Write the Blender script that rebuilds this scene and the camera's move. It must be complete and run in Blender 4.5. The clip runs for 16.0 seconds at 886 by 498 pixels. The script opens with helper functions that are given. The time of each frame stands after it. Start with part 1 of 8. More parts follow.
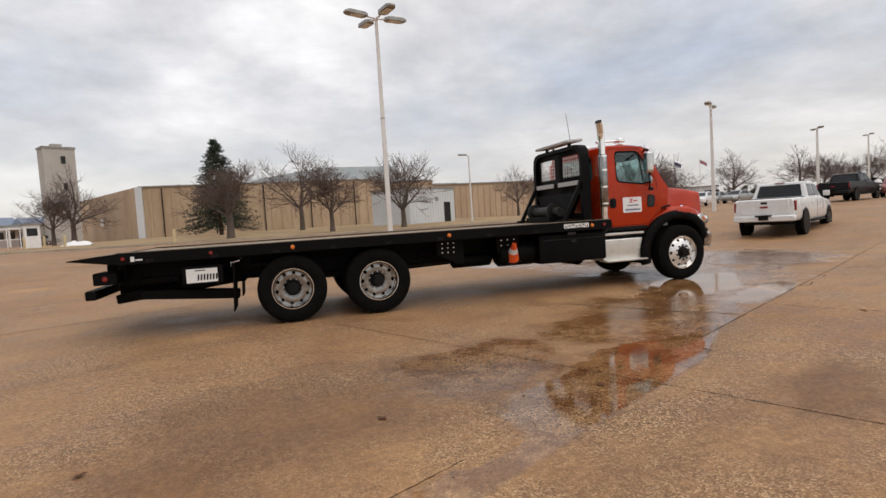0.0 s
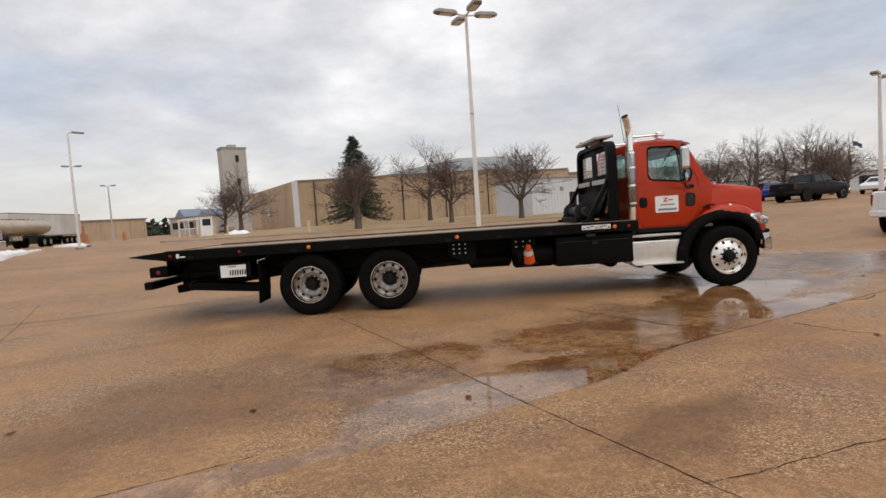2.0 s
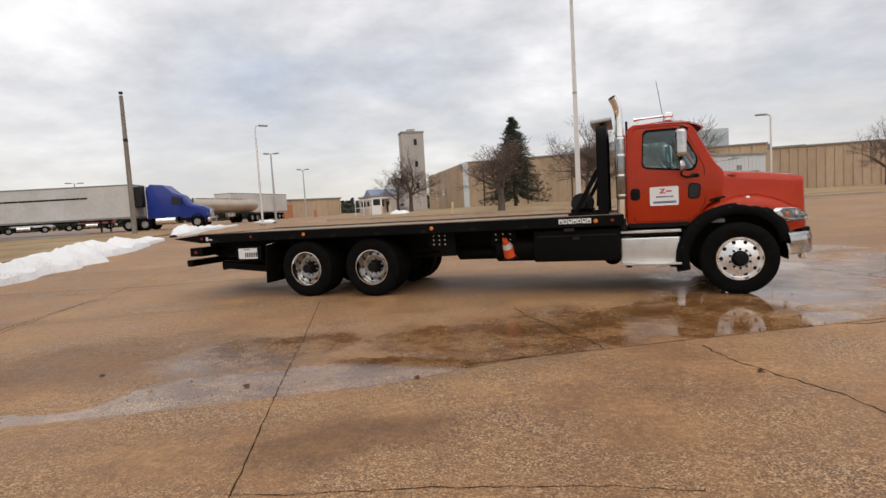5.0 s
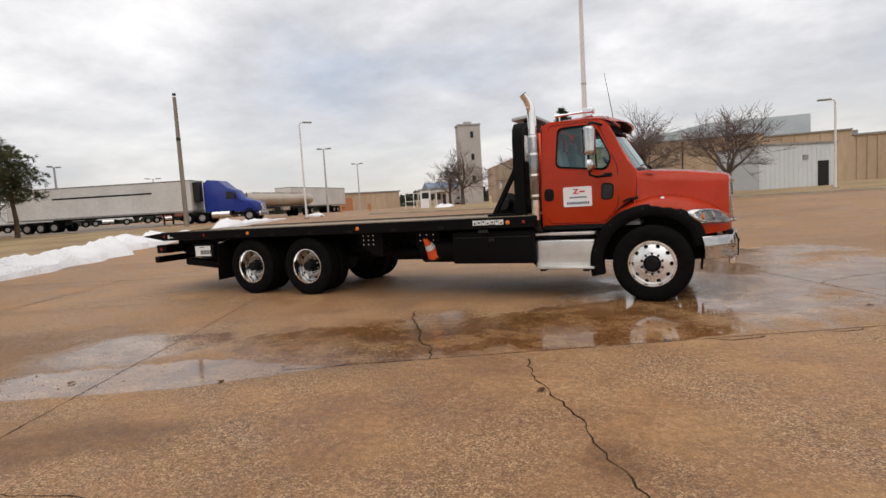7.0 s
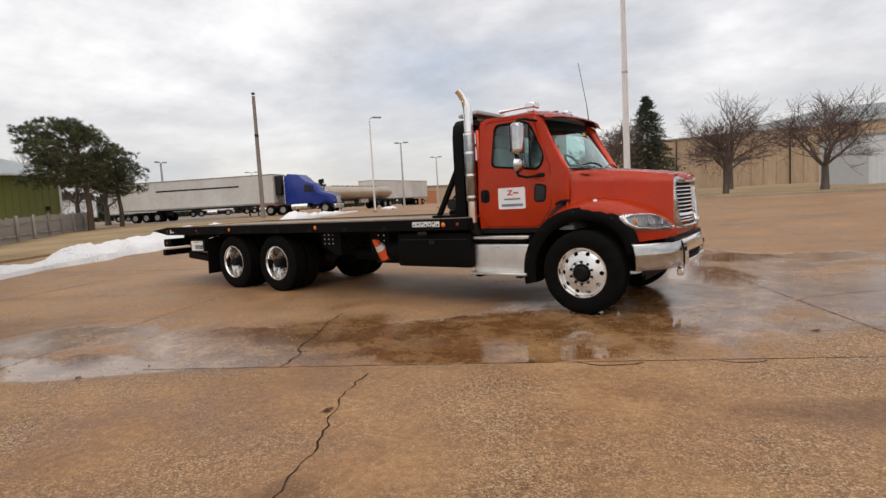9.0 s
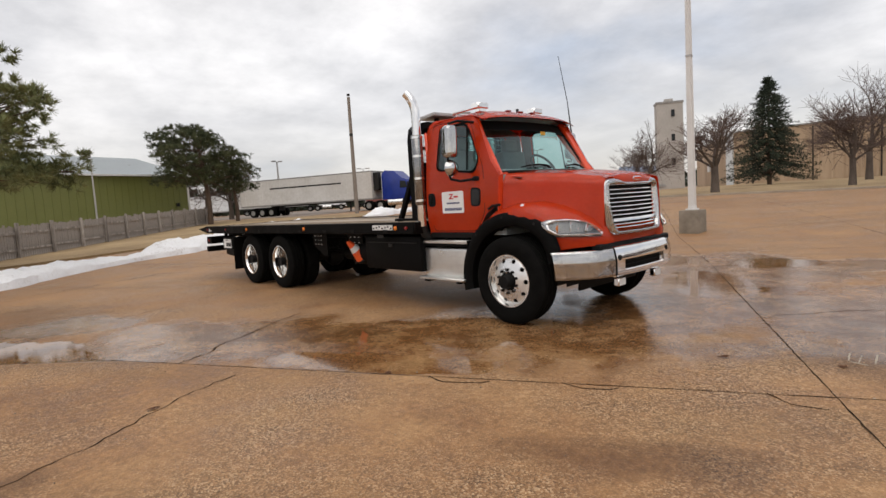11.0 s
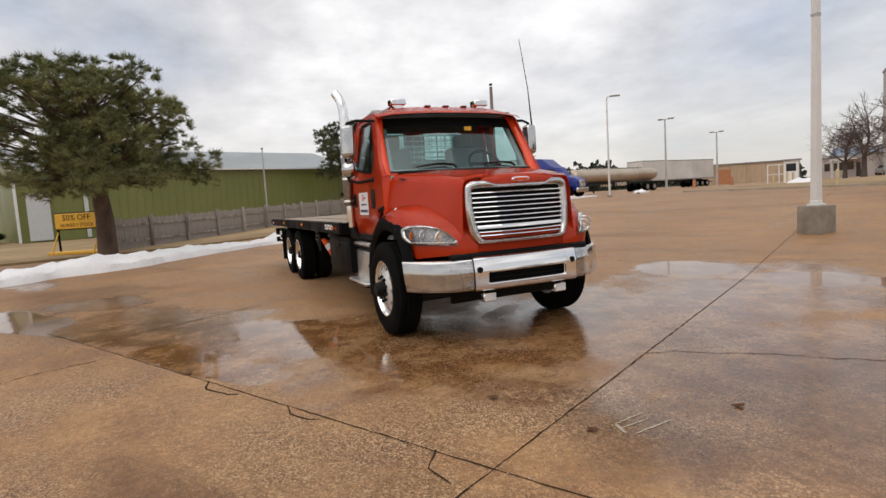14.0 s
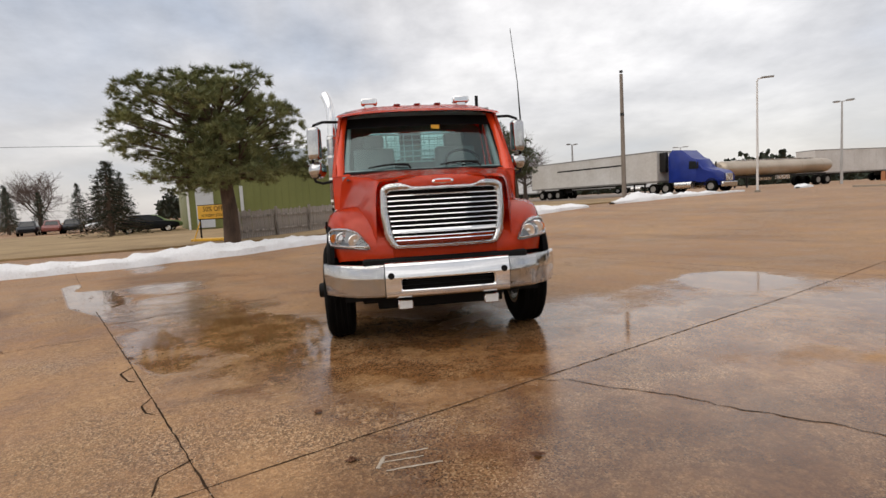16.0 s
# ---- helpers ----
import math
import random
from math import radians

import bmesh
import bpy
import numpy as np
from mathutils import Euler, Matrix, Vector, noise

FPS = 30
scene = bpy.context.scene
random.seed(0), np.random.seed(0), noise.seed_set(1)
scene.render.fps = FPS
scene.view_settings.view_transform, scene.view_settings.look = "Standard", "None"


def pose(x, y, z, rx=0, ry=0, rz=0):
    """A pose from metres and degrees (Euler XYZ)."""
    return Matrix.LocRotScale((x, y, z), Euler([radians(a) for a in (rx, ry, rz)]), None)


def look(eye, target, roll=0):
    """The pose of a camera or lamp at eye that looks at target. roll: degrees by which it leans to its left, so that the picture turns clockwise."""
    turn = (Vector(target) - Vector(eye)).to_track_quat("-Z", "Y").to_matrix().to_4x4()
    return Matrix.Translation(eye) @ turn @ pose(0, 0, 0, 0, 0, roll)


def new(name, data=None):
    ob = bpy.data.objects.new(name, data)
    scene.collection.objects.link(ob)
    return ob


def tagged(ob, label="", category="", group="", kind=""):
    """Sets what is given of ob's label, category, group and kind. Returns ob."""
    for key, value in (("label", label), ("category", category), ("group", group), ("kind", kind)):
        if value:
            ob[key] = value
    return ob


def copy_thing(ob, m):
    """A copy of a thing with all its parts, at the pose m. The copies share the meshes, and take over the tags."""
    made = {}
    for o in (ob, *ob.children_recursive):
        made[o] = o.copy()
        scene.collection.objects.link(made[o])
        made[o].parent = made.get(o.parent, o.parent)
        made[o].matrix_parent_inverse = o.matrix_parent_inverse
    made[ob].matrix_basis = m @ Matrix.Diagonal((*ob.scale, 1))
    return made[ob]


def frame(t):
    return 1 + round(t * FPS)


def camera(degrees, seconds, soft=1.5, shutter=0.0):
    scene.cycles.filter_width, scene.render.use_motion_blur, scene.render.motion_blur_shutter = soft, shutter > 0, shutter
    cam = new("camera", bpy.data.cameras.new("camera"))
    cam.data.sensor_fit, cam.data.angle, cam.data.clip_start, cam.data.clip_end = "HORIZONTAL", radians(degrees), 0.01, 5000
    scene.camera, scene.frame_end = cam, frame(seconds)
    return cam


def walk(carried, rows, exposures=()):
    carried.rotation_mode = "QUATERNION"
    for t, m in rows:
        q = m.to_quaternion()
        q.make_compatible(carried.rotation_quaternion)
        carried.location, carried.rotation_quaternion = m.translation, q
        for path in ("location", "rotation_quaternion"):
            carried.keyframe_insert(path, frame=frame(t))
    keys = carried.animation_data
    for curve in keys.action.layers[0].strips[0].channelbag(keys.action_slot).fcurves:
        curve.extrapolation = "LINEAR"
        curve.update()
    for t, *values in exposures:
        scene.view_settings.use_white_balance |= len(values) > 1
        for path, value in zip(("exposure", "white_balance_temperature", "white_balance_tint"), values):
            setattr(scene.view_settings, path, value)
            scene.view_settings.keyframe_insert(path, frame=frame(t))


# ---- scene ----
cam = camera(78.0, 16.0)
PATH = [
    (0, (-6.869, -9.953, 1.448), (-6.373, -8.018, 1.333), -3.6),
    (0.5, (-6.366, -10.131, 1.455), (-6.004, -8.168, 1.341), -3.5),
    (1, (-5.797, -10.255, 1.479), (-5.582, -8.27, 1.361), -3.7),
    (1.5, (-5.225, -10.445, 1.506), (-5.146, -8.45, 1.388), -3.8),
    (2, (-4.657, -10.458, 1.526), (-4.688, -8.462, 1.403), -3.8),
    (2.5, (-4.039, -10.533, 1.539), (-4.203, -8.545, 1.415), -3.8),
    (3, (-3.429, -10.484, 1.546), (-3.725, -8.511, 1.417), -3.9),
    (3.2, (-3.219, -10.426, 1.533), (-3.556, -8.458, 1.405), -3.8),
    (5.3, (-0.826, -9.753, 1.503), (-1.575, -7.905, 1.345), -3.5),
    (5.5, (-0.574, -9.675, 1.511), (-1.354, -7.84, 1.352), -3.6),
    (6, (-0.044, -9.408, 1.512), (-0.884, -7.6, 1.348), -3.6),
    (6.5, (0.456, -9.132, 1.495), (-0.426, -7.344, 1.33), -3.6),
    (7, (0.953, -8.826, 1.494), (0.026, -7.061, 1.326), -3.5),
    (7.5, (1.411, -8.49, 1.484), (0.416, -6.764, 1.314), -3.5),
    (8, (1.886, -8.143, 1.48), (0.814, -6.464, 1.309), -3.4),
    (8.5, (2.323, -7.741, 1.473), (1.187, -6.104, 1.3), -3.3),
    (9, (2.74, -7.38, 1.486), (1.526, -5.8, 1.31), -3.2),
    (9.2, (2.908, -7.208, 1.514), (1.651, -5.664, 1.332), -3.3),
    (11.3, (4.564, -5.562, 1.494), (3.015, -4.309, 1.315), -3.6),
    (11.5, (4.68, -5.426, 1.509), (3.111, -4.198, 1.326), -3.6),
    (12, (5.048, -4.965, 1.5), (3.417, -3.823, 1.318), -3.5),
    (12.5, (5.275, -4.423, 1.5), (3.585, -3.368, 1.315), -3.5),
    (13, (5.535, -3.866, 1.482), (3.787, -2.912, 1.299), -3.5),
    (13.5, (5.698, -3.251, 1.472), (3.894, -2.406, 1.287), -3.4),
    (14, (5.873, -2.672, 1.454), (4.017, -1.947, 1.275), -3.6),
    (14.5, (5.973, -2.081, 1.457), (4.071, -1.489, 1.275), -3.4),
    (15, (6.096, -1.46, 1.433), (4.152, -1.024, 1.256), -3.6),
    (15.5, (6.112, -0.911, 1.417), (4.143, -0.607, 1.244), -3.4),
    (16, (6.189, -0.453, 1.422), (4.207, -0.247, 1.249), -3.2),
]
walk(cam, [(t, look(eye, target, roll)) for t, eye, target, roll in PATH])

# ---- world, sun ----
world = bpy.data.worlds.new("overcast_sky")
scene.world = world
world.use_nodes = True
wn, wl = world.node_tree.nodes, world.node_tree.links
wn.clear()
w_out = wn.new("ShaderNodeOutputWorld")
w_bg = wn.new("ShaderNodeBackground")
w_bg.inputs["Strength"].default_value = 1.0
w_sky = wn.new("ShaderNodeTexSky")
w_sky.sky_type = "NISHITA"
w_sky.sun_disc = False
w_sky.sun_elevation = radians(38)
w_sky.sun_rotation = radians(150)
w_geo = wn.new("ShaderNodeTexCoord")
w_sep = wn.new("ShaderNodeSeparateXYZ")
wl.new(w_geo.outputs["Generated"], w_sep.inputs[0])
# cloud deck: the direction is laid onto a plane overhead, so that clouds flatten towards the horizon
w_add = wn.new("ShaderNodeMath"); w_add.operation = "MAXIMUM"; w_add.inputs[1].default_value = 0.0
wl.new(w_sep.outputs["Z"], w_add.inputs[0])
w_off = wn.new("ShaderNodeMath"); w_off.operation = "ADD"; w_off.inputs[1].default_value = 0.24
wl.new(w_add.outputs[0], w_off.inputs[0])
w_dx = wn.new("ShaderNodeMath"); w_dx.operation = "DIVIDE"
w_dy = wn.new("ShaderNodeMath"); w_dy.operation = "DIVIDE"
wl.new(w_sep.outputs["X"], w_dx.inputs[0]); wl.new(w_off.outputs[0], w_dx.inputs[1])
wl.new(w_sep.outputs["Y"], w_dy.inputs[0]); wl.new(w_off.outputs[0], w_dy.inputs[1])
w_com = wn.new("ShaderNodeCombineXYZ")
wl.new(w_dx.outputs[0], w_com.inputs["X"]); wl.new(w_dy.outputs[0], w_com.inputs["Y"])
w_big = wn.new("ShaderNodeTexNoise")
w_big.inputs["Scale"].default_value = 0.85; w_big.inputs["Detail"].default_value = 6.0; w_big.inputs["Roughness"].default_value = 0.48
w_big.inputs["Distortion"].default_value = 0.35
wl.new(w_com.outputs[0], w_big.inputs["Vector"])
w_ramp = wn.new("ShaderNodeValToRGB")
w_ramp.color_ramp.elements[0].position = 0.33; w_ramp.color_ramp.elements[0].color = (0.49, 0.525, 0.60, 1)
w_ramp.color_ramp.elements[1].position = 0.62; w_ramp.color_ramp.elements[1].color = (1.0, 0.965, 0.94, 1)
w_mid = w_ramp.color_ramp.elements.new(0.47); w_mid.color = (0.67, 0.652, 0.655, 1)
wl.new(w_big.outputs["Fac"], w_ramp.inputs[0])
# small ripples in the deck
w_fine = wn.new("ShaderNodeTexNoise")
w_fine.inputs["Scale"].default_value = 4.2; w_fine.inputs["Detail"].default_value = 6.0; w_fine.inputs["Roughness"].default_value = 0.6
wl.new(w_com.outputs[0], w_fine.inputs["Vector"])
w_fr = wn.new("ShaderNodeMapRange"); w_fr.inputs["From Min"].default_value = 0.3; w_fr.inputs["From Max"].default_value = 0.75
w_fr.inputs["To Min"].default_value = 0.82; w_fr.inputs["To Max"].default_value = 1.14
wl.new(w_fine.outputs["Fac"], w_fr.inputs["Value"])
w_mul = wn.new("ShaderNodeMixRGB"); w_mul.blend_type = "MULTIPLY"; w_mul.inputs[0].default_value = 1.0
wl.new(w_ramp.outputs[0], w_mul.inputs[1]); wl.new(w_fr.outputs[0], w_mul.inputs[2])
# haze near the horizon
w_hz = wn.new("ShaderNodeMapRange"); w_hz.inputs["From Min"].default_value = 0.0; w_hz.inputs["From Max"].default_value = 0.25
w_hz.inputs["To Min"].default_value = 0.85; w_hz.inputs["To Max"].default_value = 0.0
wl.new(w_sep.outputs["Z"], w_hz.inputs["Value"])
w_hm = wn.new("ShaderNodeMixRGB"); w_hm.inputs[2].default_value = (0.595, 0.552, 0.535, 1)
wl.new(w_hz.outputs[0], w_hm.inputs[0]); wl.new(w_mul.outputs[0], w_hm.inputs[1])
# clear sky behind the deck
w_sm = wn.new("ShaderNodeMixRGB"); w_sm.blend_type = "ADD"; w_sm.inputs[0].default_value = 0.02
wl.new(w_hm.outputs[0], w_sm.inputs[1]); wl.new(w_sky.outputs[0], w_sm.inputs[2])
wl.new(w_sm.outputs[0], w_bg.inputs["Color"])
wl.new(w_bg.outputs[0], w_out.inputs["Surface"])

sun = new("sun", bpy.data.lights.new("sun", "SUN"))
sun.data.energy, sun.data.angle, sun.data.color = 1.5, radians(85), (1.0, 0.94, 0.86)
sun.matrix_world = look((0, 0, 60), (-16, 22, 0))

# ---- materials ----
def nodes_of(name):
    m = bpy.data.materials.new(name)
    m.use_nodes = True
    nt = m.node_tree
    return m, nt, nt.nodes["Principled BSDF"]


def coords(nt, kind="Object"):
    return nt.nodes.new("ShaderNodeTexCoord").outputs[kind]


def noise_node(nt, vec, scale, detail=4.0, rough=0.6):
    n = nt.nodes.new("ShaderNodeTexNoise")
    n.inputs["Scale"].default_value, n.inputs["Detail"].default_value, n.inputs["Roughness"].default_value = scale, detail, rough
    nt.links.new(vec, n.inputs["Vector"])
    return n.outputs["Fac"]


def ramp(nt, fac, stops):
    r = nt.nodes.new("ShaderNodeValToRGB")
    e = r.color_ramp.elements
    while len(e) < len(stops):
        e.new(0.5)
    for k, (p, c) in zip(e, stops):
        k.position, k.color = p, (*c, 1)
    nt.links.new(fac, r.inputs[0])
    return r.outputs[0]


def span(nt, fac, a, b, c=0.0, d=1.0):
    r = nt.nodes.new("ShaderNodeMapRange")
    r.inputs["From Min"].default_value, r.inputs["From Max"].default_value = a, b
    r.inputs["To Min"].default_value, r.inputs["To Max"].default_value = c, d
    nt.links.new(fac, r.inputs["Value"])
    return r.outputs[0]


def mathn(nt, op, a, b=None):
    n = nt.nodes.new("ShaderNodeMath")
    n.operation = op
    for i, v in enumerate((a, b)):
        if v is None:
            continue
        if isinstance(v, (int, float)):
            n.inputs[i].default_value = v
        else:
            nt.links.new(v, n.inputs[i])
    return n.outputs[0]


def mixc(nt, fac, a, b, blend="MIX"):
    n = nt.nodes.new("ShaderNodeMixRGB")
    n.blend_type = blend
    for i, v in enumerate((fac, a, b)):
        if isinstance(v, (int, float)):
            n.inputs[i].default_value = v
        elif isinstance(v, tuple):
            n.inputs[i].default_value = (*v, 1)
        else:
            nt.links.new(v, n.inputs[i])
    return n.outputs[0]


def bump(nt, bsdf, height, strength, dist=0.01):
    b = nt.nodes.new("ShaderNodeBump")
    b.inputs["Strength"].default_value, b.inputs["Distance"].default_value = strength, dist
    nt.links.new(height, b.inputs["Height"])
    nt.links.new(b.outputs[0], bsdf.inputs["Normal"])


def surface(name, dark, light, rough=0.6, metal=0.0, scale=3.0, fine=40.0, rough_var=0.12, bumps=0.0, coat=0.0, stretch=None, spec=0.5):
    """A surface with two scales of colour variation, uneven gloss and fine relief."""
    m, nt, b = nodes_of(name)
    vec = coords(nt)
    if stretch:
        mp = nt.nodes.new("ShaderNodeMapping")
        mp.inputs["Scale"].default_value = stretch
        nt.links.new(vec, mp.inputs["Vector"])
        vec = mp.outputs[0]
    big, small = noise_node(nt, vec, scale), noise_node(nt, vec, fine, 5.0, 0.65)
    both = mathn(nt, "ADD", mathn(nt, "MULTIPLY", big, 0.65), mathn(nt, "MULTIPLY", small, 0.35))
    nt.links.new(ramp(nt, both, [(0.36, dark), (0.64, light)]), b.inputs["Base Color"])
    nt.links.new(span(nt, big, 0.3, 0.7, max(0.02, rough - rough_var), min(1.0, rough + rough_var)), b.inputs["Roughness"])
    b.inputs["Metallic"].default_value = metal
    b.inputs["Specular IOR Level"].default_value = spec
    b.inputs["Coat Weight"].default_value = coat
    b.inputs["Coat Roughness"].default_value = 0.05
    if bumps:
        bump(nt, b, small, bumps)
    return m


RED = surface("red_paint", (0.67, 0.053, 0.010), (0.75, 0.066, 0.014), 0.20, 0.0, 1.5, 30, 0.05, 0.0, 0.60, spec=0.25)
BLACK_STEEL = surface("black_painted_steel", (0.0015, 0.0015, 0.0018), (0.0045, 0.0042, 0.004), 0.55, 0.0, 2.0, 60, 0.12, 0.05, spec=0.09)
BLACK_PLASTIC = surface("black_plastic", (0.003, 0.003, 0.0033), (0.009, 0.0087, 0.0083), 0.60, 0.0, 6.0, 180, 0.08, 0.10, spec=0.16)
RUBBER = surface("tyre_rubber", (0.003, 0.003, 0.003), (0.008, 0.0077, 0.007), 0.85, 0.0, 8.0, 120, 0.08, 0.15, spec=0.06)
CHROME = surface("chrome", (0.84, 0.83, 0.82), (0.92, 0.91, 0.90), 0.06, 1.0, 4.0, 40, 0.04)
ALUMINIUM = surface("polished_aluminium", (0.74, 0.73, 0.71), (0.88, 0.87, 0.85), 0.26, 0.92, 5.0, 90, 0.08, 0.02)
POLISHED = surface("mirror_polished_aluminium", (0.80, 0.79, 0.77), (0.92, 0.91, 0.89), 0.13, 1.0, 5.0, 90, 0.05, 0.015)
# rear discs' dark reflections are put into this colour; the exhaust shield shares it
DARKENED_ALU = surface("darkened_aluminium", (0.20, 0.197, 0.192), (0.38, 0.375, 0.365), 0.20, 1.0, 6.0, 70, 0.08, 0.03)
WHEEL_FACE = surface("bright_wheel_aluminium", (0.72, 0.715, 0.70), (0.86, 0.855, 0.84), 0.30, 0.75, 5.0, 90, 0.06, 0.02)
LAMP_BOWL = surface("dark_lamp_bowl", (0.05, 0.05, 0.053), (0.18, 0.18, 0.185), 0.22, 0.5, 8.0, 60, 0.1)
STEP_ALU = surface("brushed_aluminium", (0.56, 0.55, 0.53), (0.74, 0.73, 0.70), 0.36, 0.9, 3.0, 120, 0.10, 0.04)
DECK = surface("dusty_deck_steel", (0.20, 0.145, 0.095), (0.34, 0.26, 0.18), 0.55, 0.15, 1.2, 25, 0.15, 0.08)
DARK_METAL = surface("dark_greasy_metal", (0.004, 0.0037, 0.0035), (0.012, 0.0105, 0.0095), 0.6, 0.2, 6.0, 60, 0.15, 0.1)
CABIN_GREY = surface("cabin_grey_trim", (0.24, 0.265, 0.265), (0.32, 0.345, 0.345), 0.7, 0.0, 5.0, 80, 0.08, 0.06)
WHITE_SIGN = surface("white_sign_sheet", (0.72, 0.72, 0.71), (0.80, 0.80, 0.79), 0.4, 0.0, 3.0, 60, 0.06)
RED_INK = surface("red_ink", (0.45, 0.02, 0.03), (0.55, 0.03, 0.04), 0.5)
BLUE_INK = surface("dark_blue_ink", (0.03, 0.04, 0.12), (0.05, 0.06, 0.16), 0.5)
WHITE_INK = surface("white_lettering", (0.66, 0.66, 0.65), (0.78, 0.78, 0.77), 0.45)
AMBER = surface("amber_lens", (0.60, 0.15, 0.02), (0.75, 0.22, 0.03), 0.18)
# darker than CHROME: the dark bands the shells reflect are in the colour
SHELL_CHROME = surface("mirror_shell_chrome", (0.46, 0.46, 0.46), (0.60, 0.60, 0.60), 0.05, 1.0, 4.0, 40, 0.03)
RED_LENS = surface("red_lens", (0.16, 0.006, 0.006), (0.24, 0.010, 0.008), 0.25)
ORANGE = surface("orange_cone_plastic", (0.70, 0.075, 0.015), (0.85, 0.12, 0.02), 0.5, 0.0, 6, 60, 0.1, 0.05)
CONE_WHITE = surface("reflective_white_band", (0.6, 0.6, 0.6), (0.75, 0.75, 0.75), 0.4)


def glass(name, tint, face_on, sheen=(1.0, 1.0, 1.0)):
    """A thin pane: tinted see-through, with a mirror gloss that grows at a slant."""
    m, nt, b = nodes_of(name)
    clear = nt.nodes.new("ShaderNodeBsdfTransparent")
    clear.inputs["Color"].default_value = (*tint, 1)
    gloss = nt.nodes.new("ShaderNodeBsdfGlossy")
    gloss.inputs["Roughness"].default_value = 0.02
    gloss.inputs["Color"].default_value = (*sheen, 1)
    lw = nt.nodes.new("ShaderNodeLayerWeight")
    slant = mathn(nt, "POWER", lw.outputs["Facing"], 4.0)
    face = mathn(nt, "ADD", face_on, mathn(nt, "MULTIPLY", slant, 1.0 - face_on))
    mix = nt.nodes.new("ShaderNodeMixShader")
    nt.links.new(face, mix.inputs[0])
    nt.links.new(clear.outputs[0], mix.inputs[1])
    nt.links.new(gloss.outputs[0], mix.inputs[2])
    nt.links.new(mix.outputs[0], nt.nodes["Material Output"].inputs["Surface"])
    return m


GLASS = glass("tinted_glass", (0.64, 0.82, 0.81), 0.08, (0.80, 0.95, 0.95))
LENS = glass("clear_lens", (0.92, 0.94, 0.95), 0.05)

# outdoor surfaces
CONCRETE_BASE = surface("weathered_concrete", (0.17, 0.14, 0.105), (0.30, 0.26, 0.21), 0.85, 0.0, 3.0, 60, 0.08, 0.5)
POLE_WHITE = surface("off_white_painted_pole", (0.60, 0.58, 0.56), (0.72, 0.71, 0.69), 0.5, 0.0, 0.8, 20, 0.1)
POLE_GREY = surface("galvanised_pole", (0.36, 0.35, 0.34), (0.50, 0.49, 0.48), 0.5, 0.4, 0.8, 20, 0.1)
WOOD_POLE = surface("weathered_pole_wood", (0.16, 0.13, 0.11), (0.28, 0.24, 0.20), 0.85, 0.0, 0.7, 8, 0.06, 0.3, 0.0, (6, 6, 1))
LAMP_HEAD = surface("lamp_head_metal", (0.18, 0.17, 0.16), (0.34, 0.33, 0.31), 0.5, 0.3)
BARK = surface("grey_brown_bark", (0.060, 0.045, 0.036), (0.135, 0.105, 0.085), 0.9, 0.0, 3.0, 25, 0.05, 0.5, 0.0, (1, 1, 0.3))
TWIG = surface("twig_bark", (0.075, 0.050, 0.042), (0.15, 0.105, 0.088), 0.9, 0.0, 2.0, 20, 0.05)
PINE_BARK = surface("pine_bark", (0.055, 0.036, 0.026), (0.14, 0.092, 0.062), 0.92, 0.0, 4.0, 30, 0.05, 0.8, 0.0, (1, 1, 0.35))
FENCE_WOOD = surface("weathered_fence_wood", (0.13, 0.11, 0.095), (0.47, 0.42, 0.375), 0.9, 0.0, 1.0, 7, 0.05, 0.3, 0.0, (5, 5, 0.6))
GREEN_METAL = surface("green_metal_siding", (0.150, 0.165, 0.043), (0.180, 0.195, 0.056), 0.45, 0.0, 0.3, 6, 0.08)
ROOF_METAL = surface("pale_metal_roof", (0.40, 0.44, 0.46), (0.52, 0.56, 0.57), 0.42, 0.2, 0.3, 4, 0.08)
TAN_WALL = surface("tan_precast_wall", (0.37, 0.265, 0.172), (0.52, 0.392, 0.270), 0.85, 0.0, 0.18, 2.5, 0.05, 0.1, 0.0, (1, 1, 0.22))
PALE_WALL = surface("pale_grey_wall", (0.50, 0.52, 0.54), (0.60, 0.62, 0.63), 0.7, 0.0, 0.15, 3, 0.05)
TOWER_WALL = surface("tower_concrete", (0.38, 0.355, 0.325), (0.48, 0.45, 0.415), 0.85, 0.0, 0.15, 3, 0.05)
BLUE_ROOF = surface("blue_grey_roof", (0.16, 0.20, 0.28), (0.24, 0.29, 0.38), 0.5, 0.1, 0.5, 6, 0.08)
DARK_GLASS = surface("dark_window", (0.012, 0.014, 0.016), (0.022, 0.025, 0.028), 0.10, spec=0.3)
# mirror glass's dark reflection put into the colour; rear lug nuts share it
DARK_CHROME = surface("darkened_chrome", (0.30, 0.30, 0.31), (0.42, 0.42, 0.43), 0.09, 1.0, 4.0, 40, 0.04)
TRAILER_WHITE = surface("dusty_white_trailer_skin", (0.50, 0.475, 0.44), (0.66, 0.645, 0.62), 0.5, 0.0, 0.3, 5, 0.08)
WHITE_PAINT = surface("white_car_paint", (0.66, 0.66, 0.66), (0.74, 0.74, 0.74), 0.28, 0.0, 1.0, 20, 0.05, 0.0, 0.5)
BLUE_PAINT = surface("blue_truck_paint", (0.005, 0.018, 0.16), (0.010, 0.028, 0.22), 0.35, 0.0, 1.0, 20, 0.05, 0.0, 0.1, spec=0.25)
DARK_PAINT = surface("dark_car_paint", (0.006, 0.007, 0.009), (0.013, 0.014, 0.017), 0.32, 0.0, 1.0, 20, 0.05, 0.0, 0.0, spec=0.15)
MAROON_PAINT = surface("faded_maroon_paint", (0.17, 0.045, 0.035), (0.24, 0.075, 0.06), 0.4, 0.0, 1.0, 20, 0.05)
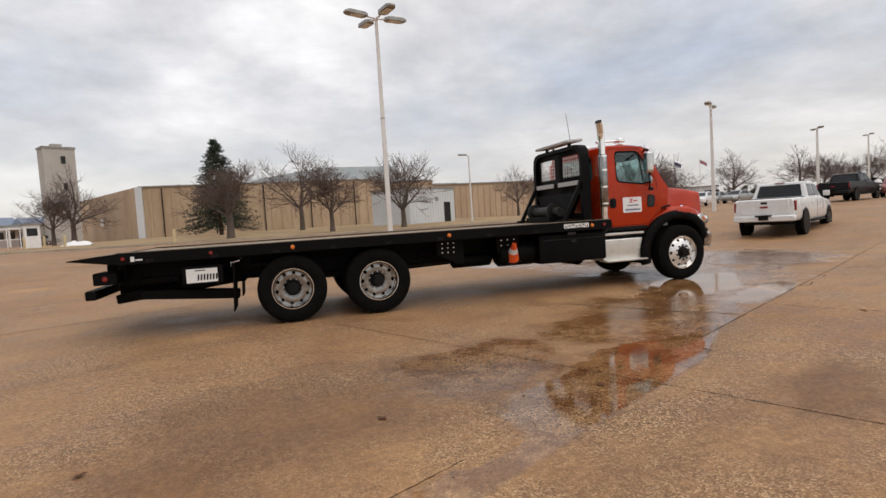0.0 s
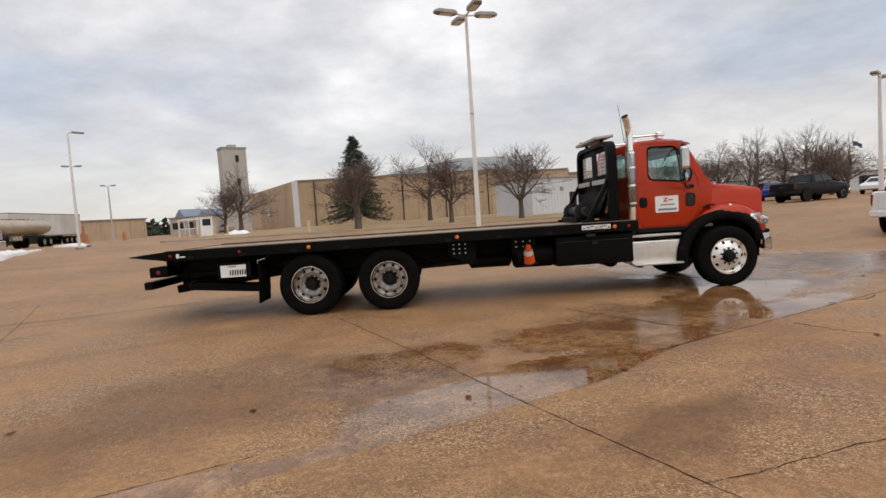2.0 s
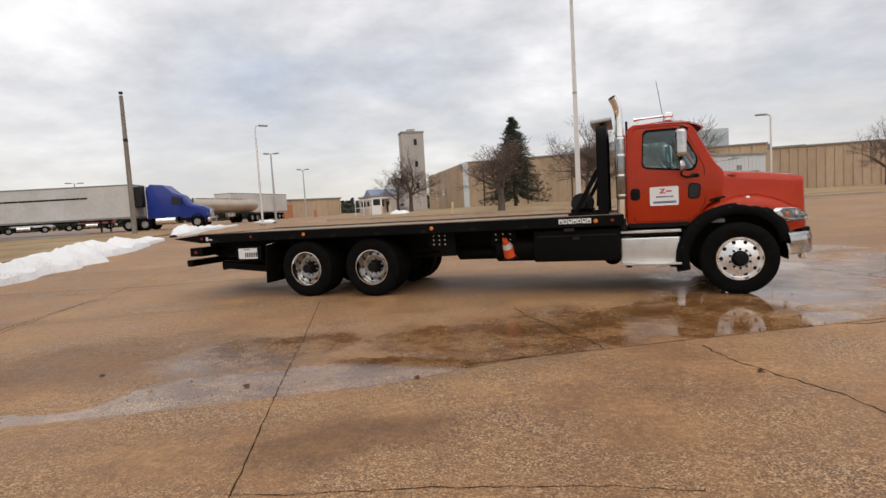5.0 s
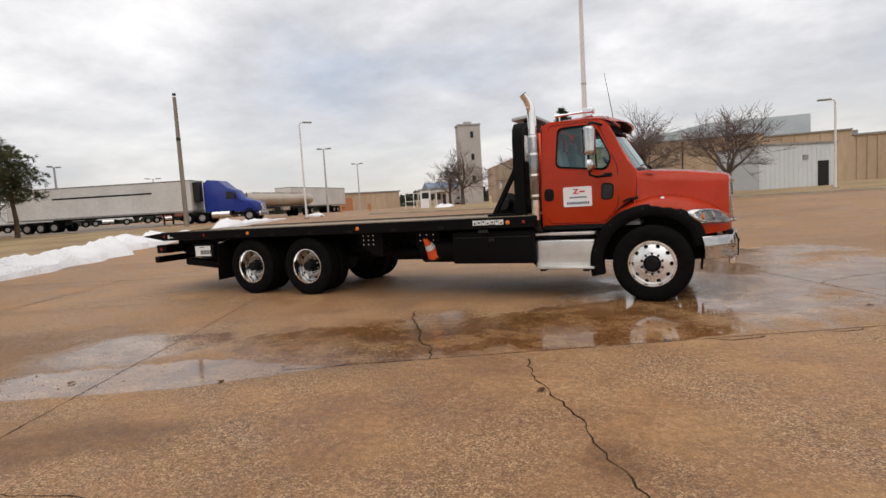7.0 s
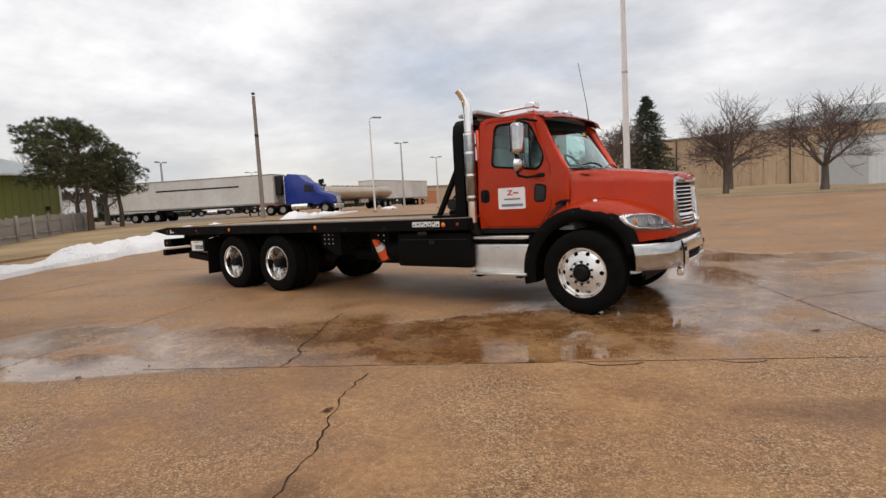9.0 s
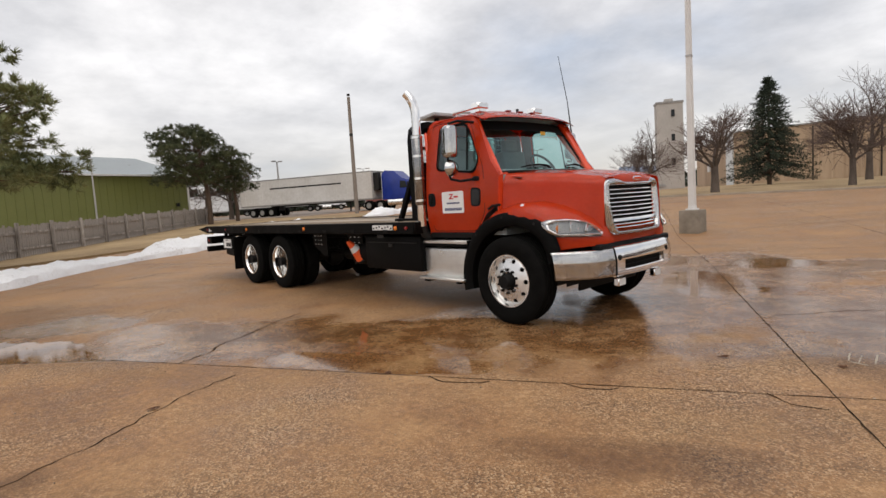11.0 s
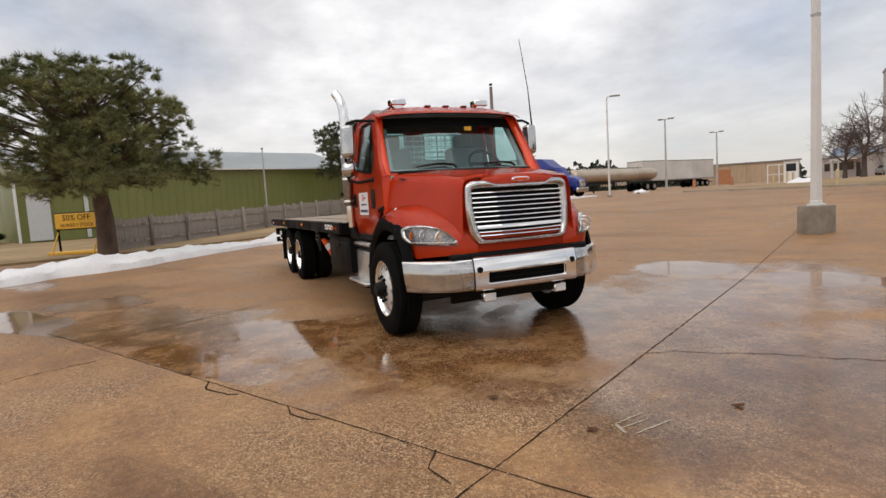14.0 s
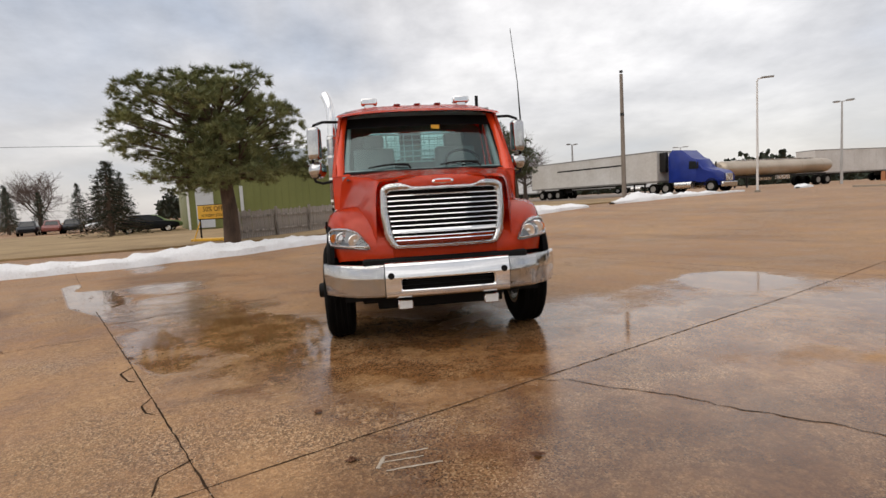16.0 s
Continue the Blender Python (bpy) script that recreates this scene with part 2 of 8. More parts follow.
SILVER_PAINT = surface("silver_car_paint", (0.33, 0.33, 0.33), (0.42, 0.42, 0.42), 0.3, 0.6, 1.0, 20, 0.05)
TANK_STEEL = surface("dull_tank_steel", (0.40, 0.33, 0.25), (0.55, 0.47, 0.38), 0.4, 0.5, 0.4, 6, 0.1)
YELLOW = surface("yellow_sign_paint", (0.62, 0.33, 0.02), (0.75, 0.42, 0.03), 0.5)
ORANGE_SHEET = surface("faded_orange_sheet", (0.36, 0.14, 0.06), (0.46, 0.20, 0.09), 0.6)


def snow_material():
    m, nt, b = nodes_of("old_snow")
    vec = coords(nt)
    big, small = noise_node(nt, vec, 0.9, 5), noise_node(nt, vec, 14, 5)
    c = ramp(nt, mathn(nt, "ADD", mathn(nt, "MULTIPLY", big, 0.5), mathn(nt, "MULTIPLY", small, 0.5)), [(0.30, (0.36, 0.31, 0.27)), (0.41, (0.74, 0.73, 0.73)), (0.7, (0.85, 0.85, 0.86))])
    nt.links.new(c, b.inputs["Base Color"])
    b.inputs["Roughness"].default_value = 0.7
    bump(nt, b, small, 0.6, 0.05)
    return m


SNOW = snow_material()


def foliage(name, dark, light, clumps=1.1):
    """Needles or grit: each piece has its own tone, and neighbouring pieces share one."""
    m, nt, b = nodes_of(name)
    info = nt.nodes.new("ShaderNodeNewGeometry")
    lump = span(nt, noise_node(nt, coords(nt), clumps, 4, 0.6), 0.36, 0.64)
    c = ramp(nt, mathn(nt, "ADD", mathn(nt, "MULTIPLY", info.outputs["Random Per Island"], 0.45), mathn(nt, "MULTIPLY", lump, 0.55)), [(0.1, dark), (0.9, light)])
    nt.links.new(c, b.inputs["Base Color"])
    b.inputs["Roughness"].default_value = 0.75
    b.inputs["Specular IOR Level"].default_value = 0.25
    return m


PINE_NEEDLES = foliage("pine_needles", (0.055, 0.072, 0.030), (0.31, 0.325, 0.145))
DARK_PINE = foliage("dark_pine_needles", (0.030, 0.040, 0.022), (0.130, 0.145, 0.070))
SPRUCE_NEEDLES = foliage("spruce_needles", (0.014, 0.022, 0.014), (0.040, 0.052, 0.030))
FAR_GREEN = foliage("far_evergreen", (0.020, 0.028, 0.020), (0.045, 0.055, 0.036))
STONES = foliage("loose_grit", (0.06, 0.045, 0.035), (0.42, 0.32, 0.23), 60.0)


# wet ground, as ellipses in slab axes: middle u, v and half widths
# damp concrete under a thin film of water
FILMS = [(-3.3, -1.95, 3.4, 1.20), (0.1, -1.0, 2.3, 1.7), (1.3, 0.7, 1.8, 2.6), (2.4, 3.0, 2.0, 2.9), (3.9, -0.3, 2.3, 2.6), (-7.0, -1.6, 1.3, 0.8), (1.4, 4.6, 1.0, 1.3), (-12.3, -1.2, 1.6, 0.5), (4.5, 3.6, 1.4, 0.9)]
# water that stands still and mirrors
POOLS = [(-8.3, -3.15, 1.7, 0.24), (-6.5, -2.86, 1.7, 0.50), (-4.9, -2.98, 0.9, 0.22), (-1.1, -1.35, 1.7, 0.75), (-1.6, -2.60, 1.2, 0.34), (1.9, 1.9, 0.6, 1.3), (1.1, 4.9, 0.8, 0.9), (3.2, 4.0, 0.8, 0.6)]
# old dark stains: middle, half widths
STAINS = [(2.62, -2.30, 0.62, 0.45), (-2.48, -5.15, 0.30, 0.30), (-8.9, -1.3, 1.7, 1.1), (-6.1, -4.3, 0.8, 0.4), (0.9, -4.0, 0.7, 0.3), (4.0, -0.8, 1.9, 1.4)]


def ground_material():
    """Brown exposed-aggregate concrete: slab tint, pebbles, stains, and water that stands along the joints."""
    m, nt, b = nodes_of("aggregate_concrete")
    vec = coords(nt)
    # slab axes: u runs along the long joint, v across it
    mp = nt.nodes.new("ShaderNodeMapping")
    mp.inputs["Rotation"].default_value = (0, 0, radians(-30.3))
    nt.links.new(vec, mp.inputs["Vector"])
    uv = mp.outputs[0]
    # the outlines of wet patches wander
    wob = nt.nodes.new("ShaderNodeTexNoise")
    wob.inputs["Scale"].default_value, wob.inputs["Detail"].default_value, wob.inputs["Roughness"].default_value = 0.7, 4.0, 0.6
    nt.links.new(vec, wob.inputs["Vector"])
    shift = nt.nodes.new("ShaderNodeVectorMath")
    shift.operation = "MULTIPLY_ADD"
    nt.links.new(wob.outputs["Color"], shift.inputs[0])
    shift.inputs[1].default_value, shift.inputs[2].default_value = (1.3, 1.0, 0.0), (-0.65, -0.5, 0.0)
    moved = nt.nodes.new("ShaderNodeVectorMath")
    nt.links.new(uv, moved.inputs[0])
    nt.links.new(shift.outputs[0], moved.inputs[1])
    sep_wet = nt.nodes.new("ShaderNodeSeparateXYZ")
    nt.links.new(moved.outputs[0], sep_wet.inputs[0])
    sepuv = nt.nodes.new("ShaderNodeSeparateXYZ")
    nt.links.new(uv, sepuv.inputs[0])
    big = noise_node(nt, vec, 0.22, 5, 0.6)
    mid = noise_node(nt, vec, 1.4, 5, 0.65)
    fine = noise_node(nt, vec, 16.0, 5, 0.7)
    vor = nt.nodes.new("ShaderNodeTexVoronoi")
    vor.inputs["Scale"].default_value = 96.0
    nt.links.new(vec, vor.inputs["Vector"])
    base = ramp(nt, mathn(nt, "ADD", mathn(nt, "MULTIPLY", big, 0.5), mathn(nt, "MULTIPLY", mid, 0.5)),
                [(0.36, (0.228, 0.104, 0.040)), (0.50, (0.375, 0.194, 0.078)), (0.64, (0.51, 0.298, 0.136))])
    # pebbles of several colours, laid bare in worn patches
    sepc = nt.nodes.new("ShaderNodeSeparateColor")
    nt.links.new(vor.outputs["Color"], sepc.inputs[0])
    peb = ramp(nt, sepc.outputs[0], [(0.0, (0.022, 0.014, 0.010)), (0.24, (0.16, 0.082, 0.036)), (0.65, (0.37, 0.205, 0.094)), (0.95, (0.60, 0.42, 0.25))])
    wear = span(nt, noise_node(nt, vec, 0.5, 8, 0.72), 0.42, 0.62, 0.16, 0.85)
    colour = mixc(nt, wear, base, peb)
    colour = mixc(nt, 0.62, colour, ramp(nt, fine, [(0.30, (0.34, 0.33, 0.32)), (0.62, (1.0, 1.0, 1.0))]), "MULTIPLY")
    # dark grit pits, thicker in worn patches
    pits = nt.nodes.new("ShaderNodeTexVoronoi")
    pits.inputs["Scale"].default_value = 30.0
    nt.links.new(vec, pits.inputs["Vector"])
    pit = mathn(nt, "MULTIPLY", span(nt, pits.outputs["Distance"], 0.30, 0.16), span(nt, noise_node(nt, vec, 2.6, 6, 0.7), 0.48, 0.62))
    colour = mixc(nt, mathn(nt, "MULTIPLY", pit, 0.45), colour, (0.055, 0.030, 0.016))
    # tyre-worn streaks along the long joints
    mp2 = nt.nodes.new("ShaderNodeMapping")
    mp2.inputs["Scale"].default_value = (0.10, 0.75, 1.0)
    nt.links.new(uv, mp2.inputs["Vector"])
    streak = noise_node(nt, mp2.outputs[0], 1.0, 6, 0.62)
    colour = mixc(nt, 0.8, colour, ramp(nt, streak, [(0.32, (0.66, 0.64, 0.62)), (0.47, (0.98, 0.98, 0.98)), (0.66, (1.0, 1.0, 1.0))]), "MULTIPLY")
    # small oily spots all over the lot
    spots = span(nt, noise_node(nt, vec, 0.75, 6, 0.72), 0.60, 0.74, 0.0, 0.55)
    colour = mixc(nt, spots, colour, mixc(nt, 1.0, colour, (0.50, 0.46, 0.42), "MULTIPLY"))

    def patches(rows):
        """1 in the middle of the ellipses, falling to 0 at their rims and below 0 outside."""
        best = None
        for cu, cv, ru, rv in rows:
            p = mathn(nt, "DIVIDE", mathn(nt, "SUBTRACT", sep_wet.outputs["X"], cu), ru)
            q = mathn(nt, "DIVIDE", mathn(nt, "SUBTRACT", sep_wet.outputs["Y"], cv), rv)
            k = mathn(nt, "SUBTRACT", 1.0, mathn(nt, "SQRT", mathn(nt, "ADD", mathn(nt, "MULTIPLY", p, p), mathn(nt, "MULTIPLY", q, q))))
            best = k if best is None else mathn(nt, "MAXIMUM", best, k)
        return best

    # the slab beyond the long joint stands a little proud, so water stops there, but for a low stretch
    rim = mathn(nt, "ADD", sepuv.outputs["Y"], span(nt, sepuv.outputs["X"], -4.4, -5.8, 0.0, 0.34))
    north = span(nt, rim, -2.95, -2.89)
    right = span(nt, sepuv.outputs["X"], 1.4, 2.3)
    north = mathn(nt, "MAXIMUM", north, mathn(nt, "MULTIPLY", right, 0.80))
    ragged = mathn(nt, "ADD", mathn(nt, "MULTIPLY", mathn(nt, "SUBTRACT", noise_node(nt, vec, 1.1, 8, 0.66), 0.5), 2.4), mathn(nt, "MULTIPLY", mathn(nt, "SUBTRACT", fine, 0.5), 0.3))
    # long drawn-out rags where the water has run
    mp3 = nt.nodes.new("ShaderNodeMapping")
    mp3.inputs["Scale"].default_value = (1.0, 0.34, 1.0)
    mp3.inputs["Rotation"].default_value = (0, 0, radians(22))
    nt.links.new(uv, mp3.inputs["Vector"])
    run = mathn(nt, "MULTIPLY", mathn(nt, "SUBTRACT", noise_node(nt, mp3.outputs[0], 1.5, 6, 0.62), 0.5), 2.6)
    film = mathn(nt, "MULTIPLY", span(nt, mathn(nt, "ADD", mathn(nt, "MULTIPLY", patches(FILMS), 1.5), mathn(nt, "ADD", ragged, mathn(nt, "MULTIPLY", run, 0.5))), -0.12, 0.42), north)
    water = mathn(nt, "MULTIPLY", span(nt, mathn(nt, "ADD", mathn(nt, "MULTIPLY", patches(POOLS), 1.8), mathn(nt, "ADD", mathn(nt, "MULTIPLY", ragged, 0.42), mathn(nt, "MULTIPLY", run, 0.25))), -0.10, 0.16), span(nt, rim, -2.95, -2.89))
    wet = mathn(nt, "MAXIMUM", film, water)
    # aggregate soaks unevenly: dark rust-brown patches between paler dry islands
    soak = mathn(nt, "MULTIPLY", wet, span(nt, noise_node(nt, vec, 1.8, 8, 0.70), 0.44, 0.55, 0.12, 1.0))
    soak = mathn(nt, "MULTIPLY", soak, span(nt, sepuv.outputs["X"], 3.6, 0.6, 0.8, 1.0))
    colour = mixc(nt, mathn(nt, "MULTIPLY", soak, 0.72), colour, mixc(nt, 1.0, colour, (0.42, 0.285, 0.17), "MULTIPLY"))
    old = span(nt, mathn(nt, "ADD", patches(STAINS), ragged), -0.2, 0.5, 0.0, 0.6)
    colour = mixc(nt, old, colour, mixc(nt, 1.0, colour, (0.42, 0.35, 0.28), "MULTIPLY"))
    nt.links.new(colour, b.inputs["Base Color"])
    rough_dry = span(nt, mid, 0.35, 0.65, 0.50, 0.72)
    damp = span(nt, noise_node(nt, vec, 2.2, 5, 0.65), 0.36, 0.64, 0.10, 0.25)
    r1 = mixc(nt, film, rough_dry, damp)
    still = span(nt, noise_node(nt, vec, 2.6, 4, 0.6), 0.38, 0.62, 0.025, 0.09)
    nt.links.new(mixc(nt, water, r1, still), b.inputs["Roughness"])
    relief = mathn(nt, "ADD", mathn(nt, "MULTIPLY", vor.outputs["Distance"], 0.6), mathn(nt, "MULTIPLY", fine, 0.8))
    bp = nt.nodes.new("ShaderNodeBump")
    bp.inputs["Distance"].default_value = 0.006
    nt.links.new(relief, bp.inputs["Height"])
    nt.links.new(mathn(nt, "SUBTRACT", span(nt, wet, 0.0, 1.0, 0.70, 0.13), mathn(nt, "MULTIPLY", water, 0.12)), bp.inputs["Strength"])
    nt.links.new(bp.outputs[0], b.inputs["Normal"])
    b.inputs["Specular IOR Level"].default_value = 0.45
    return m


GROUND = ground_material()
JOINT = surface("joint_filler", (0.014, 0.009, 0.006), (0.060, 0.036, 0.020), 0.9, 0.0, 5, 60, 0.05, 0.3, spec=0.1)
GRASS_SOIL = surface("dead_lawn", (0.20, 0.128, 0.058), (0.365, 0.26, 0.135), 0.95, 0.0, 0.35, 12, 0.03, 0.6)
ASPHALT = surface("far_asphalt", (0.16, 0.125, 0.10), (0.25, 0.20, 0.16), 0.75, 0.0, 0.2, 6, 0.1, 0.2)
KERB = surface("kerb_concrete", (0.27, 0.22, 0.17), (0.40, 0.34, 0.27), 0.85, 0.0, 1.0, 30, 0.05, 0.3)
LEAF = surface("dead_leaf", (0.12, 0.05, 0.025), (0.24, 0.11, 0.05), 0.8)

# ---- mesh helpers ----
def mesh_ob(name, bm, material, parent=None, smooth=False):
    me = bpy.data.meshes.new(name)
    bmesh.ops.recalc_face_normals(bm, faces=bm.faces[:])
    bm.to_mesh(me)
    bm.free()
    me.materials.append(material)
    if smooth:
        for p in me.polygons:
            p.use_smooth = True
        me.set_sharp_from_angle(angle=radians(38))
    ob = new(name, me)
    if parent:
        ob.parent = parent
    return ob


def part(name, bm, material, parent, label="", smooth=True):
    return tagged(mesh_ob(name, bm, material, parent, smooth), label)


def thing(name, label, category, m=None, group="", kind=""):
    ob = new(name)
    if m:
        ob.matrix_world = m
    return tagged(ob, label, category, group, kind)


def box(sx, sy, sz, at=(0, 0, 0), bevel=0.0, rot=None, seg=1, into=None):
    bm = bmesh.new()
    bmesh.ops.create_cube(bm, size=1.0, matrix=Matrix.Diagonal((sx, sy, sz, 1)))
    if bevel:
        bmesh.ops.bevel(bm, geom=bm.edges[:], offset=bevel, segments=seg, affect="EDGES", profile=0.6)
    bmesh.ops.transform(bm, matrix=Matrix.Translation(at) @ (rot if rot else Matrix.Identity(4)), verts=bm.verts[:])
    return merge(into, bm) if into is not None else bm


def merge(a, b):
    me = bpy.data.meshes.new("tmp")
    b.to_mesh(me)
    b.free()
    a.from_mesh(me)
    bpy.data.meshes.remove(me)
    return a


def tube(points, radii, sides=10, bm=None, cap=True):
    """A round tube through the points; radii: one for each point, or a single one."""
    bm = bm if bm is not None else bmesh.new()
    pts = [Vector(p) for p in points]
    if isinstance(radii, (int, float)):
        radii = [radii] * len(pts)
    rings = []
    side = None
    for i, p in enumerate(pts):
        d = (pts[min(i + 1, len(pts) - 1)] - pts[max(i - 1, 0)]).normalized()
        if side is None or abs(side.dot(d)) > 0.9:
            side = d.orthogonal().normalized()
        side = (side - d * side.dot(d)).normalized()
        up = d.cross(side)
        rings.append([bm.verts.new(p + radii[i] * (math.cos(2 * math.pi * k / sides) * side + math.sin(2 * math.pi * k / sides) * up)) for k in range(sides)])
    for a, b in zip(rings, rings[1:]):
        for k in range(sides):
            bm.faces.new((a[k], a[(k + 1) % sides], b[(k + 1) % sides], b[k]))
    if cap:
        bm.faces.new(rings[0][::-1])
        bm.faces.new(rings[-1])
    return bm


def lathe(profile, steps=48, closed=False, caps=True):
    """Turns (radius, along) round the y axis."""
    bm = bmesh.new()
    rings = []
    for r, y in profile:
        rings.append([bm.verts.new((r * math.cos(2 * math.pi * k / steps), y, r * math.sin(2 * math.pi * k / steps))) for k in range(steps)])
    pairs = list(zip(rings, rings[1:])) + ([(rings[-1], rings[0])] if closed else [])
    for a, b in pairs:
        for k in range(steps):
            bm.faces.new((a[k], a[(k + 1) % steps], b[(k + 1) % steps], b[k]))
    if not closed and caps:
        if profile[0][0] > 1e-4:
            bm.faces.new(rings[0])
        if profile[-1][0] > 1e-4:
            bm.faces.new(rings[-1])
    bmesh.ops.remove_doubles(bm, verts=bm.verts[:], dist=1e-5)
    return bm


def loft(sections, closed_ring=False, caps=False):
    """A skin over rows of points."""
    bm = bmesh.new()
    rows = [[bm.verts.new(p) for p in s] for s in sections]
    n = len(rows[0])
    for a, b in zip(rows, rows[1:]):
        for k in range(n if closed_ring else n - 1):
            bm.faces.new((a[k], a[(k + 1) % n], b[(k + 1) % n], b[k]))
    if caps:
        bm.faces.new(rows[0])
        bm.faces.new(rows[-1][::-1])
    return bm


def thicken(bm, depth):
    geom = bmesh.ops.solidify(bm, geom=bm.faces[:], thickness=depth)
    return bm


def rounded(pts, r, seg=5):
    """A polygon with rounded corners, in the plane."""
    out = []
    n = len(pts)
    for i in range(n):
        p, a, b = Vector(pts[i]), Vector(pts[i - 1]), Vector(pts[(i + 1) % n])
        da, db = (a - p), (b - p)
        k = min(r, da.length * 0.45, db.length * 0.45)
        s, e = p + da.normalized() * k, p + db.normalized() * k
        for j in range(seg + 1):
            t = j / seg
            q = s * (1 - t) ** 2 + p * 2 * t * (1 - t) + e * t * t
            out.append((q[0], q[1]))
    return out


def cast(pts, c, a):
    """Distance from c at angle a to a polygon's rim."""
    d = (math.cos(a), math.sin(a))
    best = None
    n = len(pts)
    for i in range(n):
        x1, y1 = pts[i][0] - c[0], pts[i][1] - c[1]
        x2, y2 = pts[(i + 1) % n][0] - c[0], pts[(i + 1) % n][1] - c[1]
        ex, ey = x2 - x1, y2 - y1
        den = d[0] * ey - d[1] * ex
        if abs(den) < 1e-12:
            continue
        t = (x1 * ey - y1 * ex) / den
        s = (x1 * d[1] - y1 * d[0]) / den
        if t > 0 and -1e-6 <= s <= 1 + 1e-6 and (best is None or t < best):
            best = t
    return best


def holed(outer, inner, place, rows=1, extra=40):
    """A panel with a hole: outer and inner are plane polygons, place(x, y) maps to space."""
    c = (sum(p[0] for p in inner) / len(inner), sum(p[1] for p in inner) / len(inner))
    angles = sorted({round(math.atan2(p[1] - c[1], p[0] - c[0]), 5) for p in list(outer) + list(inner)} | {round(-math.pi + 2 * math.pi * k / extra, 5) for k in range(extra)})
    bm = bmesh.new()
    rings = []
    for j in range(rows + 1):
        ring = []
        for a in angles:
            ro, ri = cast(outer, c, a), cast(inner, c, a)
            r = ri + (ro - ri) * j / rows
            ring.append(bm.verts.new(place(c[0] + r * math.cos(a), c[1] + r * math.sin(a))))
        rings.append(ring)
    for a, b in zip(rings, rings[1:]):
        for k in range(len(angles)):
            n = (k + 1) % len(angles)
            bm.faces.new((a[k], a[n], b[n], b[k]))
    return bm


def banked(outer, inner, place, rows=6, extra=60):
    """A ring between two plane polygons; place(x, y, f) with f from 0 at the inner rim to 1 at the outer."""
    c = (sum(p[0] for p in inner) / len(inner), sum(p[1] for p in inner) / len(inner))
    angles = sorted({round(math.atan2(p[1] - c[1], p[0] - c[0]), 4) for p in list(outer) + list(inner)} | {round(-math.pi + 2 * math.pi * k / extra, 4) for k in range(extra)})
    rings = []
    for j in range(rows + 1):
        f = j / rows
        ring = []
        for a in angles:
            ro, ri = cast(outer, c, a), cast(inner, c, a)
            r = ri + (ro - ri) * f
            ring.append(place(c[0] + r * math.cos(a), c[1] + r * math.sin(a), f))
        rings.append(ring)
    return loft(rings, True)


def plate(pts, place, depth=None):
    """A plane polygon as one face, optionally thickened by the vector depth."""
    bm = bmesh.new()
    f = bm.faces.new([bm.verts.new(place(x, y)) for x, y in pts])
    if depth is not None:
        e = bmesh.ops.extrude_face_region(bm, geom=[f])
        bmesh.ops.translate(bm, vec=Vector(depth), verts=[v for v in e["geom"] if isinstance(v, bmesh.types.BMVert)])
    return bm


def text_mesh(words, size, m, material, parent, name="lettering", depth=0.002, label=""):
    cu = bpy.data.curves.new("words", "FONT")
    cu.body, cu.size, cu.extrude, cu.align_x, cu.align_y, cu.resolution_u = words, size, depth, "CENTER", "CENTER", 2
    ob = bpy.data.objects.new("words", cu)
    me = bpy.data.meshes.new_from_object(ob)
    bpy.data.objects.remove(ob)
    me.materials.clear()
    me.materials.append(material)
    o = new(name, me)
    o.parent = parent
    o.matrix_local = m
    return tagged(o, label)


def ground_z(x, y):
    """The lot is level round the truck and rises gently outwards."""
    r = math.hypot(x + 1.0, y + 0.5)
    a = math.degrees(math.atan2(y + 0.5, x + 1.0)) % 360
    # towards the shed and the far side lot it stays almost level
    f = max(0.0, min(1.0, (a - 150) / 45, (305 - a) / 45))
    return 1.06 * (1 - math.exp(-max(0.0, r - 11.5) / 16.0)) * (1 - 0.75 * f * f * (3 - 2 * f))

# ---- ground ----
def make_ground():
    rings = [0.0] + [0.5 * k for k in range(1, 41)] + [20 + 2 * k for k in range(1, 31)] + [90, 110, 140, 190, 280, 450, 800, 1500, 3000]
    n = 96
    bm = bmesh.new()
    centre = bm.verts.new((-1.0, -0.5, 0.0))
    prev = None
    for r in rings[1:]:
        ring = []
        for k in range(n):
            a = 2 * math.pi * k / n
            x, y = -1.0 + r * math.cos(a), -0.5 + r * math.sin(a)
            ring.append(bm.verts.new((x, y, ground_z(x, y))))
        for k in range(n):
            if prev is None:
                bm.faces.new((centre, ring[k], ring[(k + 1) % n]))
            else:
                bm.faces.new((prev[k], ring[k], ring[(k + 1) % n], prev[(k + 1) % n]))
        prev = ring
    ob = mesh_ob("ground", bm, GROUND, smooth=True)
    return tagged(ob, "wet brown exposed-aggregate concrete lot with puddles", "ground", kind="structure")


ground = make_ground()
U, V = Vector((0.8634, 0.5045)), Vector((-0.5045, 0.8634))


def slab(u, v):
    p = U * u + V * v
    return p.x, p.y


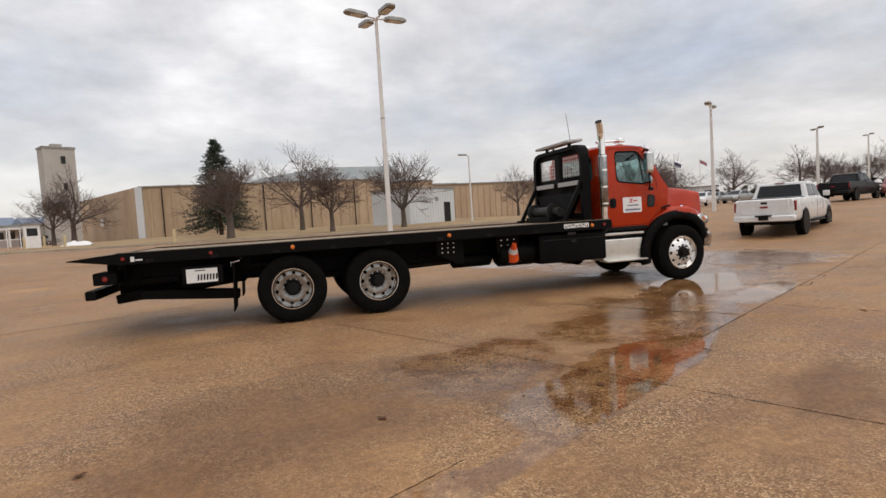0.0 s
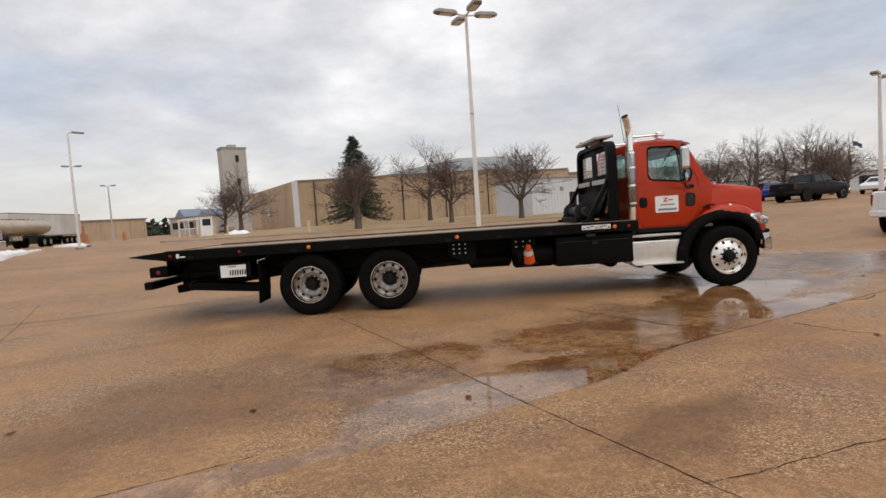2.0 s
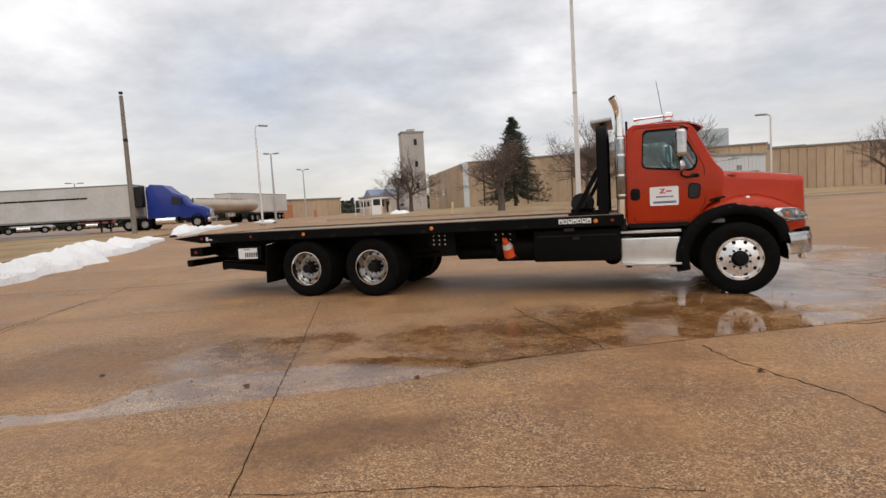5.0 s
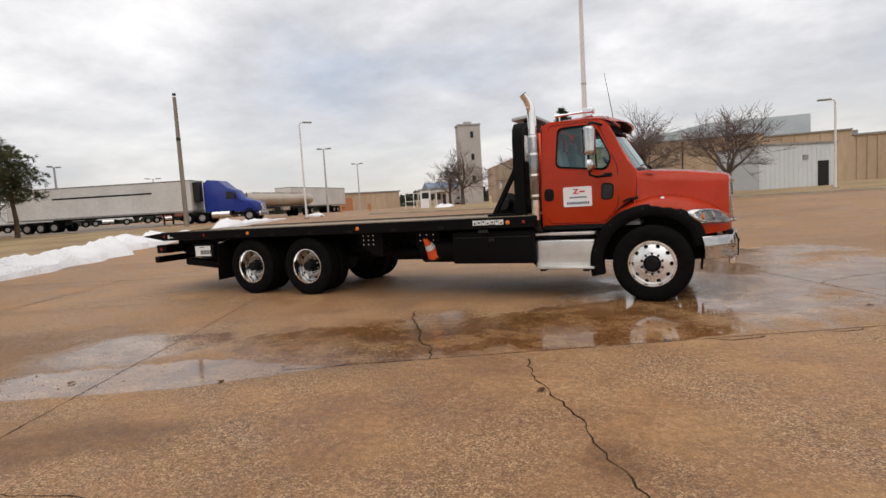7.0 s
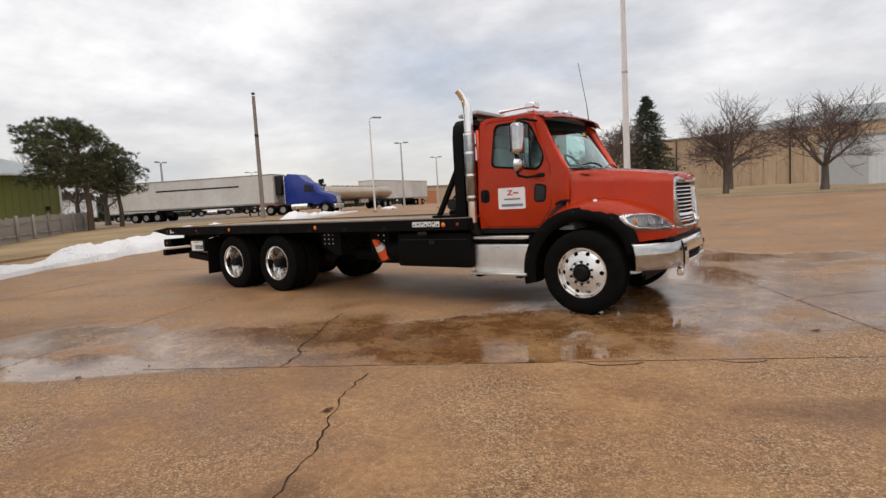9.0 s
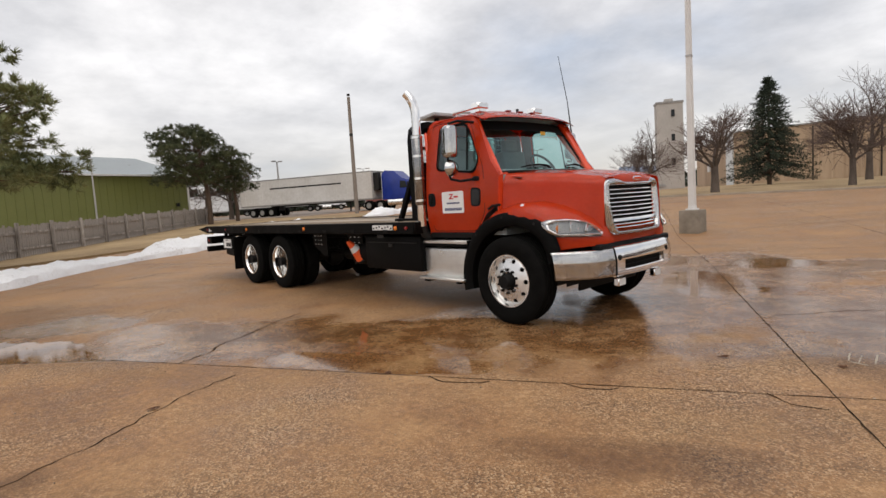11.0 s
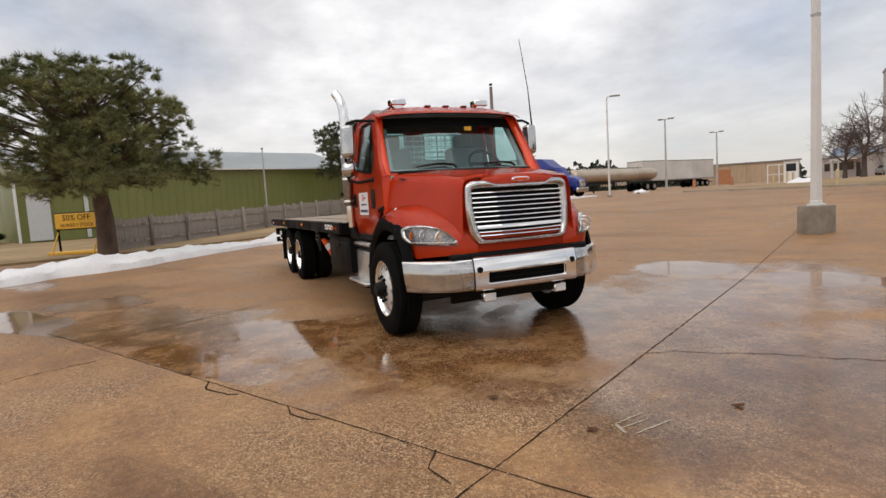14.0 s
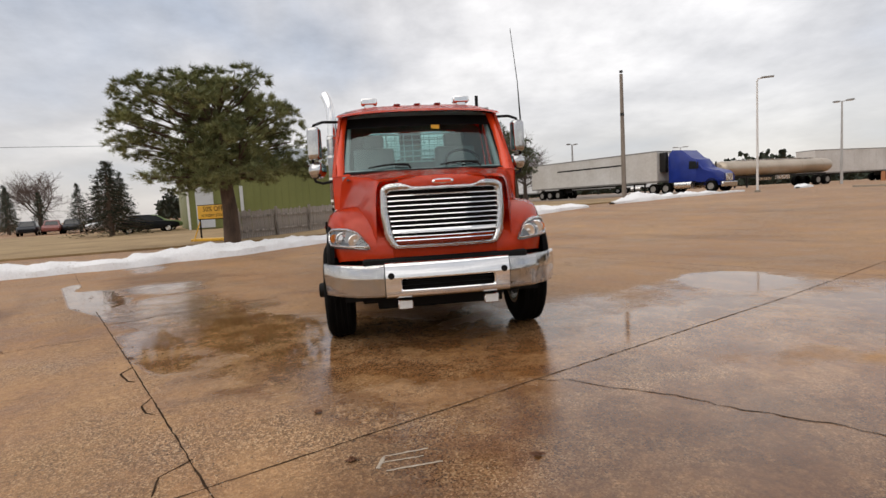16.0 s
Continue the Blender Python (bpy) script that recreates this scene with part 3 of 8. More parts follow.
def crack(name, pts, width, jag, label, seed, step=0.07):
    """An open joint or crack: a thin uneven ribbon of dark filler just over the slab."""
    rnd = random.Random(seed)
    bm = bmesh.new()
    left, right = [], []
    for (x0, y0), (x1, y1) in zip(pts, pts[1:]):
        length = math.hypot(x1 - x0, y1 - y0)
        nx, ny = -(y1 - y0) / length, (x1 - x0) / length
        k = max(2, int(length / step))
        for i in range(k):
            t = i / k
            o = rnd.uniform(-jag, jag)
            w = width * rnd.uniform(0.35, 1.25)
            x, y = x0 + (x1 - x0) * t + nx * o, y0 + (y1 - y0) * t + ny * o
            z = ground_z(x, y) + 0.003
            left.append(bm.verts.new((x + nx * w / 2, y + ny * w / 2, z)))
            right.append(bm.verts.new((x - nx * w / 2, y - ny * w / 2, z)))
    for a, b, c, d in zip(left, left[1:], right[1:], right):
        bm.faces.new((a, b, c, d))
    return part(name, bm, JOINT, ground, label, smooth=False)


JV = -2.92  # the long joint
crack("joint", [slab(-16, JV + 0.10), slab(-8.6, JV + 0.02)], 0.007, 0.004, "faint long slab joint", 1)
crack("joint", [slab(-5.0, JV), slab(-1.2, JV), slab(2.1, JV - 0.02), slab(12, JV)], 0.013, 0.004, "long slab joint", 16)
crack("joint", [slab(2.10, -9), slab(2.13, JV), slab(2.16, 0), slab(2.2, 4), slab(2.1, 10), slab(2.2, 34)], 0.013, 0.004, "cross slab joint", 2)
crack("joint", [slab(-6.80, -12), slab(-6.74, -4.9), slab(-6.70, JV), slab(-6.62, -1.0), slab(-6.56, 1.7)], 0.010, 0.005, "cross slab joint", 3)
crack("crack", [slab(-3.60, JV), slab(-3.55, -2.54), slab(-3.68, -2.2), slab(-3.66, -1.7), slab(-3.76, -1.1), slab(-3.74, -0.4)], 0.024, 0.02, "jagged open crack", 4)
crack("crack", [slab(-2.68, -3.15), slab(-2.74, -3.6), slab(-2.68, -4.19), slab(-2.62, -4.6), slab(-2.64, -5.18), slab(-2.54, -5.8), slab(-2.6, -6.6), slab(-2.5, -8)], 0.013, 0.02, "jagged open crack", 5)
crack("crack", [slab(-0.84, JV), slab(-0.66, JV - 0.12), slab(-0.36, JV - 0.10), slab(-0.21, JV)], 0.02, 0.008, "spalled joint edge", 6)
crack("crack", [slab(0.29, JV), slab(0.46, JV - 0.10), slab(0.66, JV - 0.09), slab(0.79, JV)], 0.02, 0.008, "spalled joint edge", 7)
crack("crack", [slab(1.72, JV), slab(1.82, JV - 0.20), slab(2.1, JV - 0.28)], 0.012, 0.006, "broken slab corner", 14)
crack("crack", [slab(2.16, -0.5), slab(2.34, -0.36), slab(2.7, -0.24), slab(3.06, -0.09), slab(3.42, -0.06), slab(3.92, 0.10), slab(4.8, 0.2)], 0.012, 0.02, "thin crack", 8)
crack("crack", [slab(-11.5, 0.9), slab(-11.4, 1.5), slab(-11.3, 3.9), slab(-11.0, 4.5)], 0.02, 0.03, "jagged crack", 9)
crack("crack", [slab(-6.78, -4.85), slab(-6.5, -4.93), slab(-5.6, -5.1), slab(-4.76, -5.34), slab(-4.26, -5.55)], 0.008, 0.012, "hairline crack", 15)
crack("joint", [slab(-11.2, -12), slab(-11.2, JV), slab(-11.3, 9)], 0.012, 0.004, "cross slab joint", 10)
crack("joint", [slab(6.6, JV), slab(6.6, 6), slab(6.6, 24)], 0.014, 0.004, "cross slab joint", 11)
crack("joint", [slab(-20, 6.2), slab(2, 6.2), slab(20, 6.2)], 0.016, 0.004, "long slab joint", 12, 0.15)
crack("joint", [slab(-20, 15.2), slab(2, 15.2), slab(24, 15.2)], 0.016, 0.004, "long slab joint", 13, 0.25)


def sheet(name, pts, material, lift, label, category, kind="structure", cell=2.0):
    """A patch of ground that follows the lot's slope. pts: a convex plan of four corners."""
    a, b, c, d = [Vector(p) for p in pts]
    nu = max(1, int((b - a).length / cell))
    nv = max(1, int((d - a).length / cell))
    bm = bmesh.new()
    rows = []
    for j in range(nv + 1):
        row = []
        for i in range(nu + 1):
            p = (a * (1 - i / nu) + b * (i / nu)) * (1 - j / nv) + (d * (1 - i / nu) + c * (i / nu)) * (j / nv)
            row.append(bm.verts.new((p.x, p.y, ground_z(p.x, p.y) + lift)))
        rows.append(row)
    for r, s in zip(rows, rows[1:]):
        for k in range(nu):
            bm.faces.new((r[k], r[k + 1], s[k + 1], s[k]))
    skirt = bmesh.ops.extrude_edge_only(bm, edges=[e for e in bm.edges if e.is_boundary])
    bmesh.ops.translate(bm, vec=(0, 0, -0.5), verts=[v for v in skirt["geom"] if isinstance(v, bmesh.types.BMVert)])
    return tagged(mesh_ob(name, bm, material, smooth=True), label, category, kind=kind)


sheet("lawn", [(-26, 29.5), (15.5, 29.5), (20, 110), (-34, 110)], GRASS_SOIL, 0.10, "dormant brown lawn in front of the warehouse", "lawn", cell=3)
sheet("lawn", [(-12.5, -22), (-29.5, 18.5), (-37, 15.5), (-21, -24)], GRASS_SOIL, 0.08, "dormant grass strip beside the lot", "lawn")
sheet("lawn", [(-21, -24), (-37, 15.5), (-60, 12), (-44, -40)], GRASS_SOIL, 0.06, "dormant grass behind the fence", "lawn")
sheet("road", [(-40, 16), (-46, 30), (-120, 60), (-120, 16)], ASPHALT, 0.03, "worn grey-brown truck yard", "road", cell=4)


# thin pale strokes laid on the slab
for (xa, ya), (xb, yb), w in (((3.175, -0.545), (3.125, -0.29), 0.016), ((3.245, -0.545), (3.215, -0.32), 0.012), ((3.345, -0.53), (3.30, -0.22), 0.018), ((3.185, -0.545), (3.315, -0.575), 0.026)):
    rnd = random.Random(int(abs(xa * 1000)))
    n = 14
    dx, dy = xb - xa, yb - ya
    ln = math.hypot(dx, dy)
    nx, ny = -dy / ln, dx / ln
    rows = []
    for k in range(n + 1):
        t = k / n
        ww = w * (0.55 + 0.45 * math.sin(math.pi * (0.1 + 0.8 * t))) * rnd.uniform(0.7, 1.2)
        x, y = xa + dx * t + nx * rnd.uniform(-0.003, 0.003), ya + dy * t + ny * rnd.uniform(-0.003, 0.003)
        rows.append([(x - nx * ww / 2, y - ny * ww / 2, 0.003), (x, y, 0.006), (x + nx * ww / 2, y + ny * ww / 2, 0.003)])
    part("pale_stroke", loft(rows), KERB, ground, "pale stroke in the slab")

# ---- the rollback truck: front axle at x = 0, nose towards +x ----
truck = thing("rollback_truck", "red rollback tow truck with a long black flatbed on wet concrete", "truck", pose(0, 0.06, 0, 0, 0, 2.0))


def make_wheel(name, front):
    """One wheel at the origin, its outer face towards -y."""
    w = new(name)
    tagged(w, "black truck tyre on a polished aluminium rim")
    R, half = 0.515, 0.142
    prof = [(0.300, -half * 0.86), (0.33, -half * 0.98), (0.40, -half * 1.06), (0.455, -half * 1.02), (0.488, -half * 0.90), (R - 0.005, -half * 0.80), (R, -half * 0.66)]
    for c in (-0.40, 0.0, 0.40):
        prof += [(R, half * (c - 0.15)), (R - 0.013, half * (c - 0.11)), (R - 0.013, half * (c + 0.11)), (R, half * (c + 0.15))]
    prof += [(R, half * 0.66), (R - 0.005, half * 0.80), (0.488, half * 0.90), (0.455, half * 1.02), (0.40, half * 1.06), (0.33, half * 0.98), (0.300, half * 0.86)]
    tyre = part("tyre", lathe(prof, 64, caps=False), RUBBER, w)
    # rim: barrel with rolled lips
    lip = -half * 0.90
    disc = lip + (0.045 if front else 0.135)
    barrel = [(0.312, lip + 0.004), (0.309, lip - 0.010), (0.298, lip - 0.010), (0.290, lip + 0.006), (0.279, lip + 0.03), (0.272, disc + 0.03), (0.272, half * 0.9), (0.312, half * 0.9)]
    rim = part("rim", lathe(barrel, 64, closed=True), POLISHED, w)
    # disc with ten hand holes
    bm = bmesh.new()
    steps = 10
    r_in, r_out = 0.150, 0.274

    def face(r):
        t = (r - 0.115) / (0.274 - 0.115)
        if front:
            return disc - 0.058 * (1 - t) ** 0.7 if t < 1 else disc
        return disc + 0.02 - 0.012 * math.sin(math.pi * t)

    for s in range(steps):
        a0 = 2 * math.pi * (s - 0.5) / steps
        a1 = 2 * math.pi * (s + 0.5) / steps
        outer = [(r_in, a0), (r_in, (a0 + a1) / 2), (r_in, a1), ((r_in + r_out) / 2, a1), (r_out, a1), (r_out, (a0 + a1) / 2), (r_out, a0), ((r_in + r_out) / 2, a0)]
        outer = [(r, a * 0.21) for r, a in outer]
        c = (0.236, (a0 + a1) / 2 * 0.21)
        inner = [(c[0] + 0.0245 * math.cos(2 * math.pi * k / 14), c[1] + 0.0245 * math.sin(2 * math.pi * k / 14)) for k in range(14)]
        merge(bm, holed(outer, inner, lambda r, q: (r * math.cos(q / 0.21), face(r), r * math.sin(q / 0.21)), 2, 16))
    bmesh.ops.remove_doubles(bm, verts=bm.verts[:], dist=0.0015)
    thicken(bm, 0.01)
    part("rim_disc", bm, WHEEL_FACE if front else DARKENED_ALU, rim)
    merge_disc = lathe([(0.150, face(0.150)), (0.115, face(0.115)), (0.112, face(0.112) + 0.02), (0.150, face(0.15) + 0.02)], 48, closed=True)
    part("hub_flange", merge_disc, WHEEL_FACE if front else DARKENED_ALU, rim)
    hub_len = 0.075 if front else 0.155
    base = face(0.115)
    part("hub_cap", lathe([(0.098, base + 0.02), (0.096, base - 0.010), (0.084, base - 0.018), (0.080, base - hub_len), (0.070, base - hub_len - 0.012), (0.0, base - hub_len - 0.014)], 40), BLACK_PLASTIC, w, "black hub cover")
    nut = lathe([(0.017, 0.0), (0.017, -0.022), (0.012, -0.034), (0.0, -0.036)], 6)
    me = bpy.data.meshes.new("lug_nut")
    nut.to_mesh(me)
    nut.free()
    me.materials.append(BLACK_PLASTIC if front else DARK_CHROME)
    for k in range(10):
        a = 2 * math.pi * (k + 0.5) / 10
        o = new("lug_nut", me)
        o.parent = w
        o.location = (0.136 * math.cos(a), face(0.136) - 0.001, 0.136 * math.sin(a))
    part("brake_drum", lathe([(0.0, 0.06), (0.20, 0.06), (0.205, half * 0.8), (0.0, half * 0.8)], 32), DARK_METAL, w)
    return w


def plain_tyre(name):
    w = new(name)
    part("tyre", lathe([(0.28, -0.12), (0.40, -0.145), (0.48, -0.125), (0.51, -0.10), (0.515, -0.05), (0.515, 0.05), (0.51, 0.10), (0.48, 0.125), (0.40, 0.145), (0.28, 0.12)], 40, caps=False), RUBBER, w)
    part("rim", lathe([(0.0, 0.0), (0.27, 0.0), (0.30, -0.11), (0.30, 0.11), (0.27, 0.02), (0.0, 0.02)], 32), DARK_METAL, w)
    return w


fw = make_wheel("front_wheel", True)
fw.parent = truck
fw.location = (0, -1.05, 0.515)
o = copy_thing(fw, pose(0, 1.05, 0.515, 0, 0, 180))
rw = make_wheel("rear_wheel", False)
rw.parent = truck
rw.location = (-5.78, -1.075, 0.515)
copy_thing(rw, pose(-7.10, -1.075, 0.515, 0, 25, 0))
copy_thing(rw, pose(-5.78, 1.075, 0.515, 0, 0, 180))
copy_thing(rw, pose(-7.10, 1.075, 0.515, 0, 12, 180))
iw = plain_tyre("inner_wheel")
iw.parent = truck
iw.location = (-5.78, -0.74, 0.515)
for x, y in ((-7.10, -0.74), (-5.78, 0.74), (-7.10, 0.74)):
    copy_thing(iw, pose(x, y, 0.515))

# -- chassis --
chassis = new("chassis")
chassis.parent = truck
for s in (-1, 1):
    bm = box(9.6, 0.09, 0.26, (-4.0, s * 0.43, 0.80), 0.01)
    part("frame_rail", bm, BLACK_STEEL, chassis)
for x in (-0.9, -2.4, -3.9, -5.1, -6.53, -8.2):
    part("crossmember", box(0.12, 0.80, 0.16, (x, 0, 0.80), 0.01), BLACK_STEEL, chassis)
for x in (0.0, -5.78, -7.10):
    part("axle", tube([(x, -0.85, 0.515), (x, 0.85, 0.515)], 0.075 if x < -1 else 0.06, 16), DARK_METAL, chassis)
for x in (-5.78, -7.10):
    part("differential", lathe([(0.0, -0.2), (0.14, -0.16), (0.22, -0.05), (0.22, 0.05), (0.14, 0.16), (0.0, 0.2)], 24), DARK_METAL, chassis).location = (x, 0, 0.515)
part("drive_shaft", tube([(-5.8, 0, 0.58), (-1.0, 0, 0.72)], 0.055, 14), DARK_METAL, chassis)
for s in (-1, 1):
    part("leaf_spring", tube([(-0.75, s * 0.48, 0.68), (-0.35, s * 0.48, 0.60), (0, s * 0.48, 0.585), (0.35, s * 0.48, 0.60), (0.75, s * 0.48, 0.68)], 0.04, 8), DARK_METAL, chassis)
    part("suspension_arm", box(1.7, 0.09, 0.10, (-6.53, s * 0.46, 0.62), 0.015), BLACK_STEEL, chassis)
    part("air_bag", lathe([(0.0, -0.13), (0.12, -0.12), (0.14, -0.05), (0.11, 0.0), (0.14, 0.05), (0.12, 0.12), (0.0, 0.13)], 20), RUBBER, chassis).matrix_local = pose(-6.95, s * 0.50, 0.80, 90)
    part("tow_hook", tube([(0.80, s * 0.52, 0.62), (0.90, s * 0.52, 0.60), (0.93, s * 0.52, 0.57), (0.90, s * 0.52, 0.54)], 0.018, 8), BLACK_STEEL, chassis)
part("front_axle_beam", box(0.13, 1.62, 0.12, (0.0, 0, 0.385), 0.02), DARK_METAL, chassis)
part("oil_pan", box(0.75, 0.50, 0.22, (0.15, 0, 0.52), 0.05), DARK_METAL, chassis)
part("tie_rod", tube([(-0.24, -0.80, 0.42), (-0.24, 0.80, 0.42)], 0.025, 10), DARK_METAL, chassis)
# unseen tank, added to stop light passing through under the truck
part("light_block_tank", tube([(-1.75, -0.42, 0.52), (-1.75, -0.36, 0.52), (-1.75, 0.36, 0.52), (-1.75, 0.42, 0.52)], [0.08, 0.15, 0.15, 0.08], 18), BLACK_STEEL, chassis)
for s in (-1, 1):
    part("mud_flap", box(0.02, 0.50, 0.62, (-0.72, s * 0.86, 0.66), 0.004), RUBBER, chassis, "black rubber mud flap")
# unseen panel, added to block light and view below the engine
part("light_block_panel", box(0.03, 1.30, 0.56, (0.62, 0, 0.64), 0.01, pose(0, 0, 0, 0, 6)), BLACK_PLASTIC, chassis)
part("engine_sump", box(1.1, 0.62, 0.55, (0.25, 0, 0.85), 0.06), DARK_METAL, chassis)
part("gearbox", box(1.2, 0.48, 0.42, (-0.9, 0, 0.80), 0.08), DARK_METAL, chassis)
for k, (y0, x0) in enumerate(((-0.52, -3.1), (-0.52, -2.3), (-0.55, -4.0), (0.55, -3.2))):
    part("air_tank", tube([(x0 - 0.38, y0, 0.66), (x0 - 0.34, y0, 0.66), (x0 + 0.34, y0, 0.66), (x0 + 0.38, y0, 0.66)], [0.06, 0.12, 0.12, 0.06], 18), BLACK_STEEL, chassis)
# hoses below the deck
rnd = random.Random(4)
for k in range(9):
    x0 = -3.6 - 0.16 * k
    part("air_hose", tube([(x0, -0.52, 0.92), (x0 - 0.05, -0.58, 0.78 - 0.03 * (k % 3)), (x0 - 0.22, -0.60, 0.74), (x0 - 0.4, -0.54, 0.86)], 0.011, 6), BLACK_PLASTIC, chassis)

# -- steps and tanks --
for s in (-1, 1):
    st = new("step_box")
    st.parent = truck
    tagged(st, "brushed aluminium fuel tank step with two treads")
    part("tank_face", box(0.86, 0.50, 0.40, (-1.19, s * 0.80, 0.66), 0.03, seg=3), STEP_ALU, st)
    part("upper_tread", box(0.88, 0.30, 0.045, (-1.19, s * 0.93, 0.945), 0.008), STEP_ALU, st)
    part("lower_tread", box(0.86, 0.26, 0.035, (-1.19, s * 1.05, 0.462), 0.008), STEP_ALU, st)
    for k in range(16):
        part("tread_hole", box(0.026, 0.05, 0.006, (-1.56 + 0.05 * k, s * 0.985, 0.969), 0.0), BLACK_PLASTIC, st)
    part("upper_bracket", box(0.80, 0.02, 0.03, (-1.19, s * 1.06, 0.905)), BLACK_STEEL, st)
    for x in (-1.5, -0.88):
        part("foot_bracket", box(0.08, 0.22, 0.03, (x, s * 1.04, 0.428)), BLACK_STEEL, st)
    for z in (0.56, 0.66, 0.76):
        part("tank_crease", box(0.80, 0.006, 0.008, (-1.19, s * 1.052, z)), STEP_ALU, st)
box_bm = box(1.33, 0.52, 0.50, (-2.27, -0.88, 0.775), 0.035, seg=2)
tool = part("tool_box", box_bm, BLACK_STEEL, truck, "glossy black steel side toolbox")
part("lid_seam", box(1.2, 0.008, 0.012, (-2.27, -1.146, 0.93)), DARK_METAL, tool)
part("latch", box(0.10, 0.018, 0.05, (-2.27, -1.150, 0.89), 0.006), DARK_METAL, tool)
part("fuel_tank", tube([(-3.62, -0.80, 0.74), (-3.58, -0.80, 0.74), (-2.95, -0.80, 0.74)], [0.18, 0.22, 0.22], 28), BLACK_STEEL, truck)
part("tool_box", box(1.4, 0.52, 0.50, (-2.3, 0.88, 0.775), 0.035), BLACK_STEEL, truck)

# -- deck --
deck = new("flatbed")
deck.parent = truck
tagged(deck, "long black steel flatbed with a dusty deck")
HB = 1.275
part("deck_plate", box(7.85, 2 * HB - 0.10, 0.02, (-5.50, 0, 1.205), 0.0), DECK, deck, "dusty tan steel deck", smooth=False)
for s in (-1, 1):
    bm = loft([[(x, s * (HB - 0.10), 1.198), (x, s * (HB - 0.08), 1.226), (x, s * (HB - 0.012), 1.232), (x, s * HB, 1.222), (x, s * HB, 1.075), (x, s * (HB - 0.03), 1.062), (x, s * (HB - 0.10), 1.062)] for x in (-1.57, -4.0, -6.5, -9.42)], caps=True)
    part("side_rail", bm, BLACK_STEEL, deck, "black painted rail")
    part("rub_edge", box(7.83, 0.035, 0.008, (-5.50, s * (HB - 0.045), 1.236)), DECK, deck, "worn rail top", smooth=False)
part("front_rail", box(0.10, 2 * HB - 0.02, 0.16, (-1.60, 0, 1.145), 0.01), BLACK_STEEL, deck)
# tapered tail
bm = bmesh.new()
top = [(-9.42, -HB, 1.222), (-9.42, HB, 1.222), (-10.02, HB - 0.03, 1.170), (-10.02, -HB + 0.03, 1.170)]
low = [(-9.42, -HB, 1.075), (-9.42, HB, 1.075), (-10.02, HB - 0.03, 1.160), (-10.02, -HB + 0.03, 1.160)]
tv, lv = [bm.verts.new(p) for p in top], [bm.verts.new(p) for p in low]
bm.faces.new(tv); bm.faces.new(lv[::-1])
for i in range(4):
    bm.faces.new((tv[i], tv[(i + 1) % 4], lv[(i + 1) % 4], lv[i]))
part("tail_ramp", bm, BLACK_STEEL, deck, "tapered tail plate", smooth=False)
bm = bmesh.new()
bm.faces.new([bm.verts.new((x, y, z + 0.004)) for x, y, z in ((-9.40, -HB + 0.05, 1.222), (-9.40, HB - 0.05, 1.222), (-10.0, HB - 0.08, 1.172), (-10.0, -HB + 0.08, 1.172))])
bmesh.ops.solidify(bm, geom=bm.faces[:], thickness=-0.003)
part("tail_tread", bm, DECK, deck, "dusty tail tread", smooth=False)
for k in range(20):
    part("deck_crossmember", box(0.06, 2 * HB - 0.22, 0.09, (-1.9 - 0.39 * k, 0, 1.145)), BLACK_STEEL, deck)
for s in (-1, 1):
    part("deck_beam", box(7.9, 0.10, 0.17, (-5.55, s * 0.46, 1.015), 0.01), BLACK_STEEL, deck)
    part("deck_rib", box(7.6, 0.05, 0.012, (-5.4, s * 0.62, 1.221)), DECK, deck, smooth=False)
    for k in range(9):
        part("stake_slot", box(0.10, 0.012, 0.05, (-2.2 - 0.85 * k, s * (HB + 0.001), 1.105)), BLACK_PLASTIC, deck)
    # marker lamps
    for x, mat_l, n in ((-1.96, AMBER, "amber_marker"), (-1.72, RED_LENS, "red_marker"), (-4.60, AMBER, "amber_marker"), (-7.06, AMBER, "amber_marker"), (-8.2, RED_LENS, "red_marker"), (-9.33, RED_LENS, "red_marker")):
        rr = 0.024 if mat_l is AMBER else 0.018
        lamp = part(n, lathe([(rr + 0.008, 0.0), (rr + 0.008, -0.010), (rr, -0.012), (rr * 0.7, -0.022), (0.0, -0.025)], 20), mat_l, deck)
        lamp.matrix_local = pose(x, s * (HB + 0.001), 1.150, 0, 0, 0 if s < 0 else 180)
for k in range(7):
    part("maker_mark", box(0.060 if k % 3 else 0.066, 0.003, 0.074, (-2.48 + 0.070 * k, -HB - 0.002, 1.160), 0.0), WHITE_INK, deck, "white block mark")
    part("mark_gap", box(0.028, 0.003, 0.026, (-2.48 + 0.070 * k, -HB - 0.004, 1.160 + 0.012 * (k % 3 - 1)), 0.0), BLACK_STEEL, deck)
part("white_emblem", box(0.05, 0.003, 0.07, (-9.21, -HB - 0.002, 1.14)), WHITE_INK, deck)
part("white_emblem", box(0.09, 0.003, 0.02, (-9.13, -HB - 0.002, 1.125)), WHITE_INK, deck)
part("rating_plate", box(0.16, 0.006, 0.045, (-2.36, -HB + 0.02, 1.03)), DARK_METAL, deck)

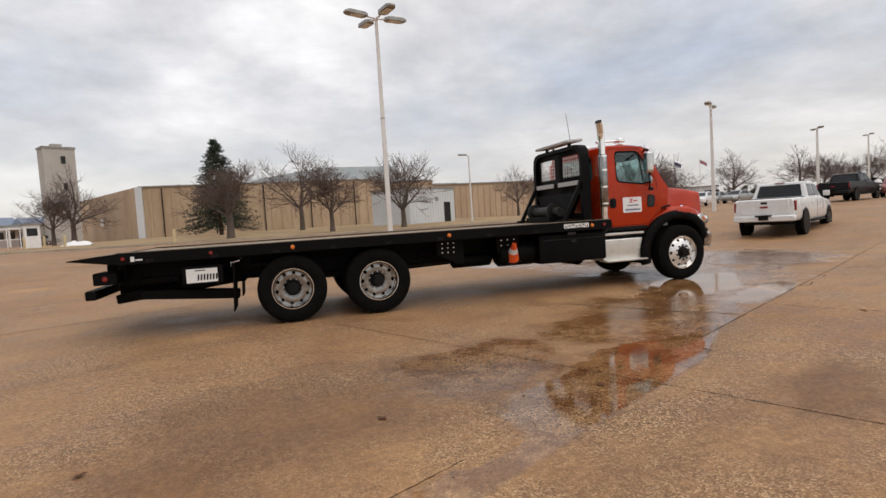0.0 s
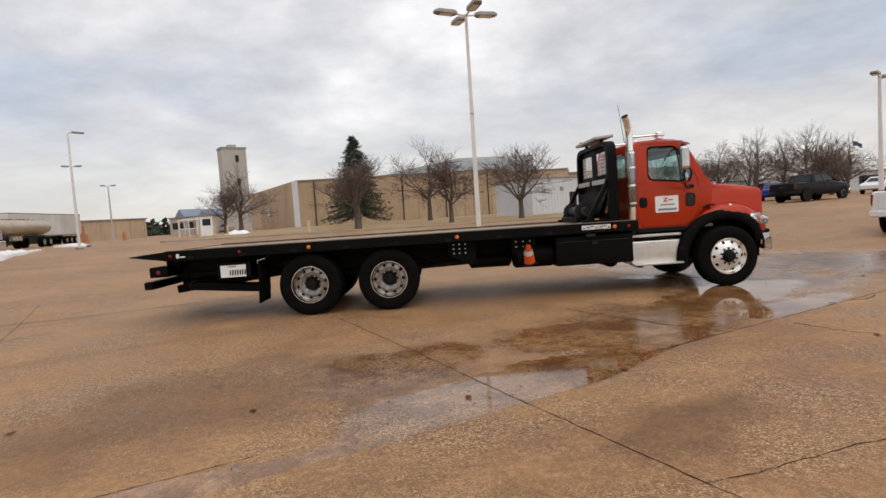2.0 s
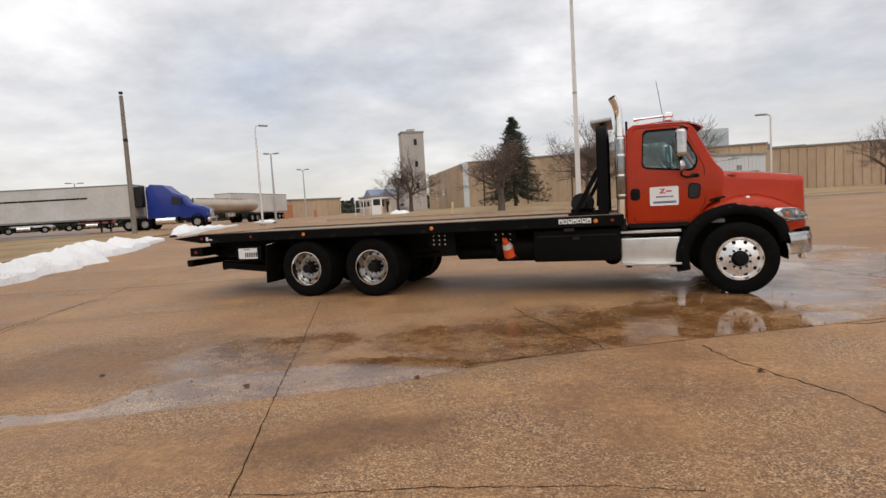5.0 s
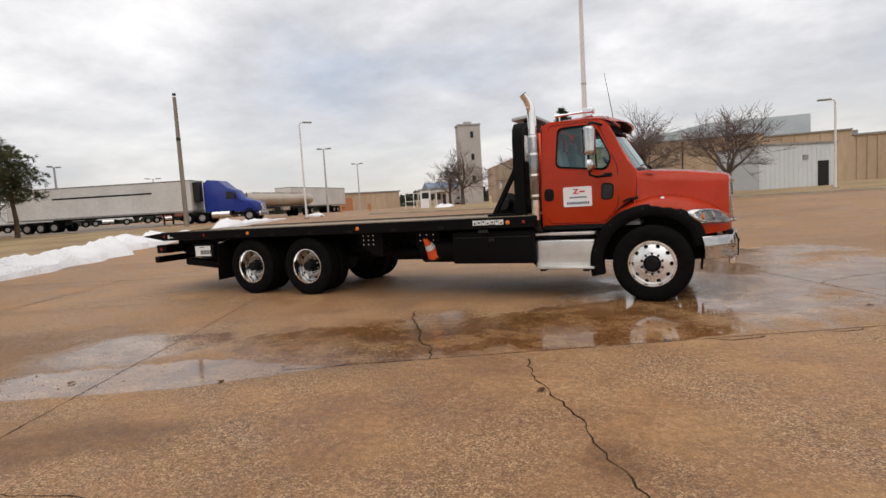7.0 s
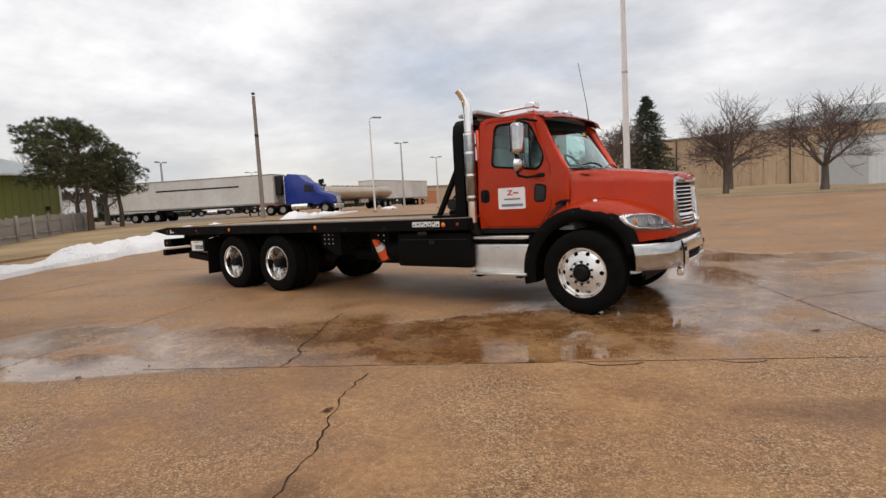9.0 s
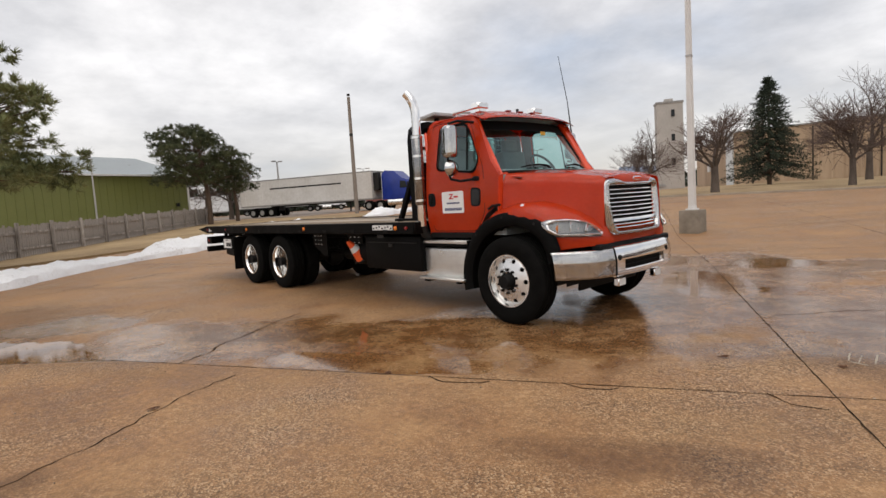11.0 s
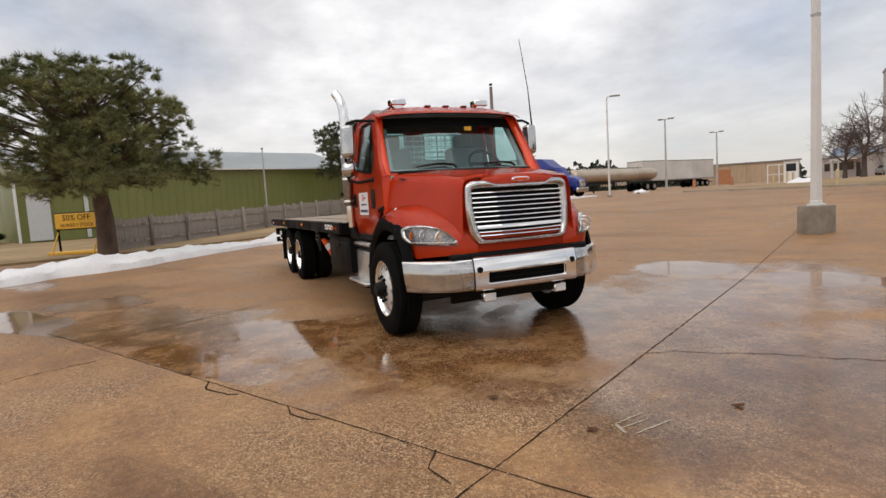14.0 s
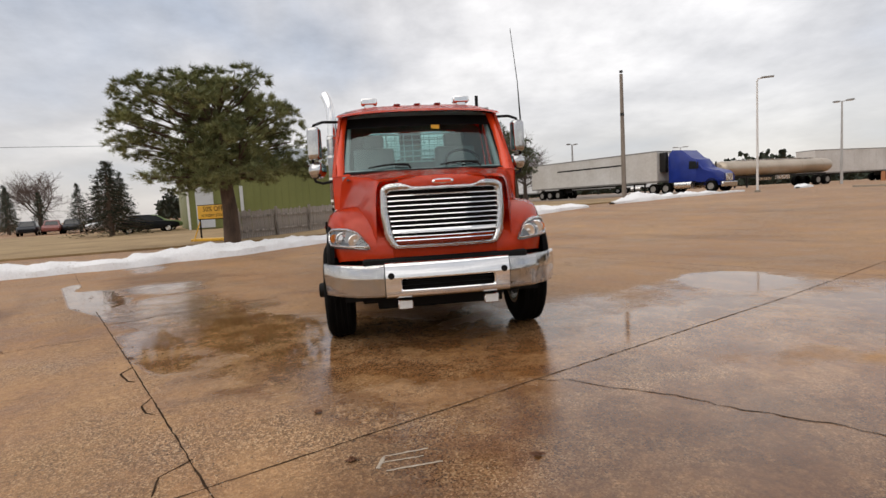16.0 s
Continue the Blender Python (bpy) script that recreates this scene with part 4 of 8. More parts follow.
# -- hydraulics and tail under the deck --
under = new("tail_lift")
under.parent = truck
tagged(under, "black wheel-lift and tail frame below the deck")
for s in (-1, 1):
    part("lift_arm", box(1.9, 0.12, 0.14, (-8.75, s * 0.30, 0.60), 0.015, pose(0, 0, 0, 0, -6)), BLACK_STEEL, under)
    part("side_gusset", plate([(-9.7, 1.06), (-7.7, 1.06), (-7.7, 0.86), (-8.9, 0.80), (-9.4, 0.72), (-9.7, 0.82)], lambda x, z: (x, s * 0.62, z), (0, s * 0.03, 0)), BLACK_STEEL, under)
    part("ram", tube([(-8.9, s * 0.52, 0.92), (-7.2, s * 0.52, 0.86)], 0.05, 14), DARK_METAL, under)
    part("rear_lamp_box", box(0.30, 0.50, 0.17, (-9.60, s * 0.92, 0.885), 0.012), BLACK_STEEL, under)
    for y in (0.78, 0.98):
        part("tail_lamp", lathe([(0.05, 0.0), (0.05, -0.012), (0.03, -0.024), (0.0, -0.027)], 18), RED_LENS, under).matrix_local = pose(-9.752, s * y, 0.885, 0, 0, -90)
    part("side_lamp", lathe([(0.035, 0.0), (0.035, -0.010), (0.0, -0.02)], 16), RED_LENS, under).matrix_local = pose(-9.60, s * 1.171, 0.885, 0, 0, 0 if s < 0 else 180)
    part("hanger", box(0.10, 0.06, 0.30, (-9.45, s * 0.80, 1.0), 0.01), BLACK_STEEL, under)
part("rear_crossbar", box(0.14, 2.30, 0.13, (-9.80, 0, 0.665), 0.015), BLACK_STEEL, under)
part("receiver", box(0.80, 0.22, 0.18, (-9.30, 0, 0.64), 0.015), BLACK_STEEL, under)
part("chain_tray", box(0.55, 1.4, 0.10, (-9.0, 0, 0.78), 0.01), BLACK_STEEL, under)
part("draw_bar", box(1.35, 0.16, 0.15, (-8.55, -0.84, 0.545), 0.02, pose(0, 0, 0, 0, 5)), BLACK_STEEL, under)
cab_box = part("control_box", box(0.56, 0.30, 0.27, (-8.34, -1.05, 0.84), 0.012), BLACK_STEEL, under, "control cabinet with a white front plate")
part("white_plate", box(0.42, 0.006, 0.20, (-8.35, -1.205, 0.83), 0.0), WHITE_SIGN, cab_box, "white instruction plate")
for k in range(7):
    part("control_slot", box(0.022, 0.006, 0.085, (-8.40 + 0.041 * k, -1.209, 0.805), 0.0, pose(0, 0, 0, 0, 6)), BLACK_PLASTIC, cab_box)
part("plate_bar", box(0.14, 0.006, 0.012, (-8.37, -1.209, 0.905)), BLACK_PLASTIC, cab_box)
for s in (-1, 1):
    flap = part("mud_flap", box(0.018, 0.62, 0.72, (-7.93, s * 0.93, 0.62), 0.006, pose(0, 0, 0, 0, 3)), RUBBER, truck, "black rubber mud flap")
    part("flap_bracket", tube([(-7.80, s * 1.0, 1.05), (-7.84, s * 1.14, 1.0), (-7.95, s * 1.16, 0.98), (-7.95, s * 1.16, 0.92)], 0.012, 8), ALUMINIUM, flap)
part("mud_flap", box(0.018, 0.5, 0.5, (-7.60, -0.2, 0.66), 0.006), RUBBER, truck)
# bolted sub-frame brackets
for s in (-1, 1):
    br = part("frame_bracket", plate([(-4.75, 1.06), (-4.28, 1.06), (-4.28, 0.66), (-4.42, 0.66), (-4.75, 0.84)], lambda x, z: (x, s * 1.0, z), (0, s * 0.02, 0)), BLACK_STEEL, truck, "triangular bolted bracket", smooth=False)
    for r in range(3):
        for c in range(3):
            part("bolt", lathe([(0.011, 0.0), (0.011, -0.010), (0.0, -0.012)], 6), ALUMINIUM, br).matrix_local = pose(-4.66 + 0.10 * c, s * 1.021, 0.86 + 0.075 * r, 0, 0, 0 if s < 0 else 180)
    br = part("frame_bracket", box(0.42, 0.03, 0.30, (-3.45, s * 0.96, 0.93), 0.004), BLACK_STEEL, truck)
    for r in range(2):
        for c in range(3):
            part("bolt", lathe([(0.011, 0.0), (0.011, -0.010), (0.0, -0.012)], 6), ALUMINIUM, br).matrix_local = pose(-3.58 + 0.12 * c, s * 0.976, 0.90 + 0.09 * r, 0, 0, 0 if s < 0 else 180)

# -- headache rack --
rack = new("headache_rack")
rack.parent = truck
tagged(rack, "black steel headache rack with louvred windows behind the cab")
prof = [(-0.98, 1.235), (-0.98, 2.36), (-0.95, 2.52), (-0.86, 2.60), (-0.72, 2.63), (0.72, 2.63), (0.86, 2.60), (0.95, 2.52), (0.98, 2.36), (0.98, 1.235)]
part("hoop", loft([[(-1.93, y * 1.0 + 0.0, z), (-1.77, y, z), (-1.77, y * 0.90, z - 0.07 if z > 1.3 else z), (-1.93, y * 0.90, z - 0.07 if z > 1.3 else z)] for y, z in prof], closed_ring=True, caps=True), BLACK_STEEL, rack)
panel = [(-0.88, 1.72), (0.88, 1.72), (0.88, 2.5), (0.78, 2.56), (-0.78, 2.56), (-0.88, 2.5)]
bmw = holed([(-0.88, 1.75), (0.0, 1.75), (0.0, 2.56), (-0.78, 2.56), (-0.88, 2.5)], [(-0.78, 2.06), (-0.16, 2.06), (-0.16, 2.46), (-0.78, 2.46)], lambda y, z: (-1.86, y, z))
merge(bmw, holed([(0.0, 1.75), (0.88, 1.75), (0.88, 2.5), (0.78, 2.56), (0.0, 2.56)], [(0.16, 2.06), (0.78, 2.06), (0.78, 2.46), (0.16, 2.46)], lambda y, z: (-1.86, y, z)))
thicken(bmw, 0.02)
part("panel", bmw, BLACK_STEEL, rack, smooth=False)
for s in (-1, 1):
    for k in range(8):
        part("mesh_bar", tube([(-1.85, s * 0.16 + s * 0.62 * (k + 0.5) / 8, 2.06), (-1.85, s * 0.16 + s * 0.62 * (k + 0.5) / 8, 2.46)], 0.006, 6), WHITE_INK, rack)
    for k in range(6):
        part("mesh_bar", tube([(-1.85, s * 0.16, 2.06 + 0.4 * (k + 0.5) / 6), (-1.85, s * 0.78, 2.06 + 0.4 * (k + 0.5) / 6)], 0.006, 6), WHITE_INK, rack)
    part("brace", box(0.07, 0.07, 1.02, (-2.10, s * 0.90, 1.60), 0.008, pose(0, 0, 0, 0, 29)), BLACK_STEEL, rack)
    part("brace_foot", box(0.55, 0.09, 0.04, (-2.12, s * 0.90, 1.25), 0.006), BLACK_STEEL, rack)
    part("strap_plate", box(0.02, 0.74, 0.085, (-1.942, s * 0.46, 1.93), 0.005), POLE_GREY, rack)
part("crossbar", box(0.09, 1.80, 0.10, (-1.87, 0, 1.32), 0.01), BLACK_STEEL, rack)
part("winch", lathe([(0.0, -0.42), (0.17, -0.42), (0.17, -0.38), (0.10, -0.37), (0.10, 0.37), (0.17, 0.38), (0.17, 0.42), (0.0, 0.42)], 28), DARK_METAL, rack).location = (-2.22, 0, 1.42)
part("winch_bed", box(0.34, 1.0, 0.10, (-2.22, 0, 1.28), 0.01), BLACK_STEEL, rack)
part("winch_motor", tube([(-2.22, -0.44, 1.42), (-2.22, -0.66, 1.42)], 0.085, 18), DARK_METAL, rack)
part("hopper", loft([[(-1.93, -0.87, 1.76), (-1.88, -0.87, 1.76), (-1.88, 0.87, 1.76), (-1.93, 0.87, 1.76)], [(-1.97, -0.52, 1.36), (-1.88, -0.52, 1.36), (-1.88, 0.52, 1.36), (-1.97, 0.52, 1.36)]], closed_ring=True, caps=True), BLACK_STEEL, rack, smooth=False)
lb = part("light_bar", box(0.34, 1.30, 0.055, (-1.86, 0, 2.72), 0.02, pose(0, 0, 0, 0, -5), 2), POLE_GREY, rack, "low grey warning light bar")
for s in (-1, 1):
    part("light_bar_leg", box(0.05, 0.05, 0.08, (-1.86, s * 0.45, 2.66)), BLACK_STEEL, lb)

# -- exhaust stack --
for s in (-1,):
    ex = new("exhaust_stack")
    ex.parent = truck
    tagged(ex, "tall chrome exhaust stack with a curved tip")
    part("pipe", tube([(-1.58, -1.09, 1.16), (-1.58, -1.09, 2.62), (-1.585, -1.093, 2.74), (-1.60, -1.105, 2.82), (-1.63, -1.13, 2.90), (-1.67, -1.165, 2.97)], [0.062, 0.062, 0.062, 0.062, 0.061, 0.060], 24, cap=False), CHROME, ex)
    part("pipe_bore", tube([(-1.655, -1.15, 2.945), (-1.668, -1.163, 2.968)], 0.055, 20), BLACK_PLASTIC, ex)
    part("heat_shield", tube([(-1.575, -1.10, 1.45), (-1.575, -1.10, 1.47), (-1.575, -1.10, 2.38), (-1.575, -1.10, 2.40)], [0.064, 0.076, 0.076, 0.064], 28), DARKENED_ALU, ex)
    for z in (1.5, 1.8, 2.1, 2.35):
        part("clamp", tube([(-1.575, -1.10, z), (-1.575, -1.10, z + 0.03)], 0.079, 24), CHROME, ex)
    part("elbow", tube([(-1.58, -1.09, 1.18), (-1.58, -1.06, 1.05), (-1.55, -0.92, 0.98), (-1.5, -0.75, 0.96)], 0.062, 16), DARK_METAL, ex)
    for z in (1.62, 2.22):
        part("stand_off", box(0.05, 0.12, 0.04, (-1.54, -1.0, z)), DARK_METAL, ex)

# -- traffic cone hung under the deck --
cone = thing("traffic_cone", "orange traffic cone with a white band hung below the flatbed", "cone", pose(0, 0.06, 0, 0, 0, 2.0) @ pose(-3.36, -0.92, 0.66, 40, -10, 0))
part("body", tube([(0, 0, 0.0), (0, 0, 0.16)], [0.125, 0.084], 24), ORANGE, cone)
part("band", tube([(0, 0, 0.16), (0, 0, 0.25)], [0.085, 0.059], 24), CONE_WHITE, cone, "white band")
part("tip", tube([(0, 0, 0.25), (0, 0, 0.36)], [0.059, 0.030], 24), ORANGE, cone)
part("base", box(0.27, 0.27, 0.03, (0, 0, -0.012), 0.012), BLACK_PLASTIC, cone)
part("hanger_pin", tube([(0, 0, 0.30), (0.04, 0.03, 0.50)], 0.014, 8), BLACK_STEEL, cone)

# -- cab --
cab = new("cab")
cab.parent = truck
tagged(cab, "red painted truck cab")


def side_y(z):
    """Half width of the cab: upright to the belt line, leaning in above it."""
    if z < 1.22:
        return 1.055 - 0.05 * (1.22 - z) / 0.2
    if z < 1.85:
        return 1.055 + 0.012 * math.sin(math.pi * (z - 1.22) / 0.63)
    return 1.055 - 0.115 * ((z - 1.85) / 0.75) ** 1.15


# outline of the side, seen from the side: x, z
SIDE = [(-1.50, 1.04), (-0.62, 1.04), (-0.40, 1.30), (-0.20, 1.42), (-0.17, 1.76), (-0.30, 1.93), (-0.56, 2.47), (-0.66, 2.54), (-1.38, 2.56), (-1.47, 2.50)]
WINDOW = rounded([(-1.27, 1.90), (-0.57, 1.82), (-0.50, 1.98), (-0.69, 2.36), (-0.78, 2.45), (-1.24, 2.45)], 0.085, 6)
for s in (-1, 1):
    bm = holed(SIDE, WINDOW, lambda x, z: (x, s * side_y(z), z), 5, 72)
    thicken(bm, 0.03 if s > 0 else 0.03)
    sp = part("side_panel", bm, RED, cab)
    lining = [(p[0] * 0.90 - 0.93 * 0.10, p[1] * 0.985 + 1.9 * 0.015) for p in SIDE]
    bm = holed(lining, WINDOW, lambda x, z: (x, s * (side_y(z) - 0.040), z), 3, 72)
    thicken(bm, 0.008)
    part("door_lining", bm, CABIN_GREY, cab, "grey inner lining")
    # door seam, a narrow dark groove line round the door
    door = rounded([(-1.40, 1.09), (-0.60, 1.09), (-0.42, 1.32), (-0.42, 1.85), (-0.66, 2.42), (-0.74, 2.50), (-1.38, 2.50)], 0.07, 4)
    c = (-0.95, 1.75)
    bm = bmesh.new()
    ring = []
    for k, (x, z) in enumerate(door):
        d = Vector((x - c[0], z - c[1])).normalized() * 0.004
        ring.append((bm.verts.new((x - d.x, s * (side_y(z) + 0.002), z - d.y)), bm.verts.new((x + d.x, s * (side_y(z) + 0.002), z + d.y))))
    for a, b in zip(ring, ring[1:] + ring[:1]):
        bm.faces.new((a[0], b[0], b[1], a[1]))
    part("door_seam", bm, BLACK_PLASTIC, cab, smooth=False)
    # window rubber and glass
    grow = [(p[0] + (p[0] + 0.93) * 0.03, p[1] + (p[1] - 2.13) * 0.05) for p in WINDOW]
    bm = holed(grow, [(p[0] * 0.97 + -0.93 * 0.03, p[1] * 0.95 + 2.13 * 0.05) for p in WINDOW], lambda x, z: (x, s * (side_y(z) + 0.004), z), 1, 60)
    thicken(bm, 0.008)
    part("window_seal", bm, BLACK_PLASTIC, cab)
    bm = holed(WINDOW, [(p[0] * 0.02 + -0.93 * 0.98, p[1] * 0.02 + 2.13 * 0.98) for p in WINDOW], lambda x, z: (x, s * (side_y(z) - 0.012), z), 1, 60)
    pane = part("side_window", bm, GLASS, cab, "tinted side glass")
    pane.visible_shadow = False
    part("window_divider", tube([(-0.735, s * (side_y(2.43) + 0.001), 2.43), (-0.70, s * (side_y(1.86) + 0.001), 1.86)], 0.011, 8), BLACK_PLASTIC, cab)
    # handles and lower corner window
    hx = rounded([(-1.45, 1.42), (-1.31, 1.42), (-1.31, 1.60), (-1.45, 1.60)], 0.06, 5)
    part("door_handle", plate(hx, lambda x, z: (x, s * 1.056, z), (0, s * 0.016, 0)), BLACK_PLASTIC, cab, "black recessed handle")
    part("handle_bar", box(0.035, 0.02, 0.13, (-1.385, s * 1.082, 1.515), 0.008), BLACK_PLASTIC, cab)
    hx = rounded([(-0.655, 1.40), (-0.49, 1.40), (-0.47, 1.62), (-0.64, 1.64)], 0.06, 5)
    pw = part("peep_window", plate(hx, lambda x, z: (x, s * 1.058, z), (0, s * 0.012, 0)), BLACK_PLASTIC, cab, "small dark lower door window")
    hx2 = [((p[0] + 0.564) * 0.78 - 0.564, (p[1] - 1.515) * 0.82 + 1.515) for p in hx]
    part("peep_glass", plate(hx2, lambda x, z: (x, s * 1.0715, z), (0, s * 0.003, 0)), DARK_GLASS, pw)
    part("sill_trim", box(0.86, 0.03, 0.07, (-1.06, s * 1.02, 1.035), 0.01), BLACK_PLASTIC, cab)
    part("rear_pillar_trim", box(0.05, 0.05, 1.35, (-1.50, s * 0.99, 1.75), 0.02, pose(0, 0, 0, 0, -1)), RED, cab)

# roof skin: rows across the cab
rows = []
for x, h in ((-1.50, 2.44), (-1.47, 2.54), (-1.36, 2.605), (-1.1, 2.625), (-0.85, 2.635), (-0.66, 2.620), (-0.50, 2.575), (-0.40, 2.53)):
    rows.append([(x + 0.03 * abs(t) ** 3 * (1 if x < -1.2 else -1.6), 0.965 * t, h - 0.085 * abs(t) ** 4) for t in [-1 + k / 10 for k in range(21)]])
bm = loft(rows)
thicken(bm, 0.03)
part("roof", bm, RED, cab)
# back wall with a window
bm = holed([(-1.02, 1.04), (1.02, 1.04), (1.04, 1.85), (0.965, 2.45), (0.90, 2.54), (-0.90, 2.54), (-0.965, 2.45), (-1.04, 1.85)], rounded([(-0.62, 1.98), (0.62, 1.98), (0.62, 2.40), (-0.62, 2.40)], 0.06), lambda y, z: (-1.50, y, z), 2)
thicken(bm, 0.03)
part("back_wall", bm, RED, cab)
part("rear_window", plate(rounded([(-0.62, 1.98), (0.62, 1.98), (0.62, 2.40), (-0.62, 2.40)], 0.06), lambda y, z: (-1.485, y, z), (0.005, 0, 0)), GLASS, cab, "tinted rear glass").visible_shadow = False
# grid guard seen through the cab
for k in range(11):
    part("guard_bar", tube([(-1.56, -0.60 + 0.12 * k, 1.99), (-1.56, -0.60 + 0.12 * k, 2.39)], 0.008, 6), WHITE_INK, cab)
for k in range(6):
    part("guard_bar", tube([(-1.56, -0.62, 2.0 + 0.075 * k), (-1.56, 0.62, 2.0 + 0.075 * k)], 0.008, 6), WHITE_INK, cab)
# floor, dash, seats, wheel
part("cab_floor", box(1.35, 1.98, 0.05, (-0.83, 0, 1.06)), CABIN_GREY, cab)
part("fire_wall", box(0.05, 1.90, 0.72, (-0.22, 0, 1.40)), CABIN_GREY, cab)
part("dash", box(0.42, 1.86, 0.34, (-0.42, 0, 1.66), 0.07, None, 3), CABIN_GREY, cab, "grey dashboard")
part("head_liner", box(0.85, 1.75, 0.02, (-1.0, 0, 2.54)), CABIN_GREY, cab)
bm = holed([(-1.0, 1.06), (1.0, 1.06), (1.0, 1.85), (0.93, 2.45), (0.88, 2.53), (-0.88, 2.53), (-0.93, 2.45), (-1.0, 1.85)], rounded([(-0.62, 1.98), (0.62, 1.98), (0.62, 2.40), (-0.62, 2.40)], 0.06), lambda y, z: (-1.455, y, z), 2)
thicken(bm, 0.008)
part("back_lining", bm, CABIN_GREY, cab)
for s in (-1, 1):
    part("pillar_lining", tube([(-0.32, s * 0.90, 1.80), (-0.44, s * 0.885, 2.02), (-0.60, s * 0.86, 2.28), (-0.72, s * 0.835, 2.48)], 0.035, 10), CABIN_GREY, cab)
for s in (-1, 1):
    seat = new("seat")
    seat.parent = cab
    part("cushion", box(0.50, 0.54, 0.16, (-1.05, s * 0.55, 1.50), 0.05, None, 3), CABIN_GREY, seat)
    part("backrest", box(0.15, 0.54, 0.62, (-1.30, s * 0.55, 1.86), 0.05, pose(0, 0, 0, 0, -8), 3), CABIN_GREY, seat)
    part("headrest", box(0.11, 0.28, 0.18, (-1.36, s * 0.55, 2.26), 0.04, None, 3), CABIN_GREY, seat)
    part("pedestal", box(0.36, 0.40, 0.36, (-1.05, s * 0.55, 1.26), 0.02), CABIN_GREY, seat)
sw = part("steering_wheel", lathe([(0.22 + 0.018 * math.cos(a * math.pi / 5), 0.018 * math.sin(a * math.pi / 5)) for a in range(10)], 32, closed=True), BLACK_PLASTIC, cab)
sw.matrix_local = pose(-0.72, 0.55, 1.90, 0, 0, 90) @ pose(0, 0, 0, -38)
part("steering_hub", box(0.40, 0.03, 0.05, (0, 0, 0), 0.01), BLACK_PLASTIC, sw)
part("steering_column", tube([(-0.72, 0.55, 1.90), (-0.50, 0.55, 1.72)], 0.03, 10), BLACK_PLASTIC, cab)

# windscreen: slightly curved, set in a red frame
def screen(t, v):
    """t -1..1 across, v 0..1 up the screen."""
    half = 0.955 - 0.085 * v
    x = -0.10 - 0.42 * v - 0.15 * abs(t) ** 2.2
    return (x, half * t, 1.79 + 0.66 * v)


rows = [[screen(-1 + k / 12, j / 6) for k in range(25)] for j in range(7)]
pane = part("windscreen", loft(rows), GLASS, cab, "tinted curved windscreen")
pane.visible_shadow = False
edge = [screen(-1 + k / 12, 0) for k in range(25)] + [screen(1, j / 6) for j in range(1, 7)] + [screen(1 - k / 12, 1) for k in range(1, 25)] + [screen(-1, 1 - j / 6) for j in range(1, 6)]
part("screen_seal", tube(edge + edge[:1], 0.022, 8), BLACK_PLASTIC, cab)
for s in (-1, 1):
    part("a_pillar", tube([(-0.24, s * 0.985, 1.74), (-0.36, s * 0.972, 1.98), (-0.52, s * 0.945, 2.26), (-0.66, s * 0.905, 2.50)], [0.065, 0.055, 0.05, 0.055], 12), RED, cab)
for s in (-1, 1):
    # skin between the side panel and the screen, and the bulkhead beside the bonnet
    fr = [(-0.17, 1.76), (-0.30, 1.93), (-0.43, 2.20), (-0.56, 2.47)]
    bm = loft([[(x, s * side_y(z), z), (x + 0.012, s * (side_y(z) * 0.6 + abs(screen(1, v)[1]) * 0.4 + 0.006), z + 0.004), (screen(1, v)[0], s * screen(1, v)[1], screen(1, v)[2])] for (x, z), v in zip(fr, (0.0, 0.22, 0.62, 1.0))])
    thicken(bm, 0.012)
    part("pillar_skin", bm, RED, cab)
    part("bulkhead_skin", plate([(0.60, 1.24), (1.05, 1.24), (1.055, 1.30), (1.058, 1.77), (0.90, 1.79), (0.60, 1.79)], lambda y, z: (-0.20, s * y, z), (-0.02, 0, 0)), RED, cab)
# cowl below the screen
rows = [[(x, y, z - 0.10 * abs(y) ** 3) for y in [-0.90 + 1.80 * k / 16 for k in range(17)]] for x, z in ((-0.34, 1.80), (-0.10, 1.80), (0.02, 1.775))]
part("cowl", loft(rows), BLACK_PLASTIC, cab)
# sun visor over the screen
rows = []
for d, z in ((0.0, 2.565), (0.08, 2.55), (0.16, 2.527), (0.21, 2.495)):
    rows.append([(-0.53 + d - 0.16 * abs(t) ** 2.4, (0.985 - 0.04 * (1 - d / 0.21)) * t, z - 0.03 * abs(t) ** 4) for t in [-1 + k / 12 for k in range(25)]])
bm = loft(rows)
thicken(bm, 0.02)
part("sun_visor", bm, RED, cab, "red external sun visor")
rows = []
for d, z in ((0.0, 2.54), (0.10, 2.525), (0.18, 2.487)):
    rows.append([(-0.53 + d - 0.16 * abs(t) ** 2.4, 0.93 * t, z - 0.03 * abs(t) ** 4) for t in [-1 + k / 12 for k in range(25)]])
part("visor_lining", loft(rows), BLACK_PLASTIC, cab, "black visor underside")
rows = [[Vector(screen(-0.985 + 1.97 * k / 24, v)) + Vector((0.012, 0, 0.006)) for k in range(25)] for v in (0.83, 0.92, 1.0)]
part("shade_band", loft(rows), BLACK_PLASTIC, cab, "dark band at the top of the screen")
# wipers
for s, y0 in ((1, -0.20), (1, 0.62)):
    a = [Vector(screen((y0 - k * 0.15) / 0.95, 0.035 + (0.055, 0.075, 0.06, 0.03)[k])) + Vector((0.035, 0, 0.012)) for k in range(4)]
    part("wiper", tube([a[0] + Vector((0.05, 0.02, -0.04)), *a], [0.014, 0.014, 0.012, 0.010, 0.007], 6), BLACK_PLASTIC, cab)
sticker = part("visor_sticker", box(0.004, 0.10, 0.05, tuple(Vector(screen(0.20, 0.80)) + Vector((0.010, 0, 0)))), YELLOW, cab)
